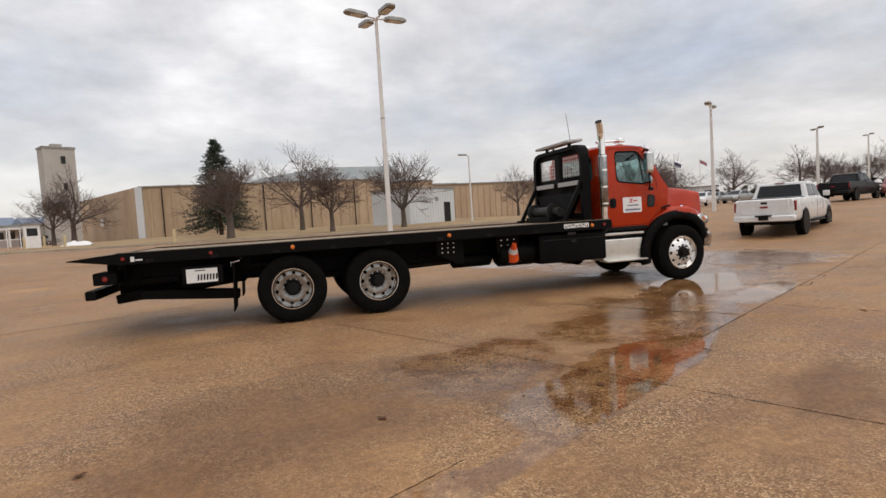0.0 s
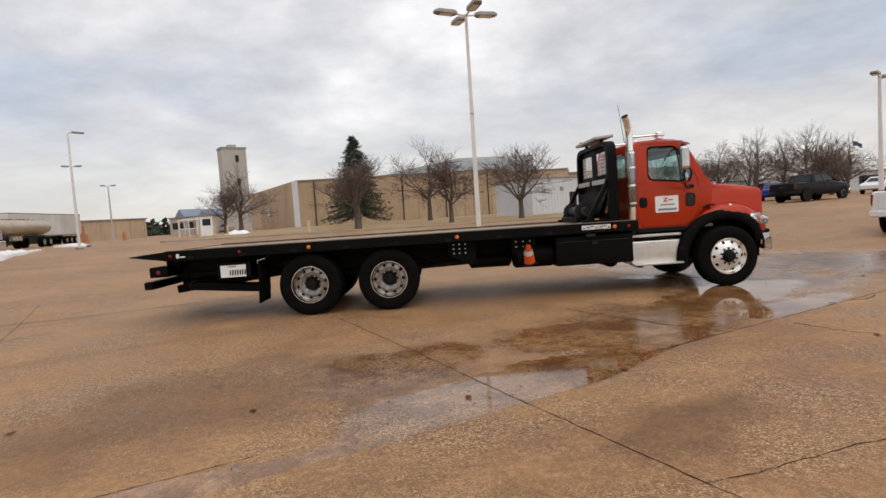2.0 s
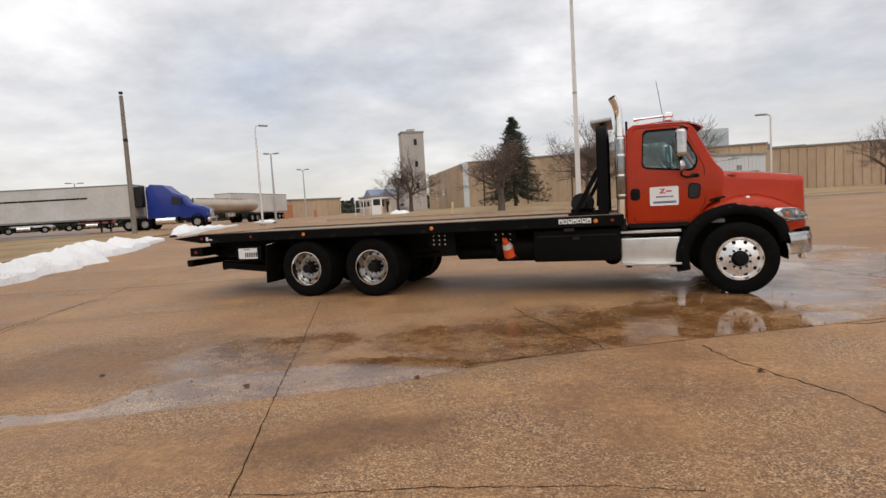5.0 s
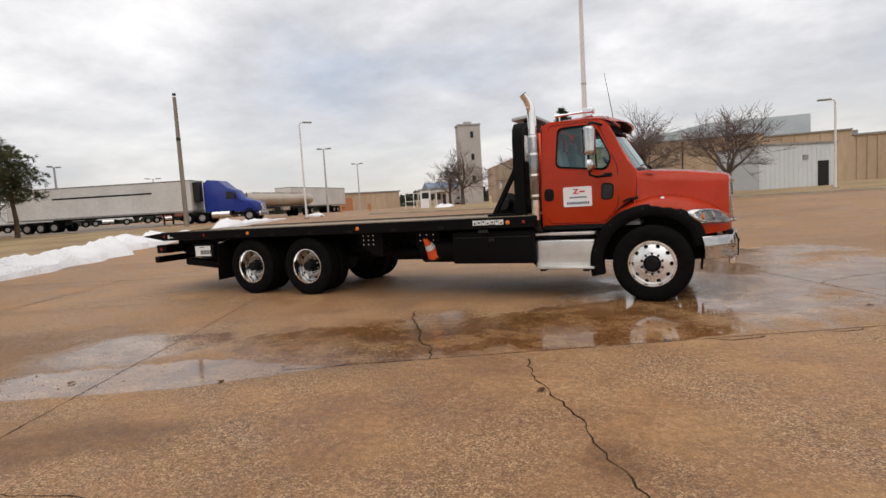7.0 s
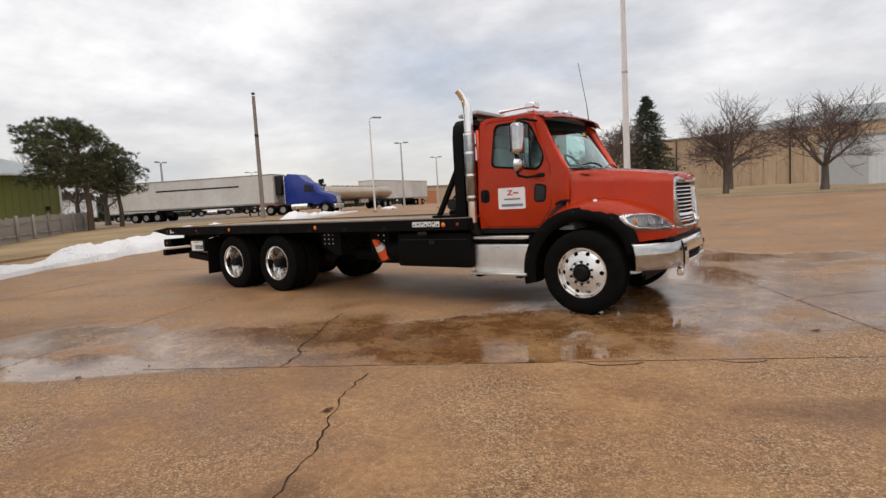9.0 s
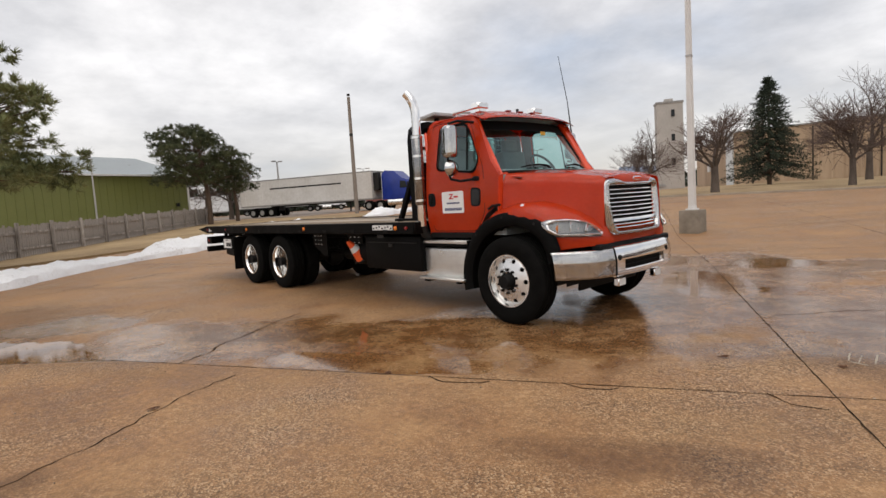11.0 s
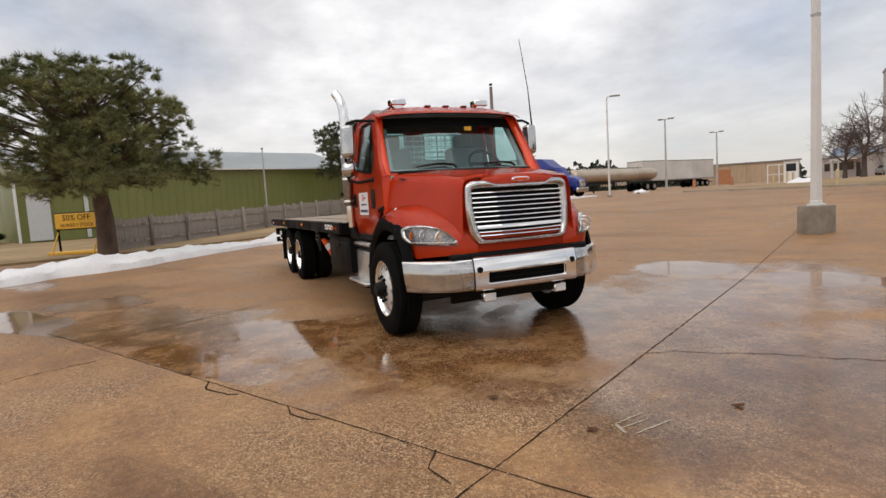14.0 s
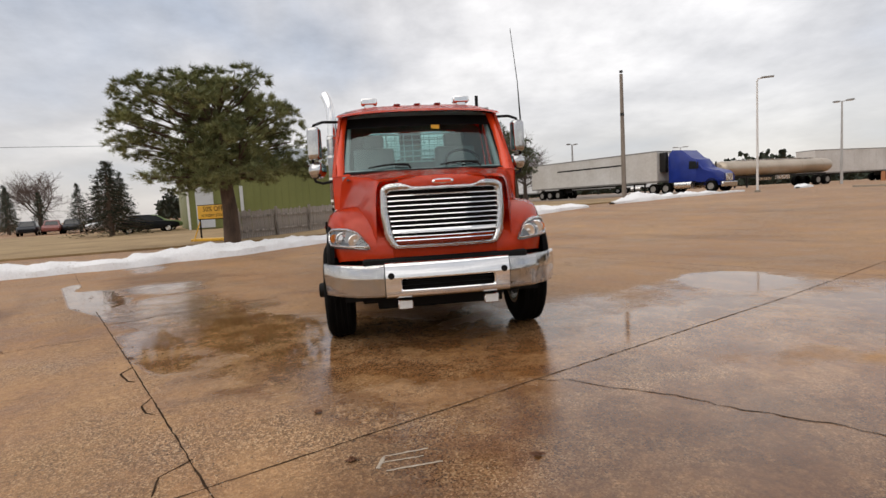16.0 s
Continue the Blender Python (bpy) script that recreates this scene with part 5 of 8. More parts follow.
# roof furniture
for s in (-1, 1):
    bc = part("roof_beacon", box(0.14, 0.20, 0.075, (-0.86, s * 0.58, 2.705), 0.012), CHROME, cab, "chrome cased roof lamp")
    part("beacon_foot", box(0.10, 0.12, 0.06, (-0.86, s * 0.58, 2.65), 0.01), CHROME, bc)
    part("beacon_lens", box(0.006, 0.155, 0.042, (-0.788, s * 0.58, 2.705)), LENS, bc)
for y in (-0.25, 0.0, 0.25):
    part("clearance_lamp", box(0.06, 0.08, 0.02, (-0.66, y, 2.628), 0.008), RED_LENS, cab)
for s in (-1, 1):
    part("air_horn", tube([(-1.36, s * 0.58, 2.685), (-1.20, s * 0.58, 2.69), (-0.93, s * 0.58, 2.70)], [0.030, 0.016, 0.020], 14), CHROME, cab, "chrome air horn")
    part("horn_post", tube([(-1.30, s * 0.58, 2.59), (-1.30, s * 0.58, 2.68)], 0.012, 8), CHROME, cab)
# mirrors
for s in (-1, 1):
    mr = new("mirror")
    mr.parent = cab
    tagged(mr, "chrome side mirrors on a black tube frame")
    part("mirror_frame", tube([(-0.62, s * 0.95, 2.44), (-0.72, s * 1.16, 2.46), (-0.75, s * 1.27, 2.43), (-0.76, s * 1.31, 2.35), (-0.76, s * 1.31, 1.82), (-0.75, s * 1.29, 1.75), (-0.68, s * 1.20, 1.72), (-0.55, s * 1.04, 1.74)], 0.017, 10), BLACK_PLASTIC, mr)
    part("main_shell", box(0.15, 0.165, 0.40, (-0.745, s * 1.275, 2.21), 0.066, pose(0, 0, 0, 0, 0, s * 8), 6), SHELL_CHROME, mr)
    part("main_glass", box(0.004, 0.115, 0.32, (-0.822, s * 1.283, 2.21), 0.0, pose(0, 0, 0, 0, 0, s * 8)), DARK_CHROME, mr)
    part("convex_shell", lathe([(0.0, -0.085), (0.055, -0.073), (0.095, -0.04), (0.11, 0.0), (0.0, 0.0)], 28), SHELL_CHROME, mr).matrix_local = pose(-0.77, s * 1.26, 1.885, 0, 0, 90)
    part("mirror_foot", box(0.12, 0.05, 0.06, (-0.55, s * 1.05, 1.74), 0.015), BLACK_PLASTIC, mr)
ant = part("antenna", tube([(-0.75, 1.33, 2.40), (-0.80, 1.325, 2.90), (-0.91, 1.29, 3.60)], [0.012, 0.006, 0.004], 6), BLACK_PLASTIC, cab, "thin whip antenna")
part("antenna", tube([(-1.46, 0.92, 2.5), (-1.46, 0.92, 2.86)], 0.022, 10), BLACK_PLASTIC, cab, "short stub aerial")
# door sign
sign = new("door_sign")
sign.parent = cab
tagged(sign, "white magnetic door sign with red and blue print")
for s in (-1, 1):
    q = rounded([(-1.175, 1.325), (-0.775, 1.325), (-0.775, 1.605), (-1.175, 1.605)], 0.025, 3)
    part("sheet", plate(q, lambda x, z: (x, s * 1.069, z), (0, s * 0.004, 0)), WHITE_SIGN, sign)
    zl = lambda x, z, w, h, mat_i, n: part(n, box(w, 0.002, h, (x, s * 1.0745, z)), mat_i, sign)
    m1 = plate([(-1.035, 1.575), (-0.955, 1.575), (-1.0, 1.52), (-0.955, 1.52), (-0.955, 1.505), (-1.045, 1.505), (-0.99, 1.56), (-1.035, 1.56)], lambda x, z: (x, s * 1.0735, z), (0, s * 0.002, 0))
    part("red_emblem", m1, RED_INK, sign, smooth=False)
    zl(-0.91, 1.535, 0.08, 0.022, RED_INK, "red_bar")
    for k in range(9):
        zl(-1.075 + 0.027 * k, 1.455, 0.020, 0.022, BLUE_INK, "blue_bar")
    for k in range(11):
        zl(-1.115 + 0.029 * k, 1.375, 0.021, 0.034, BLUE_INK, "blue_bar")

# -- hood, fenders, grille, bumper --
hood = new("hood")
hood.parent = truck
hood.location.y = 0.025
tagged(hood, "red sloping bonnet with rounded fenders")
rows = []
for x, zt, wt, ws in ((-0.185, 1.80, 0.88, 1.052), (-0.08, 1.795, 0.84, 0.99), (0.05, 1.785, 0.79, 0.94), (0.30, 1.765, 0.71, 0.85), (0.55, 1.735, 0.66, 0.79), (0.75, 1.700, 0.62, 0.73), (0.88, 1.685, 0.60, 0.69), (0.945, 1.660, 0.585, 0.66)):
    row = []
    for k in range(41):
        t = -1 + k / 20
        a = abs(t)
        if a < 0.62:
            y, z = wt * a / 0.62, zt - 0.025 * (a / 0.62) ** 2 + 0.012 * math.exp(-((a - 0.33) / 0.09) ** 2)
        elif a < 0.8:
            q = (a - 0.62) / 0.18
            y, z = wt + (ws - wt) * math.sin(q * math.pi / 2) * 0.7, zt - 0.025 - 0.16 * (1 - math.cos(q * math.pi / 2))
        else:
            q = (a - 0.8) / 0.2
            y, z = wt + (ws - wt) * (0.7 + 0.3 * q), zt - 0.185 + ((1.26 if x < 0.6 else 0.98) - zt + 0.185) * q
        row.append((x, y if t > 0 else -y, z))
    rows.append(row)
bm = loft(rows)
thicken(bm, 0.02)
part("bonnet", bm, RED, hood)
rows = []
for z, dx in ((0.905, -0.03), (0.915, 0.0), (0.95, 0.012), (1.02, 0.006), (1.10, 0.0)):
    rows.append([(0.965 + dx - 0.09 * abs(t) ** 3, 0.80 * t, z) for t in [-1 + k / 12 for k in range(25)]])
bm = loft(rows)
thicken(bm, 0.02)
part("front_panel", bm, RED, hood)
# fender: a skin over the wheel, rows along its top line
LINE = [(-0.66, 0.50, 0.97), (-0.685, 0.80, 0.98), (-0.64, 1.02, 1.0), (-0.50, 1.22, 1.02), (-0.28, 1.35, 1.035), (0.0, 1.405, 1.04), (0.28, 1.40, 1.04), (0.52, 1.34, 1.03), (0.70, 1.26, 1.02), (0.83, 1.17, 1.01), (0.91, 1.07, 1.0), (0.945, 0.97, 0.985), (0.94, 0.895, 0.975)]
CROSS = ((0.52, 0.02), (0.66, 0.03), (0.80, 0.02), (0.90, 0.0), (0.965, -0.025), (1.0, -0.06), (1.02, -0.11), (1.03, -0.15))
BACK = 0.30


def wide(y):
    """The fenders bulge out beside the hood."""
    return y if y < 0.62 else 0.62 + (y - 0.62) * 1.20


def line_x(z):
    """Front of the fender's top line at height z."""
    pts = LINE[7:12]
    for (xa, za, _), (xb, zb, _) in zip(pts, pts[1:]):
        if zb <= z <= za:
            return xa + (xb - xa) * (za - z) / (za - zb)
    return pts[-1][0] if z < 1.0 else pts[0][0]


def cross_off(y):
    for (ya, oa), (yb, ob_) in zip(CROSS, CROSS[1:]):
        if ya <= y <= yb:
            return oa + (ob_ - oa) * (y - ya) / (yb - ya)
    return CROSS[0][1] if y < 0.52 else CROSS[-1][1]


for s in (-1, 1):
    rows = []
    for x, z, w in LINE:
        d = Vector((x - 0.03, z - 0.52)).normalized()
        row = []
        sweep = max(0.0, min(1.0, (x - 0.35) / 0.45))
        for y, off in CROSS:
            px, pz = x + d.x * off - BACK * sweep * max(0.0, (y - 0.62) / 0.41) ** 2.0, z + d.y * off
            if off < -0.10 and x > 0.45:
                pz = max(pz, 0.91)
            r = math.hypot(px, pz - 0.50)
            if r < 0.72 and x < 0.5:
                px, pz = px * 0.72 / r, 0.50 + (pz - 0.50) * 0.72 / r
            row.append((px, s * wide(y * w / 1.04 * 1.03), pz))
        rows.append(row)
    bm = loft(rows)
    thicken(bm, 0.012)
    part("fender", bm, RED, hood)
    # black wheel-arch flare
    rows = []
    for k in range(25):
        deg = 192 - k * 172 / 24
        a = radians(deg)
        c, q = math.cos(a) * (1 - 0.24 * max(0.0, (55 - deg) / 55)), math.sin(a)
        rows.append([(r * c, s * y, 0.50 + r * q * (1.0 if r < 0.7 else 0.985)) for r, y in ((0.66, 0.90), (0.645, 1.08), (0.655, 1.135), (0.71, 1.160), (0.78, 1.150), (0.825, 1.125), (0.838, 1.075))])
    bm = loft(rows)
    thicken(bm, 0.012)
    flare = part("wheel_flare", bm, BLACK_PLASTIC, hood, "black plastic wheel-arch flare")
    for a in (62, 98, 134, 165):
        part("flare_screw", lathe([(0.014, 0.0), (0.014, -0.008), (0.0, -0.010)], 10), DARK_METAL, flare).matrix_local = pose(0.775 * math.cos(radians(a)), s * 1.150, 0.50 + 0.762 * math.sin(radians(a)), 0, 0, 0 if s < 0 else 180)
    part("hood_latch", tube([(-0.36, s * 1.09, 1.36), (-0.28, s * 1.105, 1.395), (-0.16, s * 1.10, 1.405)], 0.016, 8), BLACK_PLASTIC, hood)
    part("fender_lamp", lathe([(0.026, 0.0), (0.026, -0.008), (0.0, -0.012)], 16), WHITE_INK, hood).matrix_local = pose(0.14, s * 1.06, 1.375, 0, 0, 0 if s < 0 else 180) @ pose(0, 0, 0, -35)
    part("inner_arch", loft([[(0.66 * math.cos(radians(a)), s * y, 0.52 + 0.66 * math.sin(radians(a))) for y in (0.56, 1.0)] for a in range(-5, 186, 12)]), BLACK_PLASTIC, hood)
    part("arch_wall", plate([(0.72 * math.cos(radians(a)), 0.50 + 0.72 * math.sin(radians(a))) for a in range(0, 181, 12)], lambda x, z: (x, s * 0.56, z), (0, s * 0.01, 0)), BLACK_PLASTIC, hood)
    # headlamp: tall at the outer end, drawn out to a low point beside the grille
    hl = new("headlight")
    hl.parent = hood
    tagged(hl, "wrap-round clear headlight in a chrome bezel")
    shape = rounded([(-0.265, -0.085), (0.225, -0.095), (0.262, -0.04), (0.258, 0.055), (0.20, 0.098), (0.02, 0.112), (-0.13, 0.075)], 0.06, 6)

    def on_fender(u, v, lift=0.0):
        """u runs from the grille outwards and back round the corner, v up."""
        q = (u + 0.265) / 0.527
        y = 0.685 + 0.385 * q - 0.035 * q * q
        z = 1.085 + v + 0.03 * q
        x = line_x(z) + 0.85 * cross_off(y) - BACK * max(0.0, (y - 0.62) / 0.41) ** 2
        return (x + lift * 0.80, s * (wide(y) + lift * 0.6 * q), z + lift * 0.25)

    rim = [(p[0] * 0.87, p[1] * 0.70) for p in shape]
    bm = banked(shape, rim, lambda u, v, f: on_fender(u, v, 0.014 + 0.042 * math.sin(math.pi * (0.12 + 0.80 * (1 - f)) * 0.85)), 5, 60)
    thicken(bm, 0.02)
    part("bezel", bm, CHROME, hl, "thin chrome bezel")
    bm = holed(rim, [(p[0] * 0.02, p[1] * 0.02) for p in rim], lambda u, v: on_fender(u, v, 0.036), 5, 40)
    part("lens", bm, LENS, hl).visible_shadow = False
    bm = holed(shape, [(p[0] * 0.02, p[1] * 0.02) for p in shape], lambda u, v: on_fender(u, v, 0.008), 5, 40)
    part("reflector_bowl", bm, LAMP_BOWL, hl)
    for u, v, rr, mt in ((-0.075, -0.012, 0.066, CHROME), (0.075, 0.0, 0.070, CHROME), (0.185, -0.005, 0.045, AMBER)):
        p = on_fender(u, v, 0.016)
        q = (u + 0.265) / 0.527
        part("bulb", lathe([(rr, 0.010), (rr * 0.92, 0.014), (rr * 0.7, 0.0), (rr * 0.35, -0.008), (rr * 0.25, 0.012), (0.0, 0.016)], 20), mt, hl).matrix_local = Matrix.Translation(p) @ pose(0, 0, 0, 0, 0, 90 * -1 + s * 35 * q * -1 + 180 * (0)) @ pose(0, 0, 0, 0, 0, 0)
# hood nose between the raised corners of the grille
rows = []
for x, z in ((0.86, 1.690), (0.92, 1.682), (0.965, 1.665), (0.99, 1.638), (1.0, 1.60), (1.0, 1.56)):
    rows.append([(x - 0.035 * (t * 0.42 / 0.4) ** 2, 0.42 * t, z - 0.012 * t * t) for t in [-1 + k / 10 for k in range(21)]])
bm = loft(rows)
thicken(bm, 0.015)
part("nose_lip", bm, RED, hood)
# grille
gr = new("grille")
gr.parent = hood
tagged(gr, "large chrome grille with horizontal bars")
GO = [(-0.53, 0.985), (0.53, 0.985), (0.60, 1.10), (0.635, 1.33), (0.63, 1.585), (0.575, 1.640), (0.41, 1.640), (0.31, 1.590), (-0.31, 1.590), (-0.41, 1.640), (-0.575, 1.640), (-0.63, 1.585), (-0.635, 1.33), (-0.60, 1.10)]
GI = [(-0.45, 1.045), (0.45, 1.045), (0.485, 1.13), (0.515, 1.34), (0.515, 1.535), (-0.515, 1.535), (-0.515, 1.34), (-0.485, 1.13)]


def on_grille(y, z, lift=0.0):
    return (1.035 + lift - 0.10 * (y / 0.65) ** 2 - 0.04 * (z - 1.0) / 0.6, y, z)


bm = banked(rounded(GO, 0.05, 4), rounded(GI, 0.035, 4), lambda y, z, f: on_grille(y, z, 0.038 - 0.012 * f - 0.070 * abs(2 * f - 1) ** 2.6), 8, 72)
thicken(bm, 0.012)
part("surround", bm, CHROME, gr, "broad chrome surround")
part("surround_back", plate([(p[0] * 0.98, 1.3 + (p[1] - 1.3) * 0.98) for p in GO], lambda y, z: on_grille(y, z, -0.075), (-0.02, 0, 0)), BLACK_PLASTIC, gr, smooth=False)


def grille_bar(z, tall, lift, name):
    half = 0.475 + 0.065 * max(0.0, min(1.0, (z - 1.04) / 0.30))
    rows = []
    for j in range(17):
        y = -half + 2 * half * j / 16
        x = on_grille(y, z, lift)[0]
        rows.append([(x - 0.016, y, z - tall * 0.5), (x + 0.001, y, z - tall * 0.5), (x + 0.004, y, z - tall * 0.40), (x - 0.001, y, z + tall * 0.1), (x - 0.010, y, z + tall * 0.5), (x - 0.016, y, z + tall * 0.5)])
    part(name, loft(rows, True, True), CHROME, gr, smooth=False)


for k in range(7):
    grille_bar(1.216 + 0.0475 * k, 0.017, -0.010, "bar")
grille_bar(1.158, 0.034, 0.006, "centre_bar")
grille_bar(1.112, 0.015, -0.010, "bar")
grille_bar(1.076, 0.015, -0.010, "bar")
em = part("nose_emblem", loft([[(1.004 - 0.035 * abs(t * 0.3) ** 2 + (0.004 if q == 0 else -0.004), 0.105 * t, 1.618 + 0.024 * math.sqrt(max(0.02, 1 - t ** 4)) * q) for q in (-1, -0.6, 0, 0.6, 1)] for t in [-1 + k / 8 for k in range(17)]]), CHROME, gr, "chrome oval badge")
part("badge_field", box(0.004, 0.155, 0.024, (1.008, 0, 1.618), 0.001), RED, em)

# bumper
bp = new("front_bumper")
bp.parent = truck
bp.location.y = 0.025
tagged(bp, "polished chrome front bumper with swept ends")


def bump_x(y):
    a = abs(y)
    return 1.07 - 0.03 * (a / 0.62) ** 2 if a < 0.62 else 1.04 - 0.10 * (a - 0.62) / 0.57 - 0.30 * ((a - 0.62) / 0.57) ** 2.6


def bumper_piece(ys, cut, name):
    zs = [(0.545, -0.05), (0.550, -0.018), (0.562, -0.003), (0.575, 0.0), (0.602, 0.001), (0.603, 0.001), (0.722, 0.001), (0.723, 0.001), (0.745, -0.001), (0.835, -0.020), (0.848, -0.026), (0.858, -0.038), (0.862, -0.07)]
    bm = loft([[(bump_x(y) + d, y * (1 - 0.02 * max(0.0, (0.70 - z) / 0.15) * (abs(y) > 0.9)), z) for z, d in zs] for y in ys])
    if cut:
        kill = [f for f in bm.faces if abs(f.calc_center_median().y) < 0.455 and 0.603 < f.calc_center_median().z < 0.722]
        bmesh.ops.delete(bm, geom=kill, context="FACES")
    thicken(bm, 0.012)
    part(name, bm, CHROME, bp)


bumper_piece(sorted([-0.598 + 1.196 * k / 26 for k in range(27)] + [-0.455, 0.455]), True, "bumper_centre")
bumper_piece([0.606 + 0.584 * k / 18 for k in range(19)], False, "bumper_end")
bumper_piece([-0.606 - 0.584 * k / 18 for k in range(19)], False, "bumper_end")
part("intake_backing", box(0.02, 0.98, 0.18, (0.99, 0, 0.66)), BLACK_PLASTIC, bp)
bm = banked(rounded([(-0.472, 0.590), (0.472, 0.590), (0.472, 0.735), (-0.472, 0.735)], 0.03), rounded([(-0.448, 0.610), (0.448, 0.610), (0.448, 0.715), (-0.448, 0.715)], 0.025), lambda y, z, f: (bump_x(y) + 0.005 - 0.012 * (1 - f), y, z), 3, 60)
part("intake_rim", bm, CHROME, bp)
for z in (0.645, 0.685):
    part("intake_bar", box(0.02, 0.92, 0.008, (1.025, 0, z)), BLACK_STEEL, bp)
for s in (-1, 1):
    part("end_seam", tube([(bump_x(0.60) - 0.004, s * 0.602, 0.55), (bump_x(0.60) + 0.006, s * 0.602, 0.58), (bump_x(0.60) + 0.006, s * 0.602, 0.74), (bump_x(0.60) - 0.014, s * 0.602, 0.835), (bump_x(0.60) - 0.03, s * 0.602, 0.858)], 0.006, 6), BLACK_PLASTIC, bp)
    part("hook_hole", lathe([(0.031, -0.006), (0.031, 0.006), (0.0, 0.006)], 18), BLACK_PLASTIC, bp).matrix_local = pose(bump_x(0.545) + 0.009, s * 0.545, 0.750, 0, 0, 90)
    part("bumper_bolt", lathe([(0.012, -0.004), (0.010, 0.005), (0.0, 0.006)], 10), DARK_METAL, bp).matrix_local = pose(0.99, s * 0.53, 0.872, 90)
    fl = part("fog_lamp", box(0.07, 0.145, 0.095, (0.97, s * 0.42, 0.462), 0.012), CHROME, bp, "small clear driving lamp")
    part("fog_lens", box(0.006, 0.125, 0.075, (1.008, s * 0.42, 0.462), 0.002), WHITE_INK, fl)
    part("fog_bracket", box(0.03, 0.04, 0.08, (0.95, s * 0.42, 0.535)), BLACK_STEEL, fl)
    part("bumper_stay", box(0.6, 0.06, 0.10, (0.70, s * 0.43, 0.70)), BLACK_STEEL, bp)
part("bumper_filler", box(0.12, 1.60, 0.07, (0.92, 0, 0.878), 0.015), BLACK_PLASTIC, bp)
part("radiator_block", box(0.10, 1.1, 0.62, (0.84, 0, 1.28)), BLACK_PLASTIC, gr)

# ---- light poles ----
def ground_pose(x, y, turn=0.0, dz=0.0):
    return pose(x, y, ground_z(x, y) + dz, 0, 0, turn)


def lot_light(x, y, height, heads, turn=0.0, base=False, material=None, label="", w=0.075, reach=0.95):
    """A parking-lot lamp: a tapered square pole with flat heads round its top. heads: angles in degrees."""
    t = thing("street_lamp", label, "street lamp", ground_pose(x, y, turn), "lot lamps")
    material = material or POLE_GREY
    z0 = 0.0
    if base:
        bm = box(0.60, 0.60, 0.76, (0, 0, 0.32), 0.035, None, 2)
        part("pole_base", bm, CONCRETE_BASE, t, "chipped concrete base")
        z0 = 0.70
        part("foot_plate", box(0.30, 0.30, 0.05, (0, 0, z0 + 0.02), 0.01), material, t)
        part("foot_cover", box(0.21, 0.21, 0.10, (0, 0, z0 + 0.08), 0.02), material, t)
    bm = loft([[(sx * r, sy * r, z) for sx, sy in ((-1, -1), (1, -1), (1, 1), (-1, 1))] for r, z in ((w * 1.25, z0), (w, z0 + (height - z0) * 0.5), (w * 0.72, height))], True, True)
    part("pole", bm, material, t, smooth=False)
    if base:
        part("pole_band", box(w * 2.2, w * 2.2, 0.06, (0, 0, 0.585 * height)), POLE_GREY, t)
    for a in heads:
        m = pose(0, 0, height - 0.05, 0, 0, a)
        arm = part("arm", tube([m @ Vector((0.02, 0, 0)), m @ Vector((reach * 0.45, 0, 0.04))], 0.035, 8), material, t)
        hb = loft([[(x0, -hw, zz), (x0, hw, zz), (x0, hw * 0.9, zz + hh), (x0, -hw * 0.9, zz + hh)] for x0, hw, zz, hh in ((reach * 0.40, 0.10, 0.02, 0.09), (reach * 0.55, 0.19, 0.0, 0.14), (reach * 1.2, 0.19, 0.03, 0.13), (reach * 1.36, 0.12, 0.06, 0.06))], True, True)
        bmesh.ops.transform(hb, matrix=m, verts=hb.verts[:])
        hd = part("lamp_head", hb, LAMP_HEAD, t, smooth=False)
        part("lamp_glass", box(reach * 0.55, 0.28, 0.012, tuple(m @ Vector((reach * 0.86, 0, 0.004))), 0.0, pose(0, 0, 0, 0, 0, a)), WHITE_INK, hd)
    return t


lot_light(-3.52, 11.15, 9.15, (20, 110, 200, 290), 0, True, POLE_WHITE, "tall white lot lamp with four heads on a concrete base", 0.072)
lot_light(19.5, 20.5, 6.9, (0, 180), 40, False, POLE_WHITE, "tall pale lot lamp with two heads", 0.09)
lot_light(40.8, 31.5, 6.6, (0, 180), 60, False, POLE_WHITE, "tall pale lot lamp with two heads", 0.09)
lot_light(64.6, 45, 7.6, (0, 180), 60, False, POLE_WHITE, "tall pale lot lamp with two heads", 0.09)
lot_light(-40.2, 41.5, 7.5, (0, 120), 60, False, POLE_GREY, "grey lot lamp with two heads", 0.08, 0.7)
lot_light(-44.2, 53.3, 6.5, (0, 180), 30, False, POLE_GREY, "grey lot lamp with two heads", 0.08, 0.6)
lot_light(-60.5, 23.3, 6.6, (0, 180), 110, False, POLE_GREY, "grey lot lamp with two heads", 0.09, 0.6)
lot_light(-86, 52, 7.5, (0, 180), 60, False, POLE_GREY, "grey lot lamp with two heads", 0.09)


def cobra_light(x, y, height, turn, label, w=0.07):
    t = thing("street_lamp", label, "street lamp", ground_pose(x, y, turn), "lot lamps")
    part("pole", tube([(0, 0, 0), (0, 0, height * 0.5), (0, 0, height - 0.2), (0.06, 0, height - 0.04), (0.25, 0, height)], [w * 1.2, w, w * 0.8, w * 0.75, w * 0.7], 12), POLE_WHITE, t)
    part("pole_foot", box(0.34, 0.34, 0.16, (0, 0, 0.06), 0.02), CONCRETE_BASE, t)
    part("lamp_head", box(0.75, 0.24, 0.11, (0.62, 0, height + 0.01), 0.03, None, 2), LAMP_HEAD, t)
    return t


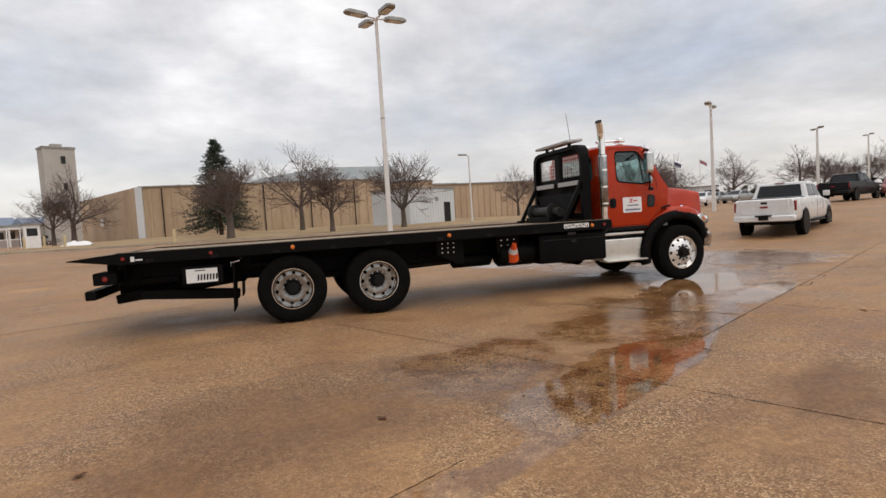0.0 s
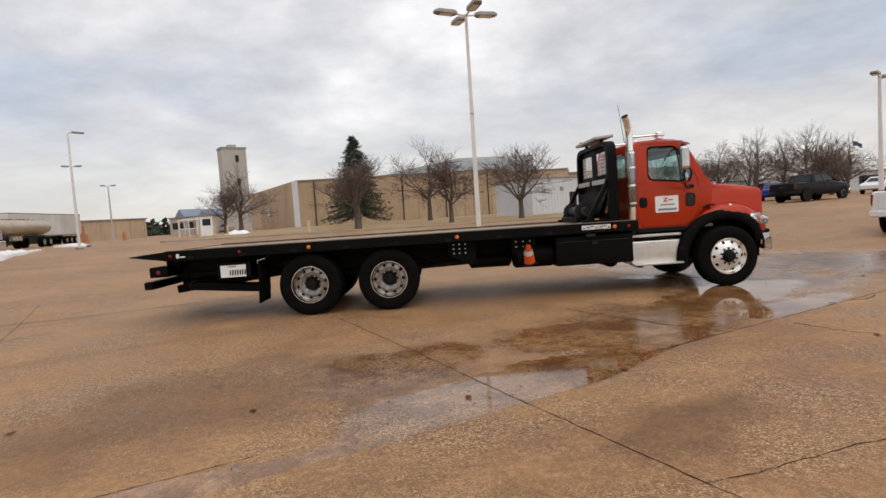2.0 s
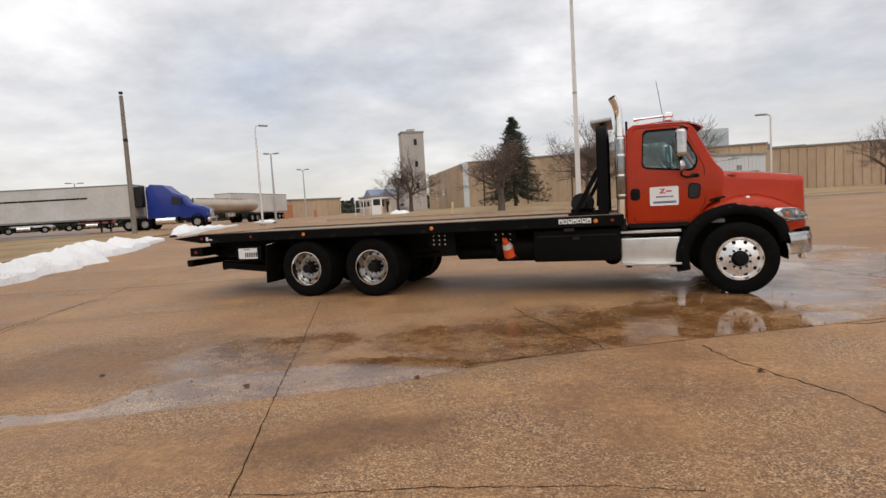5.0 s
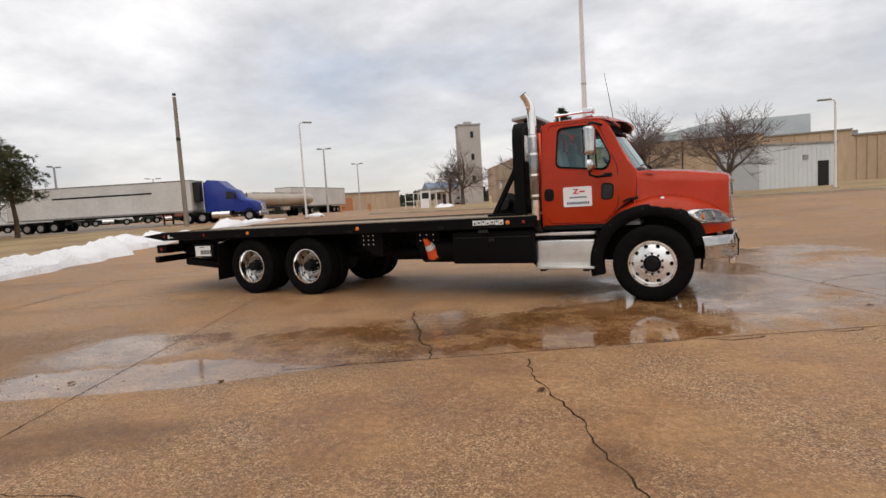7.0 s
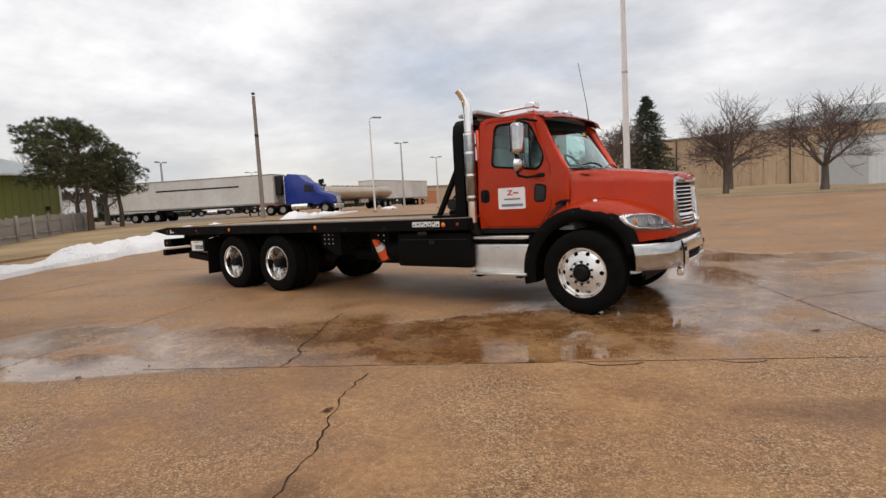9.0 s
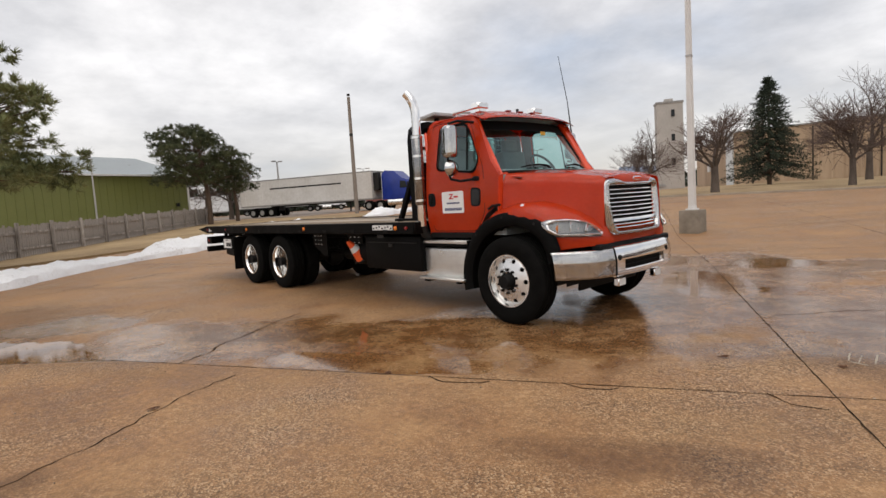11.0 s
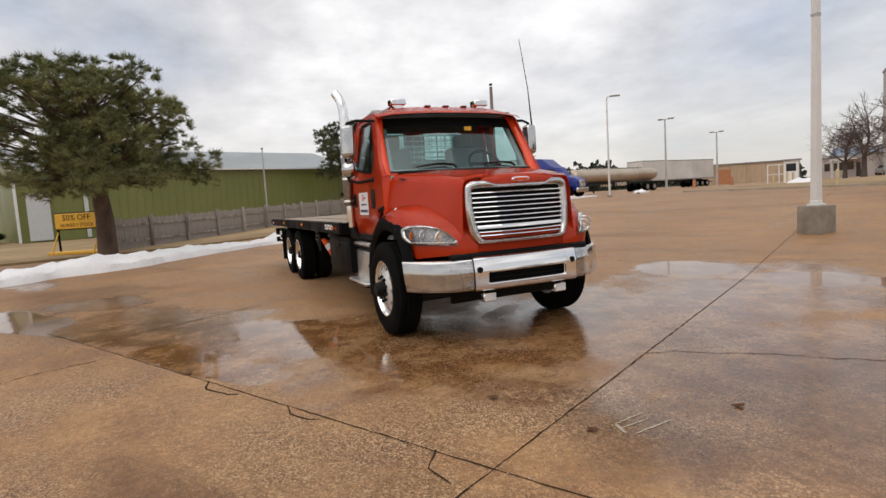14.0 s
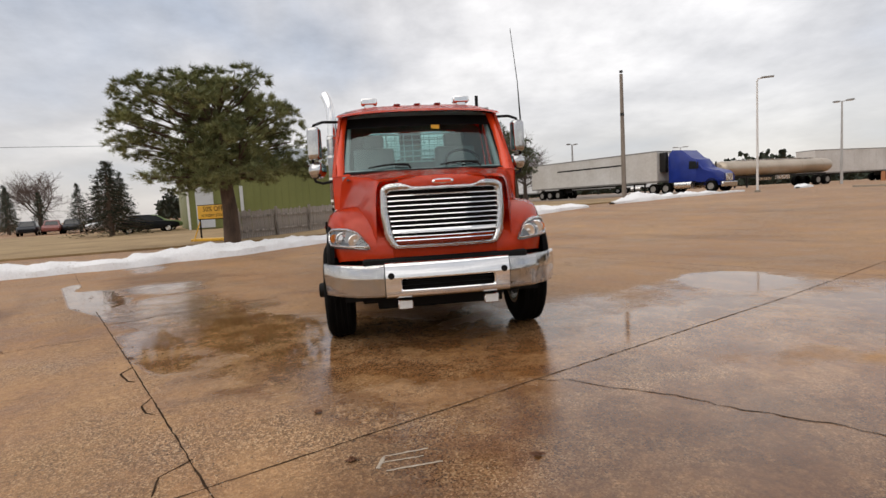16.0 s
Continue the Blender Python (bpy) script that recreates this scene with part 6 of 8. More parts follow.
cobra_light(7.0, 33.7, 5.65, 195, "slim white lamp with one arm beside the lawn")
cobra_light(-29.0, 25.1, 7.65, 60, "slim white lamp with one arm beside the lot")
up = thing("utility_pole", "weathered wooden utility pole with no wires", "pole", ground_pose(-33.7, 17.7))
part("pole", tube([(0, 0, -0.2), (0, 0, 4.5), (0, 0, 9.25)], [0.17, 0.15, 0.12], 14), WOOD_POLE, up)
part("pole_cap", tube([(0, 0, 9.35), (0, 0, 9.5)], 0.125, 12), DARK_METAL, up)
part("pole_band", tube([(0, 0, 6.2), (0, 0, 6.4)], 0.15, 12), DARK_METAL, up)
gp = thing("flood_lamp", "thin grey pole beside the green shed", "pole", ground_pose(-36.5, 0.2))
part("pole", tube([(0, 0, 0), (0, 0, 5.6)], [0.06, 0.04], 10), POLE_GREY, gp)
part("lamp_head", box(0.28, 0.16, 0.10, (0.06, 0, 5.6), 0.02), LAMP_HEAD, gp)
wire = tagged(mesh_ob("overhead_wire", tube([(-36, -62, 9.0), (-33, -34, 6.8), (-32, -17, 6.2), (-31, -8, 6.4)], 0.014, 5), BLACK_PLASTIC), "thin black overhead wire running to the shed", "wire")

# ---- warehouse ----
wh = thing("warehouse", "long tan precast warehouse with ribbed walls behind the lawn", "building", pose(0, 0, 0))
A, Bp, C = Vector((-29.3, 78.6)), Vector((5.6, 82.6)), Vector((16.0, 83.8))
L = Vector((-49.0, 111.0))
Dp = Vector((37.5, 87.5))


def wall(name, p, q, z_top, material, parent, thick=0.6, label=""):
    d = (q - p).normalized()
    n = Vector((-d.y, d.x))
    bm = bmesh.new()
    c = [p, q, q + n * thick, p + n * thick]
    lo = [bm.verts.new((v.x, v.y, 0.2)) for v in c]
    hi = [bm.verts.new((v.x, v.y, z_top)) for v in c]
    bm.faces.new(lo[::-1]); bm.faces.new(hi)
    for i in range(4):
        bm.faces.new((lo[i], lo[(i + 1) % 4], hi[(i + 1) % 4], hi[i]))
    return part(name, bm, material, parent, label, smooth=False)


def ribs(p, q, z_top, step, parent, w=0.28, proud=0.22):
    d = (q - p).normalized()
    n = Vector((-d.y, d.x))
    k = int((q - p).length / step)
    rot = Matrix.Rotation(math.atan2(d.y, d.x), 4, "Z")
    for i in range(k):
        c = p + d * (i + 0.5) * step - n * (proud / 2 - 0.02)
        part("rib", box(w, proud, z_top - 0.55, (c.x, c.y, (z_top + 0.2) / 2 - 0.1), 0.0, rot), TAN_WALL, parent, smooth=False)


front = wall("front_wall", A, Bp, 8.55, TAN_WALL, wh, 0.6, "tan ribbed wall")
ribs(A + Vector((0.6, 0.07)), Bp, 8.55, 1.55, front)
side = wall("side_wall", L, A, 8.7, TAN_WALL, wh, 0.6, "tan wall")
part("corner_pillar", box(0.9, 0.9, 8.6, (A.x, A.y, 4.3)), PALE_WALL, wh, "pale corner pillar")
middle = wall("middle_wall", Bp, C, 8.0, TAN_WALL, wh, 0.6, "tan ribbed wall")
ribs(Bp, C, 8.0, 1.55, middle)
tan2 = wall("annex_wall", C, Dp, 7.2, TAN_WALL, wh, 0.6, "tan ribbed wall")
ribs(C, Dp, 7.2, 1.2, tan2, 0.2, 0.16)
for p, q, z in ((A, Bp, 8.55), (Bp, C, 8.0), (C, Dp, 7.2)):
    m = (p + q) / 2
    dd = (q - p).normalized()
    part("coping", box((q - p).length, 0.9, 0.18, (m.x, m.y + 0.2, z + 0.09), 0.0, Matrix.Rotation(math.atan2(dd.y, dd.x), 4, "Z")), LAMP_HEAD, wh, smooth=False)
bm = bmesh.new()
bm.faces.new([bm.verts.new((p.x, p.y, 7.0)) for p in (A + Vector((0.5, 0.6)), Dp + Vector((0, 0.6)), Vector((36, 130)), L + Vector((0.6, 0)))])
part("flat_roof", bm, LAMP_HEAD, wh, smooth=False)
part("east_wall", box(0.5, 42, 7.0, (37.4, 109, 3.6)), TAN_WALL, wh, smooth=False)
for x, y, w, h in ((8, 90, 1.8, 1.5), (13, 92, 3.5, 0.9), (17, 93, 2.0, 1.3), (20, 92, 5, 0.7)):
    part("roof_unit", box(w, 2.4, h, (x, y, 7.2 + h / 2), 0.05), LAMP_HEAD, wh, "grey rooftop unit", smooth=False)
# upper metal shed behind
bm = bmesh.new()
v = [bm.verts.new(p) for p in ((-30, 112, 8.0), (14, 108, 8.0), (14, 108, 13.2), (-2, 109, 13.6), (-30, 112, 9.6), (-30, 150, 9.6), (-2, 148, 13.6), (14, 146, 13.2), (14, 146, 8.0))]
bm.faces.new((v[0], v[1], v[2], v[3], v[4])); bm.faces.new((v[4], v[3], v[6], v[5])); bm.faces.new((v[3], v[2], v[7], v[6])); bm.faces.new((v[1], v[8], v[7], v[2]))
part("upper_shed", bm, ROOF_METAL, wh, "blue-grey metal upper shed", smooth=False)
for k in range(5):
    part("down_pipe", tube([(A.x + 3 + 7.1 * k, A.y + (3 + 7.1 * k) * 0.1146 - 0.35, 0.6), (A.x + 3 + 7.1 * k, A.y + (3 + 7.1 * k) * 0.1146 - 0.35, 8.3)], 0.09, 8), DARK_METAL, wh)
part("wall_lamp", box(0.5, 0.3, 1.2, (L.x + 9.7, L.y - 16.5, 4.2)), WHITE_INK, side)
# small pale pump house before the warehouse
ph = thing("pump_house", "small pale metal pump house with a flat roof before the warehouse", "building", ground_pose(4.4, 44.7, 36.7))
part("wall", box(6.9, 5.0, 3.5, (0, 0, 1.72)), PALE_WALL, ph, smooth=False)
for k in range(17):
    part("siding_rib", box(0.05, 0.03, 3.3, (-3.3 + 0.41 * k, -2.51, 1.72)), PALE_WALL, ph, smooth=False)
part("roof", box(7.1, 5.2, 0.14, (0, 0, 3.50)), LAMP_HEAD, ph, smooth=False)
part("service_door", box(0.95, 0.08, 2.05, (2.2, -2.53, 1.05), 0.01), DARK_METAL, ph, "grey steel service door")
part("wall_vent", box(0.5, 0.06, 0.4, (0.6, -2.53, 2.4), 0.01), LAMP_HEAD, ph)
# storage tower
tw = thing("storage_tower", "tall pale concrete storage tower with small windows", "tower", pose(0, 0, 0))
tl, tr = Vector((-42.55, 82.64)), Vector((-39.2, 85.05))
d = (tr - tl).normalized()
mid_t = (tl + tr) / 2 + Vector((-d.y, d.x)) * 1.35
rot = Matrix.Rotation(math.atan2(d.y, d.x), 4, "Z")
part("shaft", box((tr - tl).length, 2.7, 16.0, (mid_t.x, mid_t.y, 7.5), 0.0, rot), TOWER_WALL, tw, smooth=False)
part("parapet", box((tr - tl).length + 0.2, 2.9, 0.3, (mid_t.x, mid_t.y, 15.4), 0.0, rot), LAMP_HEAD, tw, smooth=False)
part("roof_hatch", box(1.3, 1.3, 0.8, (mid_t.x, mid_t.y, 15.65), 0.0, rot), TOWER_WALL, tw, smooth=False)
for z in (13.6, 9.6, 5.6):
    p = (tl + tr) / 2 + d * 0.45
    part("tower_window", box(0.55, 0.2, 1.1, (p.x, p.y, z), 0.0, rot), DARK_GLASS, tw, smooth=False)

# ---- green shed, fence ----
gs = thing("green_shed", "olive green metal shed with a pale ridged roof", "building", pose(0, 0, 0))
g0, g1 = Vector((-38.6, -15.6)), Vector((-48.5, 9.2))
gd = (g1 - g0).normalized()
gn = Vector((gd.y, -gd.x))
gn = gn if gn.x < 0 else -gn
GE, GR, GW = 5.2, 7.35, 15.0
zb = 0.3


def q3(p, z):
    return (p.x, p.y, z)


bm = bmesh.new()
c = [g0, g1, g1 + gn * GW, g0 + gn * GW]
lo = [bm.verts.new(q3(p, zb)) for p in c]
hi = [bm.verts.new(q3(p, GE)) for p in c]
r0, r1 = bm.verts.new(q3(g0 + gn * GW / 2, GR)), bm.verts.new(q3(g1 + gn * GW / 2, GR))
bm.faces.new((lo[0], lo[1], hi[1], hi[0])); bm.faces.new((lo[2], lo[3], hi[3], hi[2]))
bm.faces.new((lo[1], lo[2], hi[2], r1, hi[1])); bm.faces.new((lo[3], lo[0], hi[0], r0, hi[3]))
part("wall", bm, GREEN_METAL, gs, "olive metal wall", smooth=False)
bm = bmesh.new()
e = 0.35
a0, a1 = g0 - gd * 0.3 - gn * e, g1 + gd * 0.3 - gn * e
m0, m1 = g0 - gd * 0.3 + gn * GW / 2, g1 + gd * 0.3 + gn * GW / 2
b0, b1 = g0 - gd * 0.3 + gn * (GW + e), g1 + gd * 0.3 + gn * (GW + e)
v = [bm.verts.new(q3(p, z)) for p, z in ((a0, GE - 0.02), (a1, GE - 0.02), (m1, GR + 0.06), (m0, GR + 0.06), (b1, GE - 0.02), (b0, GE - 0.02))]
bm.faces.new((v[0], v[1], v[2], v[3])); bm.faces.new((v[3], v[2], v[4], v[5]))
bmesh.ops.solidify(bm, geom=bm.faces[:], thickness=0.12)
part("roof", bm, ROOF_METAL, gs, "pale metal roof", smooth=False)
n = 46
grot = Matrix.Rotation(math.atan2(gd.y, gd.x), 4, "Z")
for k in range(n):
    p = g0 + gd * (g1 - g0).length * (k + 0.5) / n - gn * 0.02
    part("siding_rib", box(0.04, 0.022, GE - zb - 0.1, (p.x, p.y, (GE + zb) / 2), 0.0, grot), GREEN_METAL, gs, smooth=False)
p = (g0 + g1) / 2 - gn * 0.36
part("gutter", box((g1 - g0).length + 0.6, 0.12, 0.14, (p.x, p.y, GE - 0.05), 0.0, grot), WHITE_INK, gs, smooth=False)
for pc in (g0, g1):
    part("corner_trim", box(0.16, 0.16, GE - zb, (pc.x, pc.y, (GE + zb) / 2), 0.0, grot), WHITE_INK, gs, smooth=False)
for k, wd in ((1.2, 1.3), (4.0, 0.25)):
    p = g0 + gd * k - gn * 0.05
    part("shed_door", box(wd, 0.08, 3.2, (p.x, p.y, 2.0), 0.0, grot), PALE_WALL, gs, smooth=False)
p = g0 + gd * 24 + gn * 4
part("roof_vent", tube([(p.x, p.y, 5.6), (p.x, p.y, 6.4)], 0.16, 12), LAMP_HEAD, gs)
p = g0 + gd * 25.5 - gn * 0.1
part("wall_lamp", box(0.3, 0.25, 0.3, (p.x, p.y, 2.6)), DARK_METAL, gs)

fence = thing("wooden_fence", "weathered grey wooden board fence beside the shed", "fence", pose(0, 0, 0))
f0, f1 = Vector((-20.2, -7.3)), Vector((-46.0, 10.2))
fd = (f1 - f0).normalized()
frot = math.degrees(math.atan2(fd.y, fd.x))
fl = (f1 - f0).length
board = bpy.data.meshes.new("board")
tmp = box(0.136, 0.022, 1.0, (0, 0, 0.5))
tmp.to_mesh(board); tmp.free()
board.materials.append(FENCE_WOOD)
rnd = random.Random(12)
nb = int(fl / 0.155)
for k in range(nb):
    p = f0 + fd * (k + 0.5) * 0.155
    o = new("board", board)
    o.parent = fence
    o.matrix_local = pose(p.x, p.y, ground_z(p.x, p.y) + rnd.uniform(0.04, 0.10), 0, rnd.uniform(-1.2, 1.2), frot) @ Matrix.Diagonal((1, 1, 1.33 + rnd.uniform(-0.05, 0.04), 1))
np_ = int(fl / 2.45) + 1
for k in range(np_):
    p = f0 + fd * min(fl, k * 2.45) - Vector((-fd.y, fd.x)) * 0.10
    part("post", box(0.12, 0.12, 1.52, (p.x, p.y, ground_z(p.x, p.y) + 0.76), 0.01, Matrix.Rotation(radians(frot), 4, "Z")), FENCE_WOOD, fence, smooth=False)
    if k < np_ - 1:
        for hgt in (0.42, 1.10):
            q = f0 + fd * min(fl, (k + 0.5) * 2.45) - Vector((-fd.y, fd.x)) * 0.045
            part("rail", box(2.44, 0.04, 0.09, (q.x, q.y, ground_z(q.x, q.y) + hgt), 0.0, Matrix.Rotation(radians(frot), 4, "Z")), FENCE_WOOD, fence, smooth=False)

# sale board
sb = thing("sign_board", "yellow trailer sign board with black letters on legs", "sign", ground_pose(-20.4, -8.3, 62))
part("panel", box(2.0, 0.10, 0.62, (0, 0, 1.42), 0.02), YELLOW, sb, smooth=False)
part("frame", box(2.08, 0.06, 0.70, (0, 0.03, 1.42), 0.015), BLACK_STEEL, sb, smooth=False)
for x in (-0.92, 0.92):
    part("leg", tube([(x, 0, 0), (x, 0, 1.2)], 0.04, 8), BLACK_STEEL, sb)
    part("stay", tube([(x, -0.5, 0.05), (x, 0, 1.0)], 0.03, 8), YELLOW, sb)
part("skid", box(2.3, 0.7, 0.12, (0, -0.1, 0.14), 0.02), YELLOW, sb, smooth=False)
text_mesh("50% OFF", 0.34, pose(-0.02, -0.053, 1.55, 90), BLACK_PLASTIC, sb, "lettering", 0.002, "black block letters")
text_mesh("NURSERY STOCK", 0.19, pose(-0.02, -0.053, 1.25, 90), BLACK_PLASTIC, sb, "lettering", 0.002, "black block letters")

# ---- trees ----
def grow(bm_list, start, direction, length, radius, depth, rnd, droop, spread, twig_bm):
    """A limb with its side limbs; thin twigs go into twig_bm."""
    pts, rad = [start], [radius]
    d = direction.normalized()
    n = 4 if depth > 1 else 3
    for i in range(n):
        d = (d + Vector((rnd.uniform(-1, 1), rnd.uniform(-1, 1), rnd.uniform(-0.6, 0.8) - droop)) * 0.20).normalized()
        pts.append(pts[-1] + d * length / n)
        rad.append(max(0.010, radius * (1 - 0.55 * (i + 1) / n)))
    tube(pts, rad, 7 if depth > 2 else (4 if depth > 0 else 3), twig_bm if depth < 2 else bm_list, cap=False)
    if depth == 0:
        return
    k = 5 if depth > 1 else 6
    for i in range(k):
        t = 0.38 + 0.62 * (i + rnd.random() * 0.6) / k
        j = min(n - 1, int(t * n))
        p = pts[j].lerp(pts[j + 1], t * n - j)
        side = Vector((rnd.uniform(-1, 1), rnd.uniform(-1, 1), rnd.uniform(-0.35, 0.75)))
        nd = (d * (1 - spread) + side.normalized() * spread).normalized()
        grow(bm_list, p, nd, length * rnd.uniform(0.55, 0.8), max(0.011, rad[j] * rnd.uniform(0.42, 0.56)), depth - 1, rnd, droop, spread, twig_bm)
    grow(bm_list, pts[-1], d, length * 0.62, rad[-1], depth - 1, rnd, droop, spread, twig_bm)


def bare_tree(m, height, trunk, seed, label, limbs=5, radius=0.17, depth=4, spread=0.62):
    rnd = random.Random(seed)
    t = thing("bare_tree", label, "tree", m, "bare trees")
    bm, tw = bmesh.new(), bmesh.new()
    tube([(0, 0, -0.2), (0.02, 0.0, trunk * 0.5), (0.0, 0.03, trunk)], [radius * 1.35, radius, radius * 0.9], 10, bm)
    for i in range(limbs):
        a = 2 * math.pi * (i + rnd.random() * 0.7) / limbs
        tilt = rnd.uniform(0.45, 1.0)
        grow(bm, Vector((0, 0.02, trunk * rnd.uniform(0.82, 1.0))), Vector((math.cos(a) * tilt, math.sin(a) * tilt, rnd.uniform(0.55, 1.0))), (height - trunk) * 0.42, radius * rnd.uniform(0.40, 0.52), depth - 1, rnd, 0.10, spread, tw)
    grow(bm, Vector((0, 0.02, trunk)), Vector((0.1, 0.1, 1)), (height - trunk) * 0.45, radius * 0.7, depth - 1, rnd, 0.0, spread, tw)
    part("trunk", bm, BARK, t)
    part("twig_crown", tw, TWIG, t, "leafless twigs", smooth=False)
    return t


bare_tree(ground_pose(-11.8, 32.2), 6.6, 1.9, 3, "leafless tree with a low forked trunk on the lawn", 5, 0.24)
bare_tree(ground_pose(-4.5, 33.5), 5.8, 1.7, 8, "small leafless tree on the lawn", 5, 0.17)
T3 = bare_tree(ground_pose(1.0, 32.6), 6.6, 1.5, 11, "wide leafless tree on the lawn", 5, 0.20)
T4 = bare_tree(ground_pose(-6.7, 48), 9.6, 2.6, 21, "tall leafless tree before the warehouse", 5, 0.22)
T5 = bare_tree(ground_pose(-31.4, 59.5), 9.0, 2.2, 33, "leafless tree by the storage tower", 4, 0.26)
bare_tree(ground_pose(-33.6, 60.0), 7.0, 1.8, 35, "leaning leafless tree by the storage tower", 4, 0.2)
rnd = random.Random(77)
for x, y, sc in ((38.5, 56, 1.35), (31.3, 62, 1.3), (27.0, 60, 1.25), (34.5, 60, 1.45), (42, 57, 1.2), (50, 52, 1.2), (56, 44, 1.3), (66, 46, 1.3), (24.5, 66, 1.2), (-74, -47, 1.5), (80, 52, 1.4), (-62, 15, 1.1), (-64, 12, 1.0), (-60, 17, 1.0), (47, 62, 1.25), (90, 70, 1.5), (70, 60, 1.4), (23, 46, 1.0), (25, 44, 0.95), (28, 43.5, 1.0), (30.5, 42, 1.05), (33, 44, 1.1), (20.5, 48, 0.9), (36, 46, 1.0)):
    src = rnd.choice((T3, T4, T5))
    t = copy_thing(src, ground_pose(x, y, rnd.uniform(0, 360)))
    t.scale = [sc * (0.70 if x > 20 else 0.95)] * 3
    tagged(t, "leafless tree standing beyond the lot")


def tuft(bm, c, size, rnd, n, flat=1.0):
    """A spray of needle blades round a point."""
    for _ in range(n):
        d = Vector((rnd.gauss(0, 1), rnd.gauss(0, 1), rnd.gauss(0.25, 0.8) * flat)).normalized()
        p = c + Vector((rnd.uniform(-1, 1), rnd.uniform(-1, 1), rnd.uniform(-0.6, 0.6))) * size * 0.8
        s = d.orthogonal().normalized() * size * rnd.uniform(0.10, 0.19)
        e = p + d * size * rnd.uniform(0.7, 1.2)
        bm.faces.new((bm.verts.new(p - s), bm.verts.new(p + s), bm.verts.new(e + s * 0.3), bm.verts.new(e - s * 0.3)))


def clump(nd, c, r, flat, rnd, n, size):
    """A cushion of round needle puffs over a flattened ball, open inside."""
    puffs = max(5, int(17 * r / 0.6))
    for _ in range(puffs):
        d = Vector((rnd.gauss(0, 1), rnd.gauss(0, 1), rnd.gauss(0.45, 0.75))).normalized()
        o = c + Vector((d.x * r, d.y * r, d.z * r * flat)) * rnd.uniform(0.60, 1.0)
        for _ in range(max(8, n // puffs)):
            e = (Vector((rnd.gauss(0, 1), rnd.gauss(0, 1), rnd.gauss(0.35, 0.8))).normalized() + d * 0.45) * size * rnd.uniform(0.6, 1.1)
            p = o + e * rnd.uniform(0.0, 0.3)
            w = e.orthogonal().normalized() * size * rnd.uniform(0.045, 0.085)
            nd.faces.new((nd.verts.new(p - w), nd.verts.new(p + w), nd.verts.new(p + e + w * 0.3), nd.verts.new(p + e - w * 0.3)))


def dome_pine(m, label, height, centre, radii, seed, count, blades, radius, cl=(0.45, 0.85), drop=0.35, size=0.20, low_limb=None, needles=None):
    """A spreading pine: a trunk that forks into limbs, each ending in cushions of needles."""
    rnd = random.Random(seed)
    t = thing("pine_tree", label, "tree", m, "pines")
    bm, nd = bmesh.new(), bmesh.new()
    fork = Vector((0.05, -0.10, height * 0.46))
    head = Vector((centre[0] * 0.6, centre[1] * 0.6, height * 0.88))
    tube([(0, 0, -0.2), (0.05, 0.03, height * 0.22), tuple(fork), tuple(fork.lerp(head, 0.5) + Vector((0.1, 0.1, 0))), tuple(head)], [radius * 1.2, radius, radius * 0.8, radius * 0.45, 0.05], 12, bm)
    for i in range(count):
        u = (i + 0.5) / count
        a = i * 2.399 + rnd.uniform(-0.3, 0.3)
        zz = 1 - (1 + drop) * u
        q = math.sqrt(max(0.0, 1 - min(1.0, abs(zz)) ** 3.2))
        k = rnd.uniform(0.62, 1.0) if rnd.random() < 0.75 else rnd.uniform(0.30, 0.62)
        # the outline is uneven: slow lobes round the crown
        k *= 0.88 + 0.16 * math.sin(3 * a + seed) + 0.08 * math.sin(5 * a + 2 * seed)
        c = Vector((centre[0] + radii[0] * q * k * math.cos(a), centre[1] + radii[1] * q * k * math.sin(a), centre[2] + radii[2] * zz * (0.72 + 0.28 * k)))
        r = rnd.uniform(*cl)
        start = fork.lerp(head, max(0.0, min(1.0, (c.z - fork.z - 0.6) / (head.z - fork.z) * 0.9)))
        mid = start.lerp(c, 0.5) + Vector((rnd.uniform(-0.2, 0.2), rnd.uniform(-0.2, 0.2), rnd.uniform(-0.25, 0.05)))
        tube([start, mid, c], [radius * 0.26, radius * 0.15, 0.02], 5, bm, cap=False)
        clump(nd, c, r, rnd.uniform(0.42, 0.62), rnd, int(blades * r * r / 0.4), size)
        for _ in range(2):
            c2 = c + Vector((rnd.uniform(-1, 1), rnd.uniform(-1, 1), rnd.uniform(-0.4, 0.4))) * r
            tube([mid, c2], [radius * 0.10, 0.012], 3, bm, cap=False)
            clump(nd, c2, r * 0.55, 0.6, rnd, int(blades * r * r / 1.3), size)
    if low_limb:
        # one long limb that hangs out low beside the crown
        tip = Vector(low_limb)
        tube([fork + Vector((0, 0, -0.5)), fork.lerp(tip, 0.5) + Vector((0, 0, 0.1)), tip], [radius * 0.4, radius * 0.22, 0.03], 7, bm, cap=False)
        for k in range(12):
            c = fork.lerp(tip, rnd.uniform(0.45, 1.0)) + Vector((rnd.uniform(-0.9, 0.9), rnd.uniform(-0.5, 0.4), rnd.uniform(-0.5, 0.7)))
            clump(nd, c, rnd.uniform(0.40, 0.62), 0.5, rnd, int(blades * 0.6), size)
    part("trunk", bm, PINE_BARK, t)
    part("crown", nd, needles or PINE_NEEDLES, t, "olive green needle cushions", smooth=False)
    return t


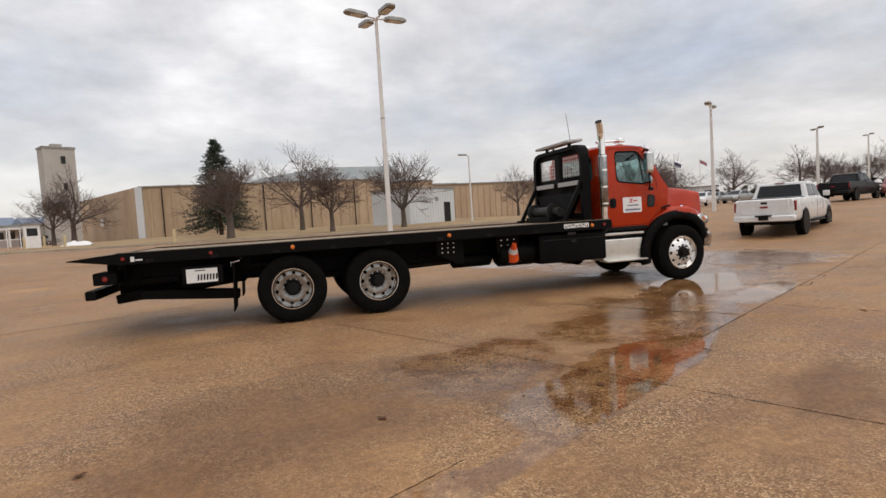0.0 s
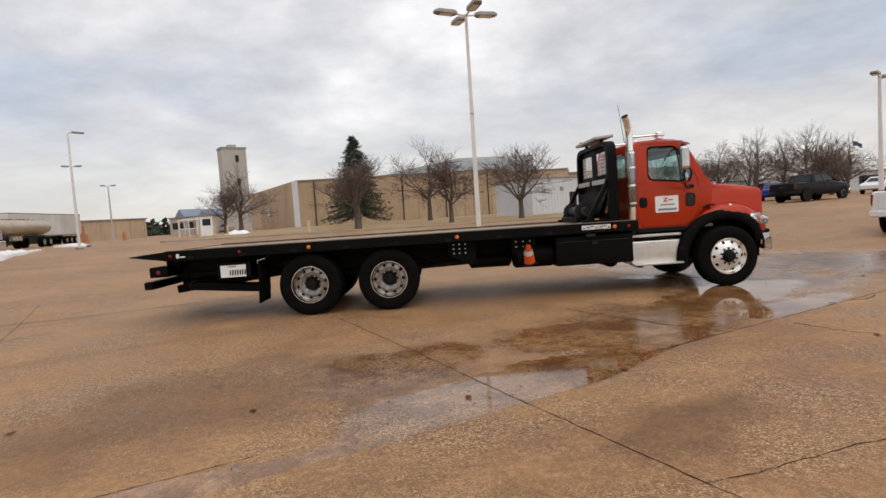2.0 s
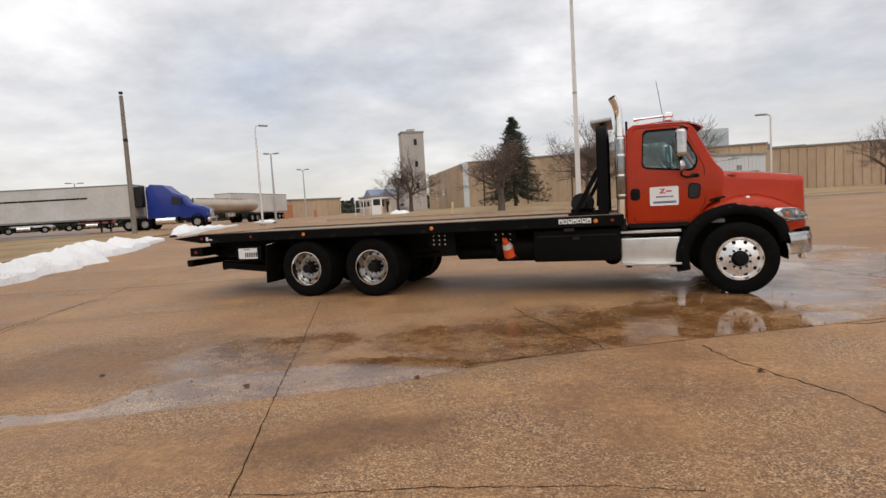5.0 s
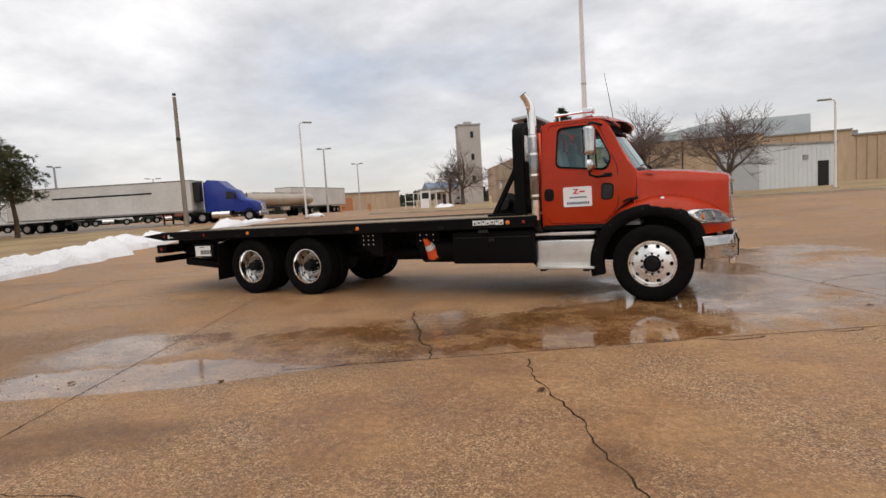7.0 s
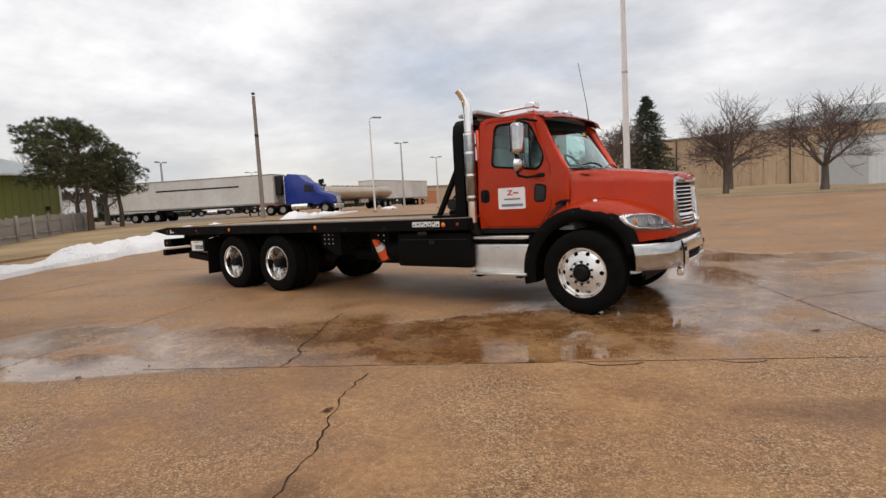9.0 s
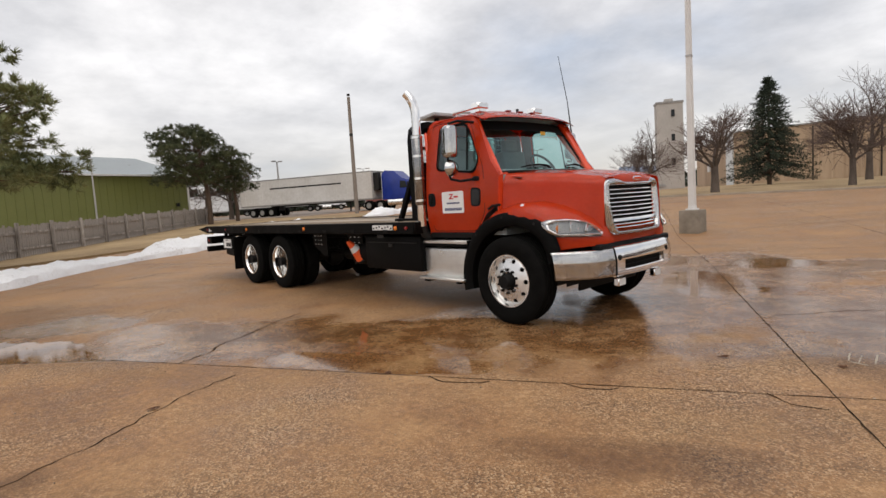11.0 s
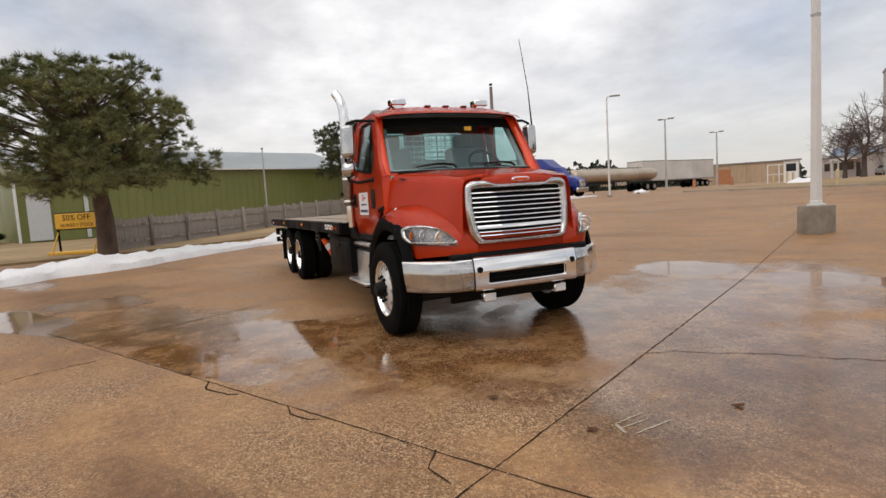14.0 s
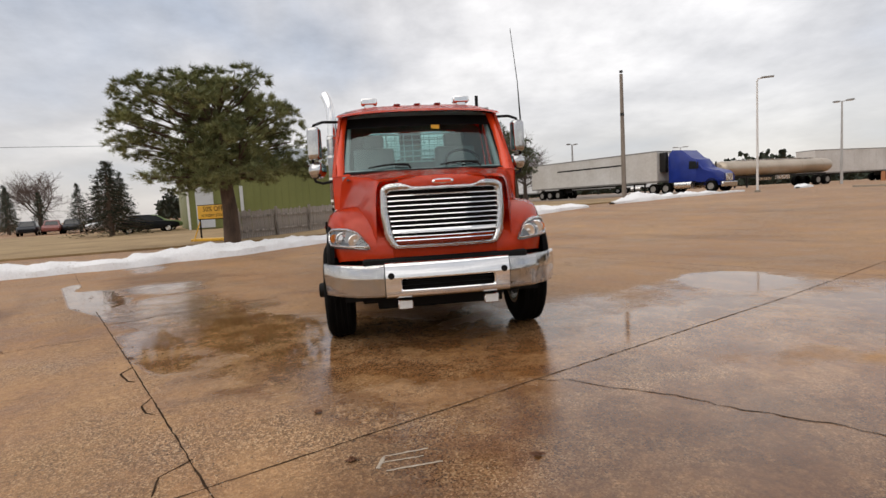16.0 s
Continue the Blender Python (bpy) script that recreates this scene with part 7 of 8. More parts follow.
dome_pine(ground_pose(-17.8, -6.9), "broad olive green pine with a dark trunk beside the snow bank", 6.7, (1.0, 0.10, 4.35), (4.0, 3.75, 2.45), 5, 92, 860, 0.30, (0.45, 0.82), 0.90, 0.165, (0.6, 3.8, 3.1))
dome_pine(ground_pose(-43.0, 9.2), "tall irregular pine behind the shed", 8.0, (0.0, -0.9, 5.3), (2.6, 3.7, 2.7), 9, 62, 520, 0.20, (0.5, 0.95), 0.80, 0.19, None, DARK_PINE)
dome_pine(ground_pose(-45.0, 12.2), "smaller dark pine behind the shed", 6.0, (0.0, -0.1, 4.0), (1.8, 2.2, 2.1), 12, 36, 400, 0.16, (0.45, 0.85), 0.7, 0.17, None, DARK_PINE)


def spruce(m, height, reach, seed, label, material, tiers=26, per=11, bits=16):
    rnd = random.Random(seed)
    t = thing("spruce_tree", label, "tree", m, "spruces")
    bm, nd = bmesh.new(), bmesh.new()
    tube([(0, 0, -0.2), (0, 0, height * 0.96)], [0.22, 0.03], 8, bm)
    for i in range(tiers):
        u = (i + 0.3) / tiers
        z = height * (0.12 + 0.86 * u)
        r = reach * (1 - u) ** 0.85 * rnd.uniform(0.85, 1.1) + 0.12
        for k in range(max(4, int(per * (1 - 0.6 * u)))):
            a = 2 * math.pi * k / per * 1.6 + i * 1.3 + rnd.uniform(-0.25, 0.25)
            rr = r * rnd.uniform(0.7, 1.12)
            tip = Vector((math.cos(a) * rr, math.sin(a) * rr, z - 0.22 * rr + rnd.uniform(-0.1, 0.15)))
            tube([(0, 0, z), tuple(tip)], [0.03, 0.008], 3, bm, cap=False)
            for j in range(5):
                p = Vector((0, 0, z)).lerp(tip, 0.35 + 0.16 * j)
                tuft(nd, p, 0.17 + 0.05 * height / 10, rnd, bits // 3, 0.6)
    part("trunk", bm, PINE_BARK, t)
    part("crown", nd, material, t, "dark green needles", smooth=False)
    return t


spruce(ground_pose(-14.9, 51.2), 10.2, 3.9, 4, "dark conical spruce on the lawn before the warehouse", SPRUCE_NEEDLES, 36, 18, 30)
S2 = spruce(ground_pose(-36.0, -20.2), 5.6, 2.7, 6, "dark spreading spruce beside the shed", SPRUCE_NEEDLES, 22, 12, 16)
rnd = random.Random(9)
for x, y, sc in ((-66, -46, 0.62), (-68, -43.5, 0.55), (-61.5, -35.5, 0.6), (-63, -34, 0.62), (-62.5, -32.5, 0.5), (-42, -22, 0.55), (-47, -25, 0.6), (-72, -50, 0.7)):
    t = copy_thing(S2, ground_pose(x, y, rnd.uniform(0, 360)))
    t.scale = (sc, sc, sc * 1.7)
    tagged(t, "dark evergreen shrub at the far lot")
# far belt of evergreens on the skyline
bm = bmesh.new()
rnd = random.Random(15)
for k in range(1000):
    a = radians(rnd.uniform(140, 202) if k < 640 else rnd.uniform(96, 140)) if k < 840 else radians(rnd.uniform(-10, 70))
    r = rnd.uniform(165, 235)
    x, y = r * math.cos(a), r * math.sin(a)
    hgt = rnd.uniform(4.0, 7.5) * (1.0 if k < 840 else 0.9) * (1.25 if radians(140) < a < radians(202) else 0.7)
    w = rnd.uniform(1.6, 3.4)
    for j in range(34):
        u = rnd.random()
        ang = rnd.uniform(0, 2 * math.pi)
        rr = w * (1 - u * 0.75) * rnd.uniform(0.3, 1.0)
        c = Vector((x + rr * math.cos(ang), y + rr * math.sin(ang), 1.0 + hgt * u))
        s = rnd.uniform(0.7, 1.4)
        d = Vector((rnd.gauss(0, 1), rnd.gauss(0, 1), rnd.gauss(0.5, 0.6))).normalized() * s
        e = d.orthogonal().normalized() * s * 0.6
        bm.faces.new((bm.verts.new(c - e), bm.verts.new(c + e), bm.verts.new(c + d + e * 0.4), bm.verts.new(c + d - e * 0.4)))
tagged(mesh_ob("tree_line", bm, FAR_GREEN), "distant belt of dark evergreens on the skyline", "woods", kind="stuff")


# ---- snow banks ----
def snow_bank(line, label, seed):
    """A heaped ridge along the points (x, y, half width, height)."""
    rows = []
    noise_at = lambda x, y, s: noise.noise(Vector((x * s, y * s, seed)))
    for (x0, y0, w0, h0), (x1, y1, w1, h1) in zip(line, line[1:]):
        length = math.hypot(x1 - x0, y1 - y0)
        nx, ny = -(y1 - y0) / length, (x1 - x0) / length
        n = max(3, int(length / 0.18))
        for i in range(n):
            t = i / n
            x, y, w, h = x0 + (x1 - x0) * t, y0 + (y1 - y0) * t, w0 + (w1 - w0) * t, h0 + (h1 - h0) * t
            row = []
            for k in range(15):
                q = -1 + k / 7
                ww = w * (1 + 0.60 * noise_at(x, y + 31 * (q > 0), 0.8))
                px, py = x + nx * q * ww, y + ny * q * ww
                lump = 1 + 0.80 * noise_at(px, py, 0.9) + 0.50 * noise_at(px, py, 2.7) + 0.16 * noise_at(px, py, 7)
                row.append((px, py, ground_z(px, py) + 0.085 + (h * lump * max(0.0, 1 - q * q) ** 0.8 if abs(q) < 1 else -0.2)))
            rows.append(row)
    return tagged(mesh_ob("snow_bank", loft(rows), SNOW, smooth=True), label, "snow", kind="stuff")


snow_bank([(-7.2, -16.5, 0.1, 0.05), (-8.6, -12.5, 0.7, 0.20), (-10.6, -8.6, 0.7, 0.24), (-12.6, -6.3, 0.8, 0.34), (-14.6, -4.6, 0.7, 0.26), (-16.6, -2.4, 0.5, 0.15), (-17.6, -1.2, 0.3, 0.08)], "dirty melting snow bank along the lot edge", 3)
snow_bank([(-16.2, -2.8, 0.2, 0.05), (-18.0, -0.2, 1.0, 0.30), (-19.6, 2.4, 1.3, 0.38), (-21.2, 5.2, 1.2, 0.40), (-22.8, 8.2, 0.8, 0.26), (-24.4, 11.2, 0.3, 0.08)], "heaped snow bank along the lot edge", 5)
snow_bank([(-25.6, 13.2, 0.2, 0.05), (-27.0, 15.4, 0.7, 0.35), (-28.3, 17.6, 0.5, 0.22), (-30.2, 21.0, 0.6, 0.20), (-31.4, 23.6, 0.3, 0.1), (-33.0, 27.0, 0.1, 0.03)], "low snow ridge beside the lot", 7)
snow_bank([(-25.7, 40.6, 0.2, 0.05), (-24.3, 40.0, 1.0, 0.40), (-22.9, 39.4, 0.2, 0.05)], "small snow pile on the lawn edge", 9)
snow_bank([(-32.0, 30.5, 0.2, 0.04), (-35.0, 33.5, 0.7, 0.18), (-38.5, 36.0, 0.2, 0.04)], "thin snow strip in the yard", 11)

# ---- parked vehicles ----
def small_wheel(name, r, w, parent, at, flip=1):
    wh_ = new(name)
    wh_.parent = parent
    wh_.location = at
    wh_.rotation_euler = (0, 0, 0 if flip < 0 else math.pi)
    part("tyre", lathe([(r * 0.62, -w / 2), (r * 0.85, -w * 0.55), (r * 0.97, -w * 0.42), (r, -w * 0.3), (r, w * 0.3), (r * 0.97, w * 0.42), (r * 0.85, w * 0.55), (r * 0.62, w / 2)], 28, caps=False), RUBBER, wh_)
    rim = part("rim", lathe([(r * 0.64, -w * 0.48), (r * 0.58, -w * 0.50), (r * 0.54, -w * 0.30), (r * 0.30, -w * 0.22), (r * 0.16, -w * 0.36), (0, -w * 0.38)], 24), ALUMINIUM, wh_)
    for k in range(5):
        a = 2 * math.pi * k / 5
        part("spoke_gap", box(r * 0.22, 0.012, r * 0.14, (r * 0.40 * math.cos(a), -w * 0.285, r * 0.40 * math.sin(a)), 0.0, pose(0, 0, 0, 0, -math.degrees(a))), BLACK_PLASTIC, rim)
    return wh_


def body_loft(stations):
    """Body skin from rows (x, half width, sill, belt, shoulder)."""
    rows = []
    for x, w, z0, z1 in stations:
        rows.append([(x, -w * 0.93, z0), (x, -w, z0 + 0.10), (x, -w, z0 + (z1 - z0) * 0.55), (x, -w * 0.97, z1 - 0.05), (x, -w * 0.90, z1), (x, w * 0.90, z1), (x, w * 0.97, z1 - 0.05), (x, w, z0 + (z1 - z0) * 0.55), (x, w, z0 + 0.10), (x, w * 0.93, z0)])
    return loft(rows, True, True)


def pickup(m, paint, label):
    """A four-door pickup; its nose looks along +x, rear axle at x = 0."""
    t = thing("pickup_truck", label, "pickup", m, "parked cars")
    body = part("body", body_loft([(-1.12, 0.90, 0.60, 1.28), (-1.05, 0.98, 0.55, 1.32), (0.62, 1.0, 0.52, 1.32), (0.70, 1.0, 0.50, 1.32), (2.9, 1.0, 0.50, 1.30), (3.3, 0.99, 0.50, 1.24), (4.3, 0.96, 0.55, 1.17), (4.62, 0.86, 0.62, 1.06)]), paint, t)
    part("bed_floor", box(1.62, 1.70, 0.03, (-0.18, 0, 1.325)), BLACK_PLASTIC, t)
    cabin = loft([[(x, -w, z), (x, w, z), (x2, w2, z2), (x2, -w2, z2)] for x, w, z, x2, w2, z2 in ((0.70, 0.90, 1.30, 0.92, 0.74, 1.86), (1.0, 0.90, 1.30, 1.05, 0.76, 1.90), (2.2, 0.90, 1.30, 2.05, 0.76, 1.90), (3.02, 0.88, 1.28, 2.32, 0.73, 1.86))], True, True)
    part("cabin", cabin, paint, t)
    part("rear_glass", plate([(-0.74, 1.36), (0.74, 1.36), (0.66, 1.80), (-0.66, 1.80)], lambda y, z: (0.70 + (z - 1.30) * 0.39 - 0.012, y, z), (0.006, 0, 0)), DARK_GLASS, t, smooth=False)
    part("windscreen", plate([(-0.78, 1.34), (0.78, 1.34), (0.66, 1.82), (-0.66, 1.82)], lambda y, z: (3.02 - (z - 1.28) * 1.207 + 0.012, y, z), (-0.006, 0, 0)), DARK_GLASS, t, smooth=False)
    for s in (-1, 1):
        lean = lambda z: s * (0.90 - (z - 1.30) * 0.245 + 0.012)
        for q in ([(0.98, 1.36), (1.72, 1.36), (1.70, 1.80), (1.10, 1.80)], [(1.82, 1.36), (2.78, 1.36), (2.30, 1.78), (1.80, 1.80)]):
            part("side_glass", plate(q, lambda x, z: (x, lean(z), z), (0, -s * 0.006, 0)), DARK_GLASS, t, smooth=False)
        part("tail_light", box(0.10, 0.14, 0.34, (-1.06, s * 0.90, 1.06), 0.02), RED_LENS, t)
        part("wheel_arch", lathe([(0.46, 0.0), (0.50, -0.02), (0.50, 0.02)], 24, closed=True), BLACK_PLASTIC, t).matrix_local = pose(0, s * 0.985, 0.46)
        part("wheel_arch", lathe([(0.46, 0.0), (0.50, -0.02), (0.50, 0.02)], 24, closed=True), BLACK_PLASTIC, t).matrix_local = pose(3.72, s * 0.965, 0.46)
        part("arch_dark", lathe([(0.0, 0.0), (0.45, 0.0), (0.45, 0.05), (0.0, 0.05)], 24), BLACK_PLASTIC, t).matrix_local = pose(0, s * 1.0 - 0.03, 0.47)
        part("arch_dark", lathe([(0.0, 0.0), (0.45, 0.0), (0.45, 0.05), (0.0, 0.05)], 24), BLACK_PLASTIC, t).matrix_local = pose(3.72, s * 0.98 - 0.03, 0.47)
        small_wheel("wheel", 0.41, 0.27, t, (0, s * 0.88, 0.41), s)
        small_wheel("wheel", 0.41, 0.27, t, (3.72, s * 0.88, 0.41), s)
        part("wing_mirror", box(0.12, 0.22, 0.20, (2.62, s * 1.12, 1.42), 0.04, None, 2), paint, t)
        part("side_step", box(1.9, 0.14, 0.06, (1.85, s * 1.0, 0.46), 0.02), BLACK_PLASTIC, t)
        part("door_gap", box(0.012, 0.008, 0.70, (1.77, s * 1.001, 0.92)), BLACK_PLASTIC, t)
        part("head_light", box(0.16, 0.34, 0.16, (4.50, s * 0.70, 0.98), 0.03), LENS, t)
    part("tail_gate", box(0.03, 1.52, 0.50, (-1.125, 0, 1.04), 0.015), paint, t)
    part("gate_handle", box(0.02, 0.20, 0.07, (-1.145, 0, 1.18), 0.008), BLACK_PLASTIC, t)
    part("gate_badge", box(0.012, 0.24, 0.06, (-1.145, 0, 1.04)), RED_LENS, t)
    part("rear_bumper", box(0.16, 1.92, 0.20, (-1.17, 0, 0.64), 0.03), paint, t)
    part("bumper_step", box(0.10, 0.50, 0.05, (-1.24, 0, 0.74)), BLACK_PLASTIC, t)
    part("plate_bar", box(0.012, 0.31, 0.14, (-1.256, 0, 0.66)), BLACK_PLASTIC, t)
    part("front_bumper", box(0.20, 1.84, 0.22, (4.60, 0, 0.62), 0.04), CHROME, t)
    part("front_grille", box(0.05, 1.0, 0.30, (4.62, 0, 0.92), 0.02), BLACK_PLASTIC, t)
    part("underbody", box(5.0, 1.5, 0.22, (1.75, 0, 0.52)), BLACK_PLASTIC, t)
    part("high_brake_lamp", box(0.03, 0.30, 0.03, (0.90, 0, 1.87)), RED_LENS, t)
    return t


def saloon(m, paint, label, tall=1.45, kind="sedan"):
    t = thing("car", label, "car", m, "parked cars")
    part("body", body_loft([(-2.2, 0.72, 0.45, 0.88), (-2.0, 0.84, 0.35, 0.95), (-0.9, 0.90, 0.30, 0.98), (1.0, 0.90, 0.30, 0.96), (2.0, 0.84, 0.33, 0.84), (2.3, 0.66, 0.42, 0.70)]), paint, t)
    r0, r1 = (-1.55, 1.25) if kind == "sedan" else (-2.05, 1.45)
    b0, b1 = (-0.95, 0.35) if kind == "sedan" else (-1.85, 0.55)
    part("cabin", loft([[(x, -w, z), (x, w, z), (x2, w2, z2), (x2, -w2, z2)] for x, w, z, x2, w2, z2 in ((r0, 0.78, 0.93, b0, 0.60, tall - 0.05), (r0 + 0.5, 0.80, 0.95, b0 + 0.25, 0.62, tall), (r1 - 0.5, 0.80, 0.94, b1 - 0.2, 0.62, tall), (r1, 0.78, 0.90, b1, 0.58, tall - 0.05))], True, True), paint, t)
    zt = tall - 0.09
    for s in (-1, 1):
        part("side_glass", plate([(r0 + 0.45, 1.0), (r1 - 0.40, 1.0), (b1 - 0.06, zt), (b0 + 0.12, zt)], lambda x, z: (x, s * (0.80 - (z - 0.95) / (tall - 0.95) * 0.18 + 0.012), z), (0, -s * 0.006, 0)), DARK_GLASS, t, smooth=False)
        part("tail_light", box(0.08, 0.28, 0.14, (-2.14, s * 0.62, 0.80), 0.02), RED_LENS, t)
        part("head_light", box(0.12, 0.30, 0.12, (2.16, s * 0.56, 0.66), 0.02), LENS, t)
        for x in (-1.35, 1.4):
            small_wheel("wheel", 0.32, 0.20, t, (x, s * 0.78, 0.32), s)
    part("rear_glass", plate([(-0.62, 1.0), (0.62, 1.0), (0.52, zt), (-0.52, zt)], lambda y, z: (r0 + (z - 0.93) / (tall - 0.98) * (b0 - r0) - 0.012, y, z), (0.006, 0, 0)), DARK_GLASS, t, smooth=False)
    part("windscreen", plate([(-0.64, 0.98), (0.64, 0.98), (0.52, zt), (-0.52, zt)], lambda y, z: (r1 + (z - 0.90) / (tall - 0.95) * (b1 - r1) + 0.012, y, z), (-0.006, 0, 0)), DARK_GLASS, t, smooth=False)
    part("bumper", box(0.14, 1.5, 0.18, (-2.18, 0, 0.50), 0.04), paint, t)
    return t


pickup(ground_pose(9.72, 6.27, 30, -0.02), WHITE_PAINT, "clean white four-door pickup parked on the wet lot")
pickup(ground_pose(29.2, 19.8, 20), DARK_PAINT, "dark grey four-door pickup parked on the lot")
pickup(ground_pose(19.4, 28.2, 22), DARK_PAINT, "black four-door pickup parked near the trees")
saloon(ground_pose(23.7, 34.2, 60), MAROON_PAINT, "faded maroon minivan with a dusty roof", 1.72, "van")
saloon(ground_pose(22.7, 36.1, 60), BLUE_PAINT, "small bright blue car beside the minivan", 1.45)
saloon(ground_pose(41, 41.6, 200), SILVER_PAINT, "silver car parked on the far lot", 1.45)
saloon(ground_pose(43.8, 48.2, 210), SILVER_PAINT, "grey car parked on the far lot", 1.5)
saloon(ground_pose(-43.5, 84.5, 140), SILVER_PAINT, "silver car parked before the pale office", 1.5)
saloon(ground_pose(15.4, 32.2, 30), WHITE_PAINT, "white car parked beside the lawn", 1.42)
saloon(ground_pose(48.5, 37.7, 215), WHITE_PAINT, "white car parked on the far lot", 1.5)
saloon(ground_pose(36, 21, 215), MAROON_PAINT, "tan car parked on the far lot", 1.5)
saloon(ground_pose(31.5, 36, 215), WHITE_PAINT, "white car parked near the bare trees", 1.40)
for (x, y), p, n in (((-55.6, -37.6), DARK_PAINT, "dark saloon parked on the far side lot"), ((-56.8, -35.9), MAROON_PAINT, "maroon car parked on the far side lot"), ((-57.6, -34.3), DARK_PAINT, "black car parked on the far side lot"), ((-58.4, -32.4), WHITE_PAINT, "white car parked on the far side lot")):
    saloon(ground_pose(x, y, 25), p, n, 1.5)
saloon(ground_pose(-40.0, -19.4, 120), DARK_PAINT, "black car parked behind the sign board", 1.45)
saloon(ground_pose(-43.0, -20.2, 120), surface("pale_green_paint", (0.16, 0.24, 0.10), (0.22, 0.30, 0.14), 0.35), "pale green car parked behind the sign board", 1.45)


# ---- lorries in the yard ----
def axle_pair(parent, x, w=1.15):
    for s in (-1, 1):
        o = new("wheel")
        o.parent = parent
        o.location = (x, s * w, 0.5)
        o.rotation_euler = (0, 0, 0 if s < 0 else math.pi)
        part("tyre", lathe([(0.28, -0.15), (0.42, -0.17), (0.49, -0.12), (0.5, 0.0), (0.49, 0.3), (0.28, 0.3)], 24, caps=False), RUBBER, o)
        part("rim", lathe([(0.29, -0.14), (0.25, -0.10), (0.12, -0.06), (0.10, -0.12), (0.0, -0.13)], 20), LAMP_HEAD, o)


def box_trailer(m, label, skin=None, length=16.0, stripe=True):
    """The rear stands at x = 0, the nose at +x."""
    t = thing("box_trailer", label, "trailer", m, "trailers")
    skin = skin or TRAILER_WHITE
    part("box_body", box(length, 2.6, 2.75, (length / 2, 0, 2.62), 0.03), skin, t, smooth=False)
    part("top_rail", box(length + 0.02, 2.64, 0.10, (length / 2, 0, 3.97)), LAMP_HEAD, t, smooth=False)
    part("bottom_rail", box(length + 0.02, 2.64, 0.14, (length / 2, 0, 1.24)), LAMP_HEAD, t, smooth=False)
    for s in (-1, 1):
        part("rear_door", box(0.04, 1.26, 2.6, (-0.02, s * 0.65, 2.6), 0.01), LAMP_HEAD, t, "grey rear door", smooth=False)
        part("lock_rod", tube([(-0.06, s * 0.25, 1.35), (-0.06, s * 0.25, 3.9)], 0.02, 6), ALUMINIUM, t)
        if stripe:
            part("side_stripe", box(length * 0.54, 0.012, 0.14, (length * 0.52, s * 1.307, 3.02)), BLACK_PLASTIC, t, "black side stripe", smooth=False)
        part("landing_leg", box(0.12, 0.12, 0.95, (length - 2.9, s * 0.8, 0.62)), DARK_METAL, t, smooth=False)
        for k in range(int(length / 1.2)):
            part("side_post", box(0.04, 0.02, 2.6, (0.7 + 1.2 * k, s * 1.303, 2.6)), skin, t, smooth=False)
    axle_pair(t, 1.6); axle_pair(t, 2.85); axle_pair(t, 4.1)
    if stripe:
        part("cooling_unit", box(0.62, 1.9, 1.75, (length + 0.32, 0, 2.95), 0.05), DARK_METAL, t, "dark cooling unit on the trailer nose")
    part("bogie", box(3.6, 1.0, 0.4, (2.8, 0, 0.85)), DARK_METAL, t, smooth=False)
    part("under_guard", box(0.10, 2.2, 0.12, (0.05, 0, 0.62)), DARK_METAL, t, smooth=False)
    part("cross_sill", box(length - 6, 1.0, 0.12, (length / 2 + 0.5, 0, 1.10)), DARK_METAL, t, smooth=False)
    return t


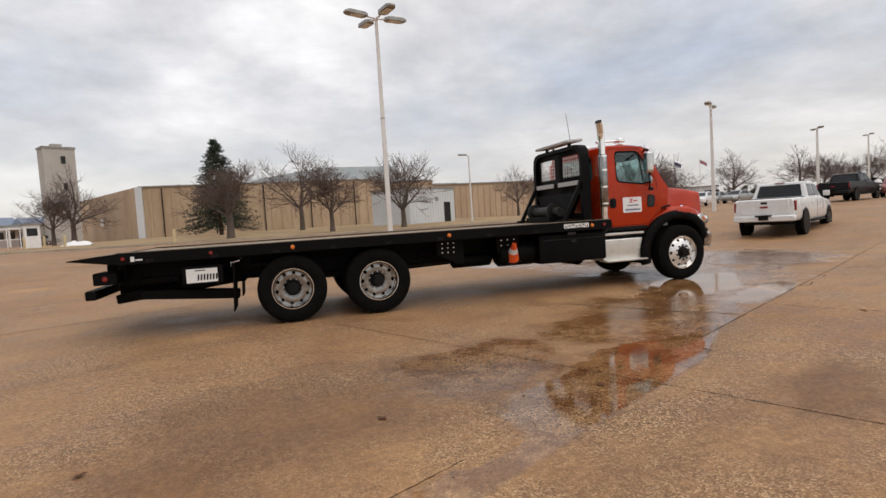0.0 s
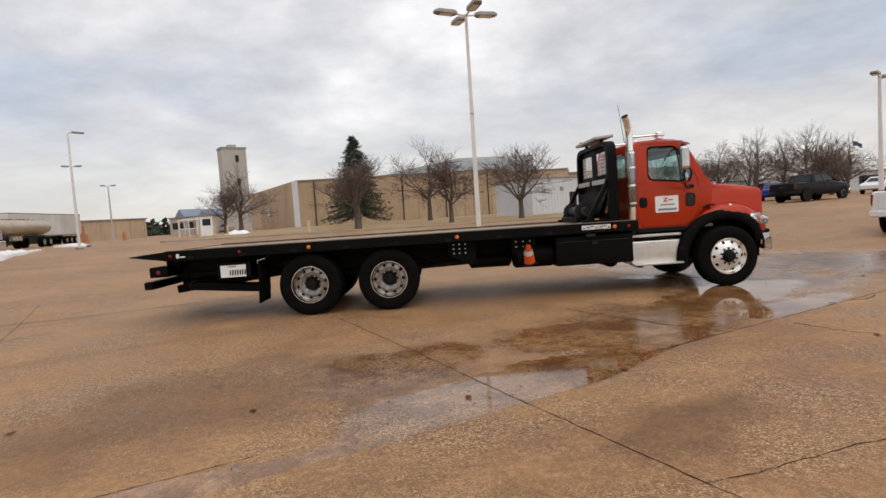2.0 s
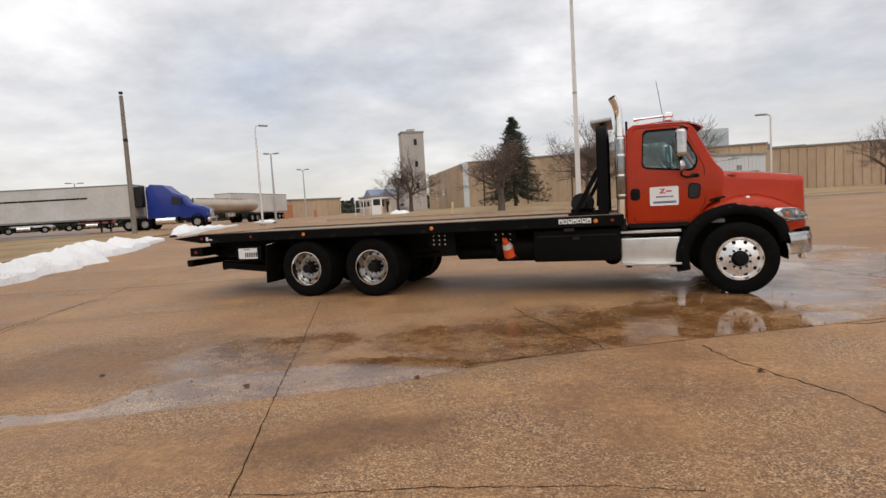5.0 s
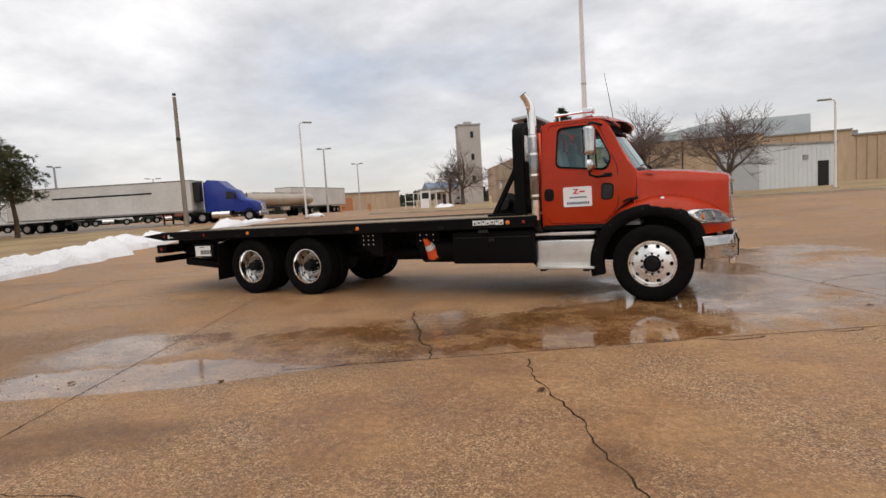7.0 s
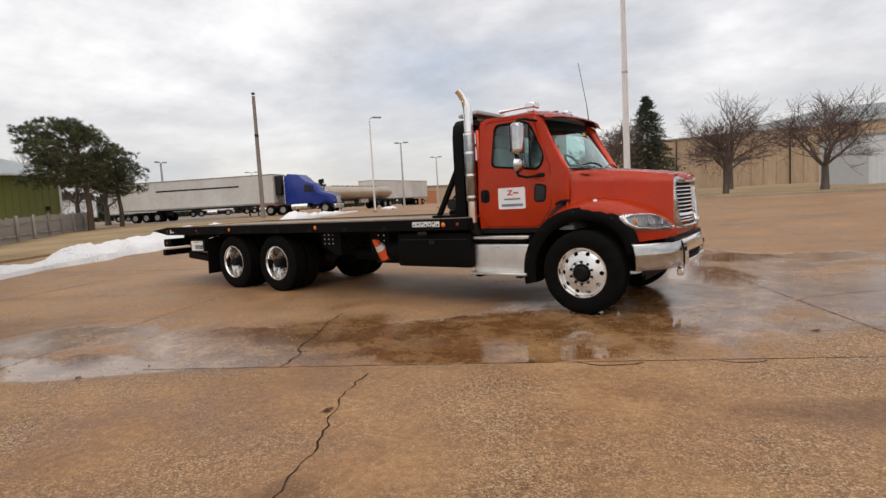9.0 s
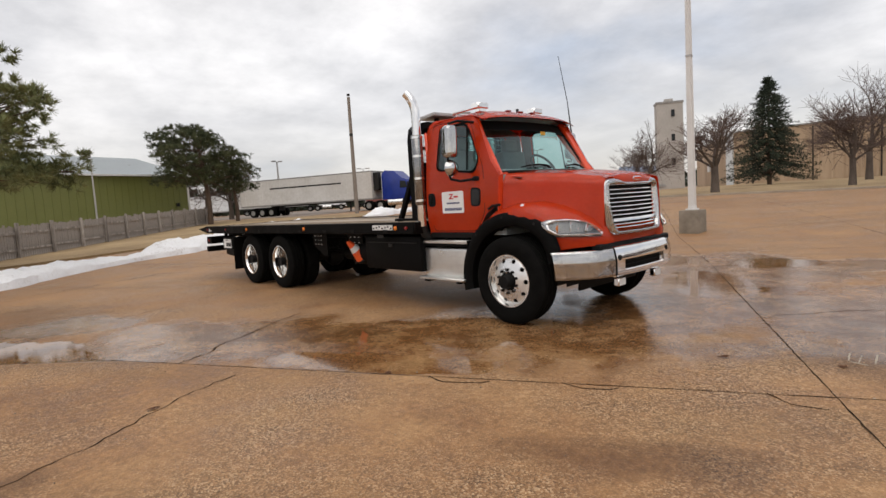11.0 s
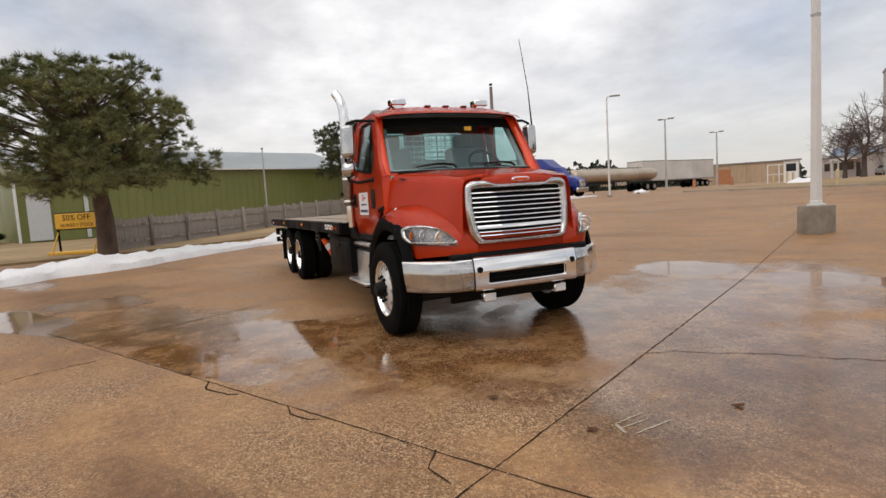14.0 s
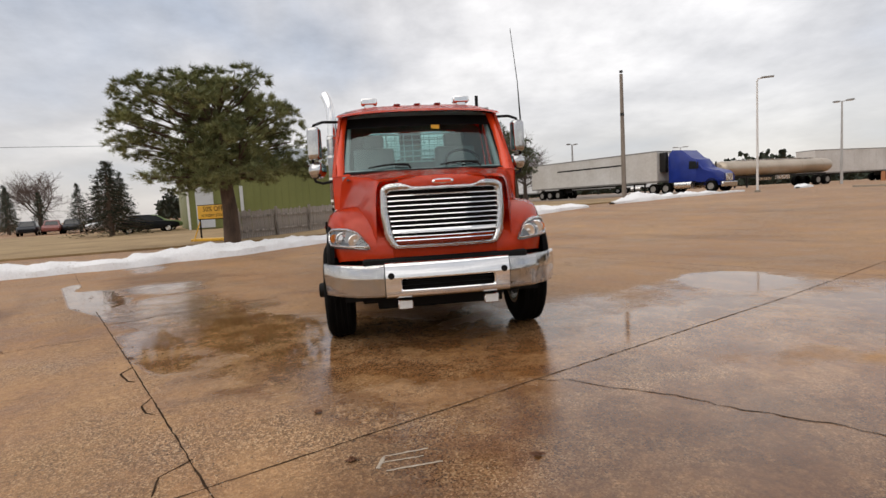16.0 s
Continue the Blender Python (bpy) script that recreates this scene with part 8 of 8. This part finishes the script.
def tractor(m, paint, label):
    """A sleeper tractor; the fifth wheel stands at x = 0, the nose looks along +x."""
    t = thing("semi_tractor", label, "lorry", m, "lorries")
    part("sleeper", loft([[(x, -w, 1.0), (x, w, 1.0), (x, w, zt - 0.25), (x, w * 0.86, zt), (x, -w * 0.86, zt), (x, -w, zt - 0.25)] for x, w, zt in ((1.0, 1.18, 3.55), (1.3, 1.20, 3.85), (2.3, 1.20, 3.75), (3.1, 1.18, 3.05), (3.6, 1.12, 2.85))], True, True), paint, t)
    part("cab_front", loft([[(x, -w, 0.9), (x, w, 0.9), (x, w, zt - 0.18), (x, w * 0.85, zt), (x, -w * 0.85, zt), (x, -w, zt - 0.18)] for x, w, zt in ((3.6, 1.12, 2.85), (4.15, 1.08, 2.15), (4.7, 1.02, 1.95), (5.5, 0.92, 1.75), (5.85, 0.8, 1.5))], True, True), paint, t)
    for s in (-1, 1):
        part("side_glass", plate([(2.95, 2.05), (3.75, 2.05), (3.6, 2.68), (3.0, 2.75)], lambda x, z: (x, s * 1.185, z), (0, s * 0.01, 0)), DARK_GLASS, t, smooth=False)
        part("mirror", box(0.12, 0.10, 0.55, (3.9, s * 1.35, 2.35), 0.03), DARK_METAL, t)
        part("fuel_tank", tube([(1.6, s * 1.0, 0.72), (3.2, s * 1.0, 0.72)], 0.32, 18), ALUMINIUM, t)
        part("fender", loft([[(4.95 + 0.62 * math.cos(radians(a)), s * y, 0.55 + 0.62 * math.sin(radians(a))) for y in (0.7, 1.15)] for a in range(0, 181, 15)]), paint, t)
        part("head_light", box(0.2, 0.3, 0.2, (5.75, s * 0.75, 1.1), 0.03), LENS, t)
    part("windscreen", plate([(-0.95, 2.10), (0.95, 2.10), (0.9, 2.75), (-0.9, 2.75)], lambda y, z: (4.17 - (z - 2.10) * 0.85, y, z), (0.02, 0, 0)), DARK_GLASS, t, smooth=False)
    part("bumper", box(0.2, 2.2, 0.4, (5.85, 0, 0.62), 0.05), CHROME, t)
    part("front_grille", box(0.06, 1.0, 0.6, (5.86, 0, 1.2), 0.02), ALUMINIUM, t)
    part("frame", box(6.2, 0.9, 0.25, (2.2, 0, 0.75)), DARK_METAL, t, smooth=False)
    part("exhaust", tube([(0.85, -0.9, 1.0), (0.85, -0.9, 3.7)], 0.07, 10), CHROME, t)
    axle_pair(t, -0.6, 1.1); axle_pair(t, 0.7, 1.1); axle_pair(t, 4.95, 1.08)
    return t


def tanker(m, label, skin, length=12.5):
    t = thing("tank_trailer", label, "trailer", m, "trailers")
    rows = []
    for x, r in ((0.0, 0.2), (0.05, 0.75), (0.25, 0.98), (0.6, 1.05), (length - 0.6, 1.05), (length - 0.25, 0.98), (length - 0.05, 0.75), (length, 0.2)):
        rows.append([(x, r * 0.98 * math.cos(2 * math.pi * k / 28), 1.98 + r * 0.70 * math.sin(2 * math.pi * k / 28)) for k in range(28)])
    part("tank", loft(rows, True, True), skin, t)
    for x in (1.5, 4.5, 7.5, 10.5):
        part("band", lathe([(1.0, -0.04), (1.0, 0.04)], 28, closed=False), skin, t).matrix_local = pose(x, 0, 1.98, 0, 0, 90) @ Matrix.Diagonal((1.04, 1, 0.75, 1))
    part("catwalk", box(length * 0.7, 0.6, 0.08, (length / 2, 0, 2.75)), ALUMINIUM, t, smooth=False)
    part("frame", box(length - 0.8, 0.8, 0.2, (length / 2, 0, 1.12)), DARK_METAL, t, smooth=False)
    for s in (-1, 1):
        part("landing_leg", box(0.12, 0.12, 1.0, (length - 3, s * 0.7, 0.6)), DARK_METAL, t, smooth=False)
        part("side_locker", box(1.6, 0.3, 0.4, (length / 2, s * 1.0, 0.95)), ALUMINIUM, t, smooth=False)
    axle_pair(t, 1.4); axle_pair(t, 2.7)
    return t


box_trailer(ground_pose(-57.2, 18.1, 26.6), "dusty white box trailer with a black side stripe in the yard", None, 16.8)
tractor(ground_pose(-57.2 + 16.9 * 0.894, 18.1 + 16.9 * 0.448, 26.6), BLUE_PAINT, "bright blue sleeper tractor coupled to the white trailer")
tanker(ground_pose(-46.5, 45.3, -76.6), "dull tan steel tank trailer in the yard", TANK_STEEL, 14.5)
box_trailer(ground_pose(-58.6, 67.0, -80), "pale box trailer behind the tank trailer", TRAILER_WHITE, 16.5, False)
box_trailer(ground_pose(-96, 14, 66), "white box trailer parked in the far yard", WHITE_PAINT, 14.6, False)
box_trailer(ground_pose(-91, 29, 66), "white box trailer parked in the far yard", TRAILER_WHITE, 12, False)
tractor(ground_pose(-88, 42, 60), WHITE_PAINT, "white tractor parked in the far yard")
tractor(ground_pose(-86, 51, 60), MAROON_PAINT, "red tractor parked in the far yard")
box_trailer(ground_pose(-115, 20, 75), "white box trailer parked in the far yard", TRAILER_WHITE, 14.6, False)

# ---- far sheds and small yard things ----
def shed(name, m, sx, sy, sz, material, label, roof=None):
    t = thing(name, label, "building", m)
    part("wall", box(sx, sy, sz, (0, 0, sz / 2 - 0.1)), material, t, smooth=False)
    part("roof", box(sx + 0.4, sy + 0.4, 0.22, (0, 0, sz + 0.0)), roof or LAMP_HEAD, t, smooth=False)
    return t


st = shed("storage_shed", ground_pose(-67.4, 86.6, 60), 13.5, 7, 3.5, TAN_WALL, "plain tan block shed beside the yard gate")
part("loading_door", box(2.6, 0.1, 2.6, (-5.0, -3.53, 1.3)), ORANGE_SHEET, st, "orange roller door", smooth=False)
for k in range(6):
    part("wall_pier", box(0.35, 0.16, 3.3, (-6.5 + 2.6 * k, -3.56, 1.6)), TAN_WALL, st, smooth=False)
PINK_WALL = surface("pale_pink_render", (0.44, 0.39, 0.36), (0.55, 0.49, 0.45), 0.8, 0.0, 0.2, 4, 0.05)
bt = shed("fuel_office", ground_pose(-49.5, 89.5, -34), 13, 6, 3.2, PINK_WALL, "low pale office with wide windows beyond the gate")
for k in range(4):
    part("office_window", box(1.7, 0.1, 1.2, (-4.6 + 2.5 * k, -3.03, 1.7)), DARK_GLASS, bt, smooth=False)
part("door", box(1.1, 0.1, 2.1, (5.2, -3.03, 1.05)), DARK_GLASS, bt, smooth=False)
part("canopy", box(4.4, 2.2, 0.25, (3.6, -4.1, 2.7)), WHITE_INK, bt, smooth=False)
for x in (1.7, 5.5):
    part("canopy_post", box(0.2, 0.2, 2.6, (x, -4.9, 1.3)), WHITE_INK, bt, smooth=False)
for x0, w, h in ((-4.4, 3.4, 1.5), (3.2, 2.8, 1.1)):
    part("roof_gable", loft([[(x0 - w / 2, y, 3.25), (x0, y, 3.25 + h), (x0 + w / 2, y, 3.25)] for y in (-2.2, 2.2)], False, True), BLUE_ROOF, bt, "blue-grey roof hood", smooth=False)
kiosk = thing("gate_kiosk", "small white gate kiosk with dark windows", "kiosk", ground_pose(-30.6, 47.6, 30))
part("cabin", box(1.2, 1.2, 2.1, (0, 0, 1.05), 0.02), WHITE_SIGN, kiosk, smooth=False)
part("kiosk_window", box(0.8, 1.23, 0.7, (0, 0, 1.45)), DARK_GLASS, kiosk, smooth=False)
part("kiosk_door", box(1.23, 0.6, 1.7, (0, 0.1, 0.9)), LAMP_HEAD, kiosk, smooth=False)
part("roof", box(1.5, 1.5, 0.12, (0, 0, 2.16)), LAMP_HEAD, kiosk, smooth=False)
gf = thing("road_barrier", "white tubular barrier beside the gate kiosk", "gate", ground_pose(-33.4, 49.6, 30))
for x in (-1.0, 0.0, 1.0):
    part("post", box(0.08, 0.08, 1.9, (x, 0, 0.95)), WHITE_SIGN, gf, smooth=False)
for z in (0.9, 1.85):
    part("rail", box(2.08, 0.07, 0.07, (0, 0, z)), WHITE_SIGN, gf, smooth=False)
for x, y in ((-28.6, 45.0), (-29.6, 43.8), (-24.9, 39.2), (-15.1, 30.0)):
    bl = thing("bollard", "short cream painted steel bollard", "bollard", ground_pose(x, y), "bollards")
    part("post", tube([(0, 0, -0.1), (0, 0, 0.95), (0, 0, 1.02)], [0.09, 0.09, 0.03], 14), surface("cream_paint", (0.50, 0.40, 0.22), (0.60, 0.49, 0.28), 0.5), bl)
for x, y in ((-46.5, 52), (-44.5, 56)):
    br = thing("safety_barrel", "orange traffic barrel in the yard", "barrel", ground_pose(x, y), "barrels")
    part("drum", tube([(0, 0, 0), (0, 0, 0.5), (0, 0, 1.0)], [0.22, 0.2, 0.17], 16), ORANGE_SHEET, br)
ht = shed("low_house", ground_pose(58, 84, -38), 26, 8, 3.0, PALE_WALL, "low pale building behind the bare trees")
for k in range(6):
    part("house_window", box(2.4, 0.1, 1.4, (-12 + 4.8 * k, -4.02, 1.6)), DARK_GLASS, ht, smooth=False)
FLAG_RED = surface("faded_red_flag", (0.30, 0.10, 0.12), (0.42, 0.22, 0.24), 0.8, 0.0, 4.0, 20)
for x, y, c1, c2 in ((46.5, 54.1, FLAG_RED, BLUE_INK), (43.5, 55.5, BLUE_INK, WHITE_INK)):
    fp = thing("flag_pole", "slim white flag pole with a small flag", "flag pole", ground_pose(x, y), "flags")
    part("pole", tube([(0, 0, 0), (0, 0, 6.2)], [0.05, 0.03], 8), POLE_WHITE, fp)
    part("flag", loft([[(0.05 + 0.12 * k, -0.35 * k * 0.12 + 0.06 * math.sin(k * 1.4), 6.1 - 0.07 * k), (0.05 + 0.12 * k, -0.35 * k * 0.12 + 0.06 * math.sin(k * 1.4), 5.62 - 0.07 * k)] for k in range(8)]), c1, fp)
# kerb of the lawn
rows = []
for k in range(50):
    x = -26 + 41.5 * k / 49
    z = ground_z(x, 29.4)
    rows.append([(x, 29.42, z - 0.1), (x, 29.42, z + 0.12), (x, 29.58, z + 0.125), (x, 29.58, z - 0.1)])
tagged(mesh_ob("kerb", loft(rows, True, True), KERB), "worn concrete kerb along the lawn", "kerb", kind="structure")
# leaves and litter on the slab
rnd = random.Random(31)
spots = [(3.18, -0.72), (0.40, -3.12), (-3.15, -5.5), (-4.6, -6.0), (-6.4, -6.0), (2.4, -1.0), (-0.35, -4.85), (3.35, 0.3), (-8.3, -6.2)]
for x, y in spots:
    lf = bmesh.new()
    n = 9
    c = lf.verts.new((0, 0, 0.012))
    ring = [lf.verts.new(((0.035 + 0.014 * math.sin(3 * a)) * math.cos(a) * 1.3, (0.02 + 0.01 * math.cos(5 * a)) * math.sin(a) * 1.2, 0.004 + 0.012 * rnd.random())) for a in [2 * math.pi * k / n for k in range(n)]]
    for k in range(n):
        lf.faces.new((c, ring[k], ring[(k + 1) % n]))
    bmesh.ops.solidify(lf, geom=lf.faces[:], thickness=0.002)
    o = mesh_ob("dead_leaf", lf, LEAF)
    o.matrix_world = ground_pose(x, y, rnd.uniform(0, 360), 0.002)
    tagged(o, "curled brown dead leaf on the concrete", "leaf", "dead leaves")

# loose grit swept together on the slab
bm = bmesh.new()
rnd = random.Random(57)
for k in range(1500):
    if k % 3 == 0:
        u = rnd.uniform(-12, 5)
        x, y = slab(u, -2.84 + rnd.gauss(0, 0.16))
    else:
        x, y = rnd.uniform(-10, 5.2), rnd.uniform(-9.4, 0.5)
    r = rnd.uniform(0.003, 0.0075) * (1.7 if rnd.random() < 0.06 else 1.0)
    z = ground_z(x, y) + r * 0.35
    a = rnd.uniform(0, 6.28)
    q = [bm.verts.new((x + r * rnd.uniform(0.7, 1.3) * math.cos(a + j * 1.571), y + r * rnd.uniform(0.7, 1.3) * math.sin(a + j * 1.571), z)) for j in range(4)]
    top, low = bm.verts.new((x, y, z + r * 0.7)), bm.verts.new((x, y, z - r * 0.6))
    for j in range(4):
        bm.faces.new((q[j], q[(j + 1) % 4], top))
        bm.faces.new((q[(j + 1) % 4], q[j], low))
tagged(mesh_ob("loose_grit", bm, STONES), "loose grit and pebbles scattered over the concrete", "grit", kind="stuff")
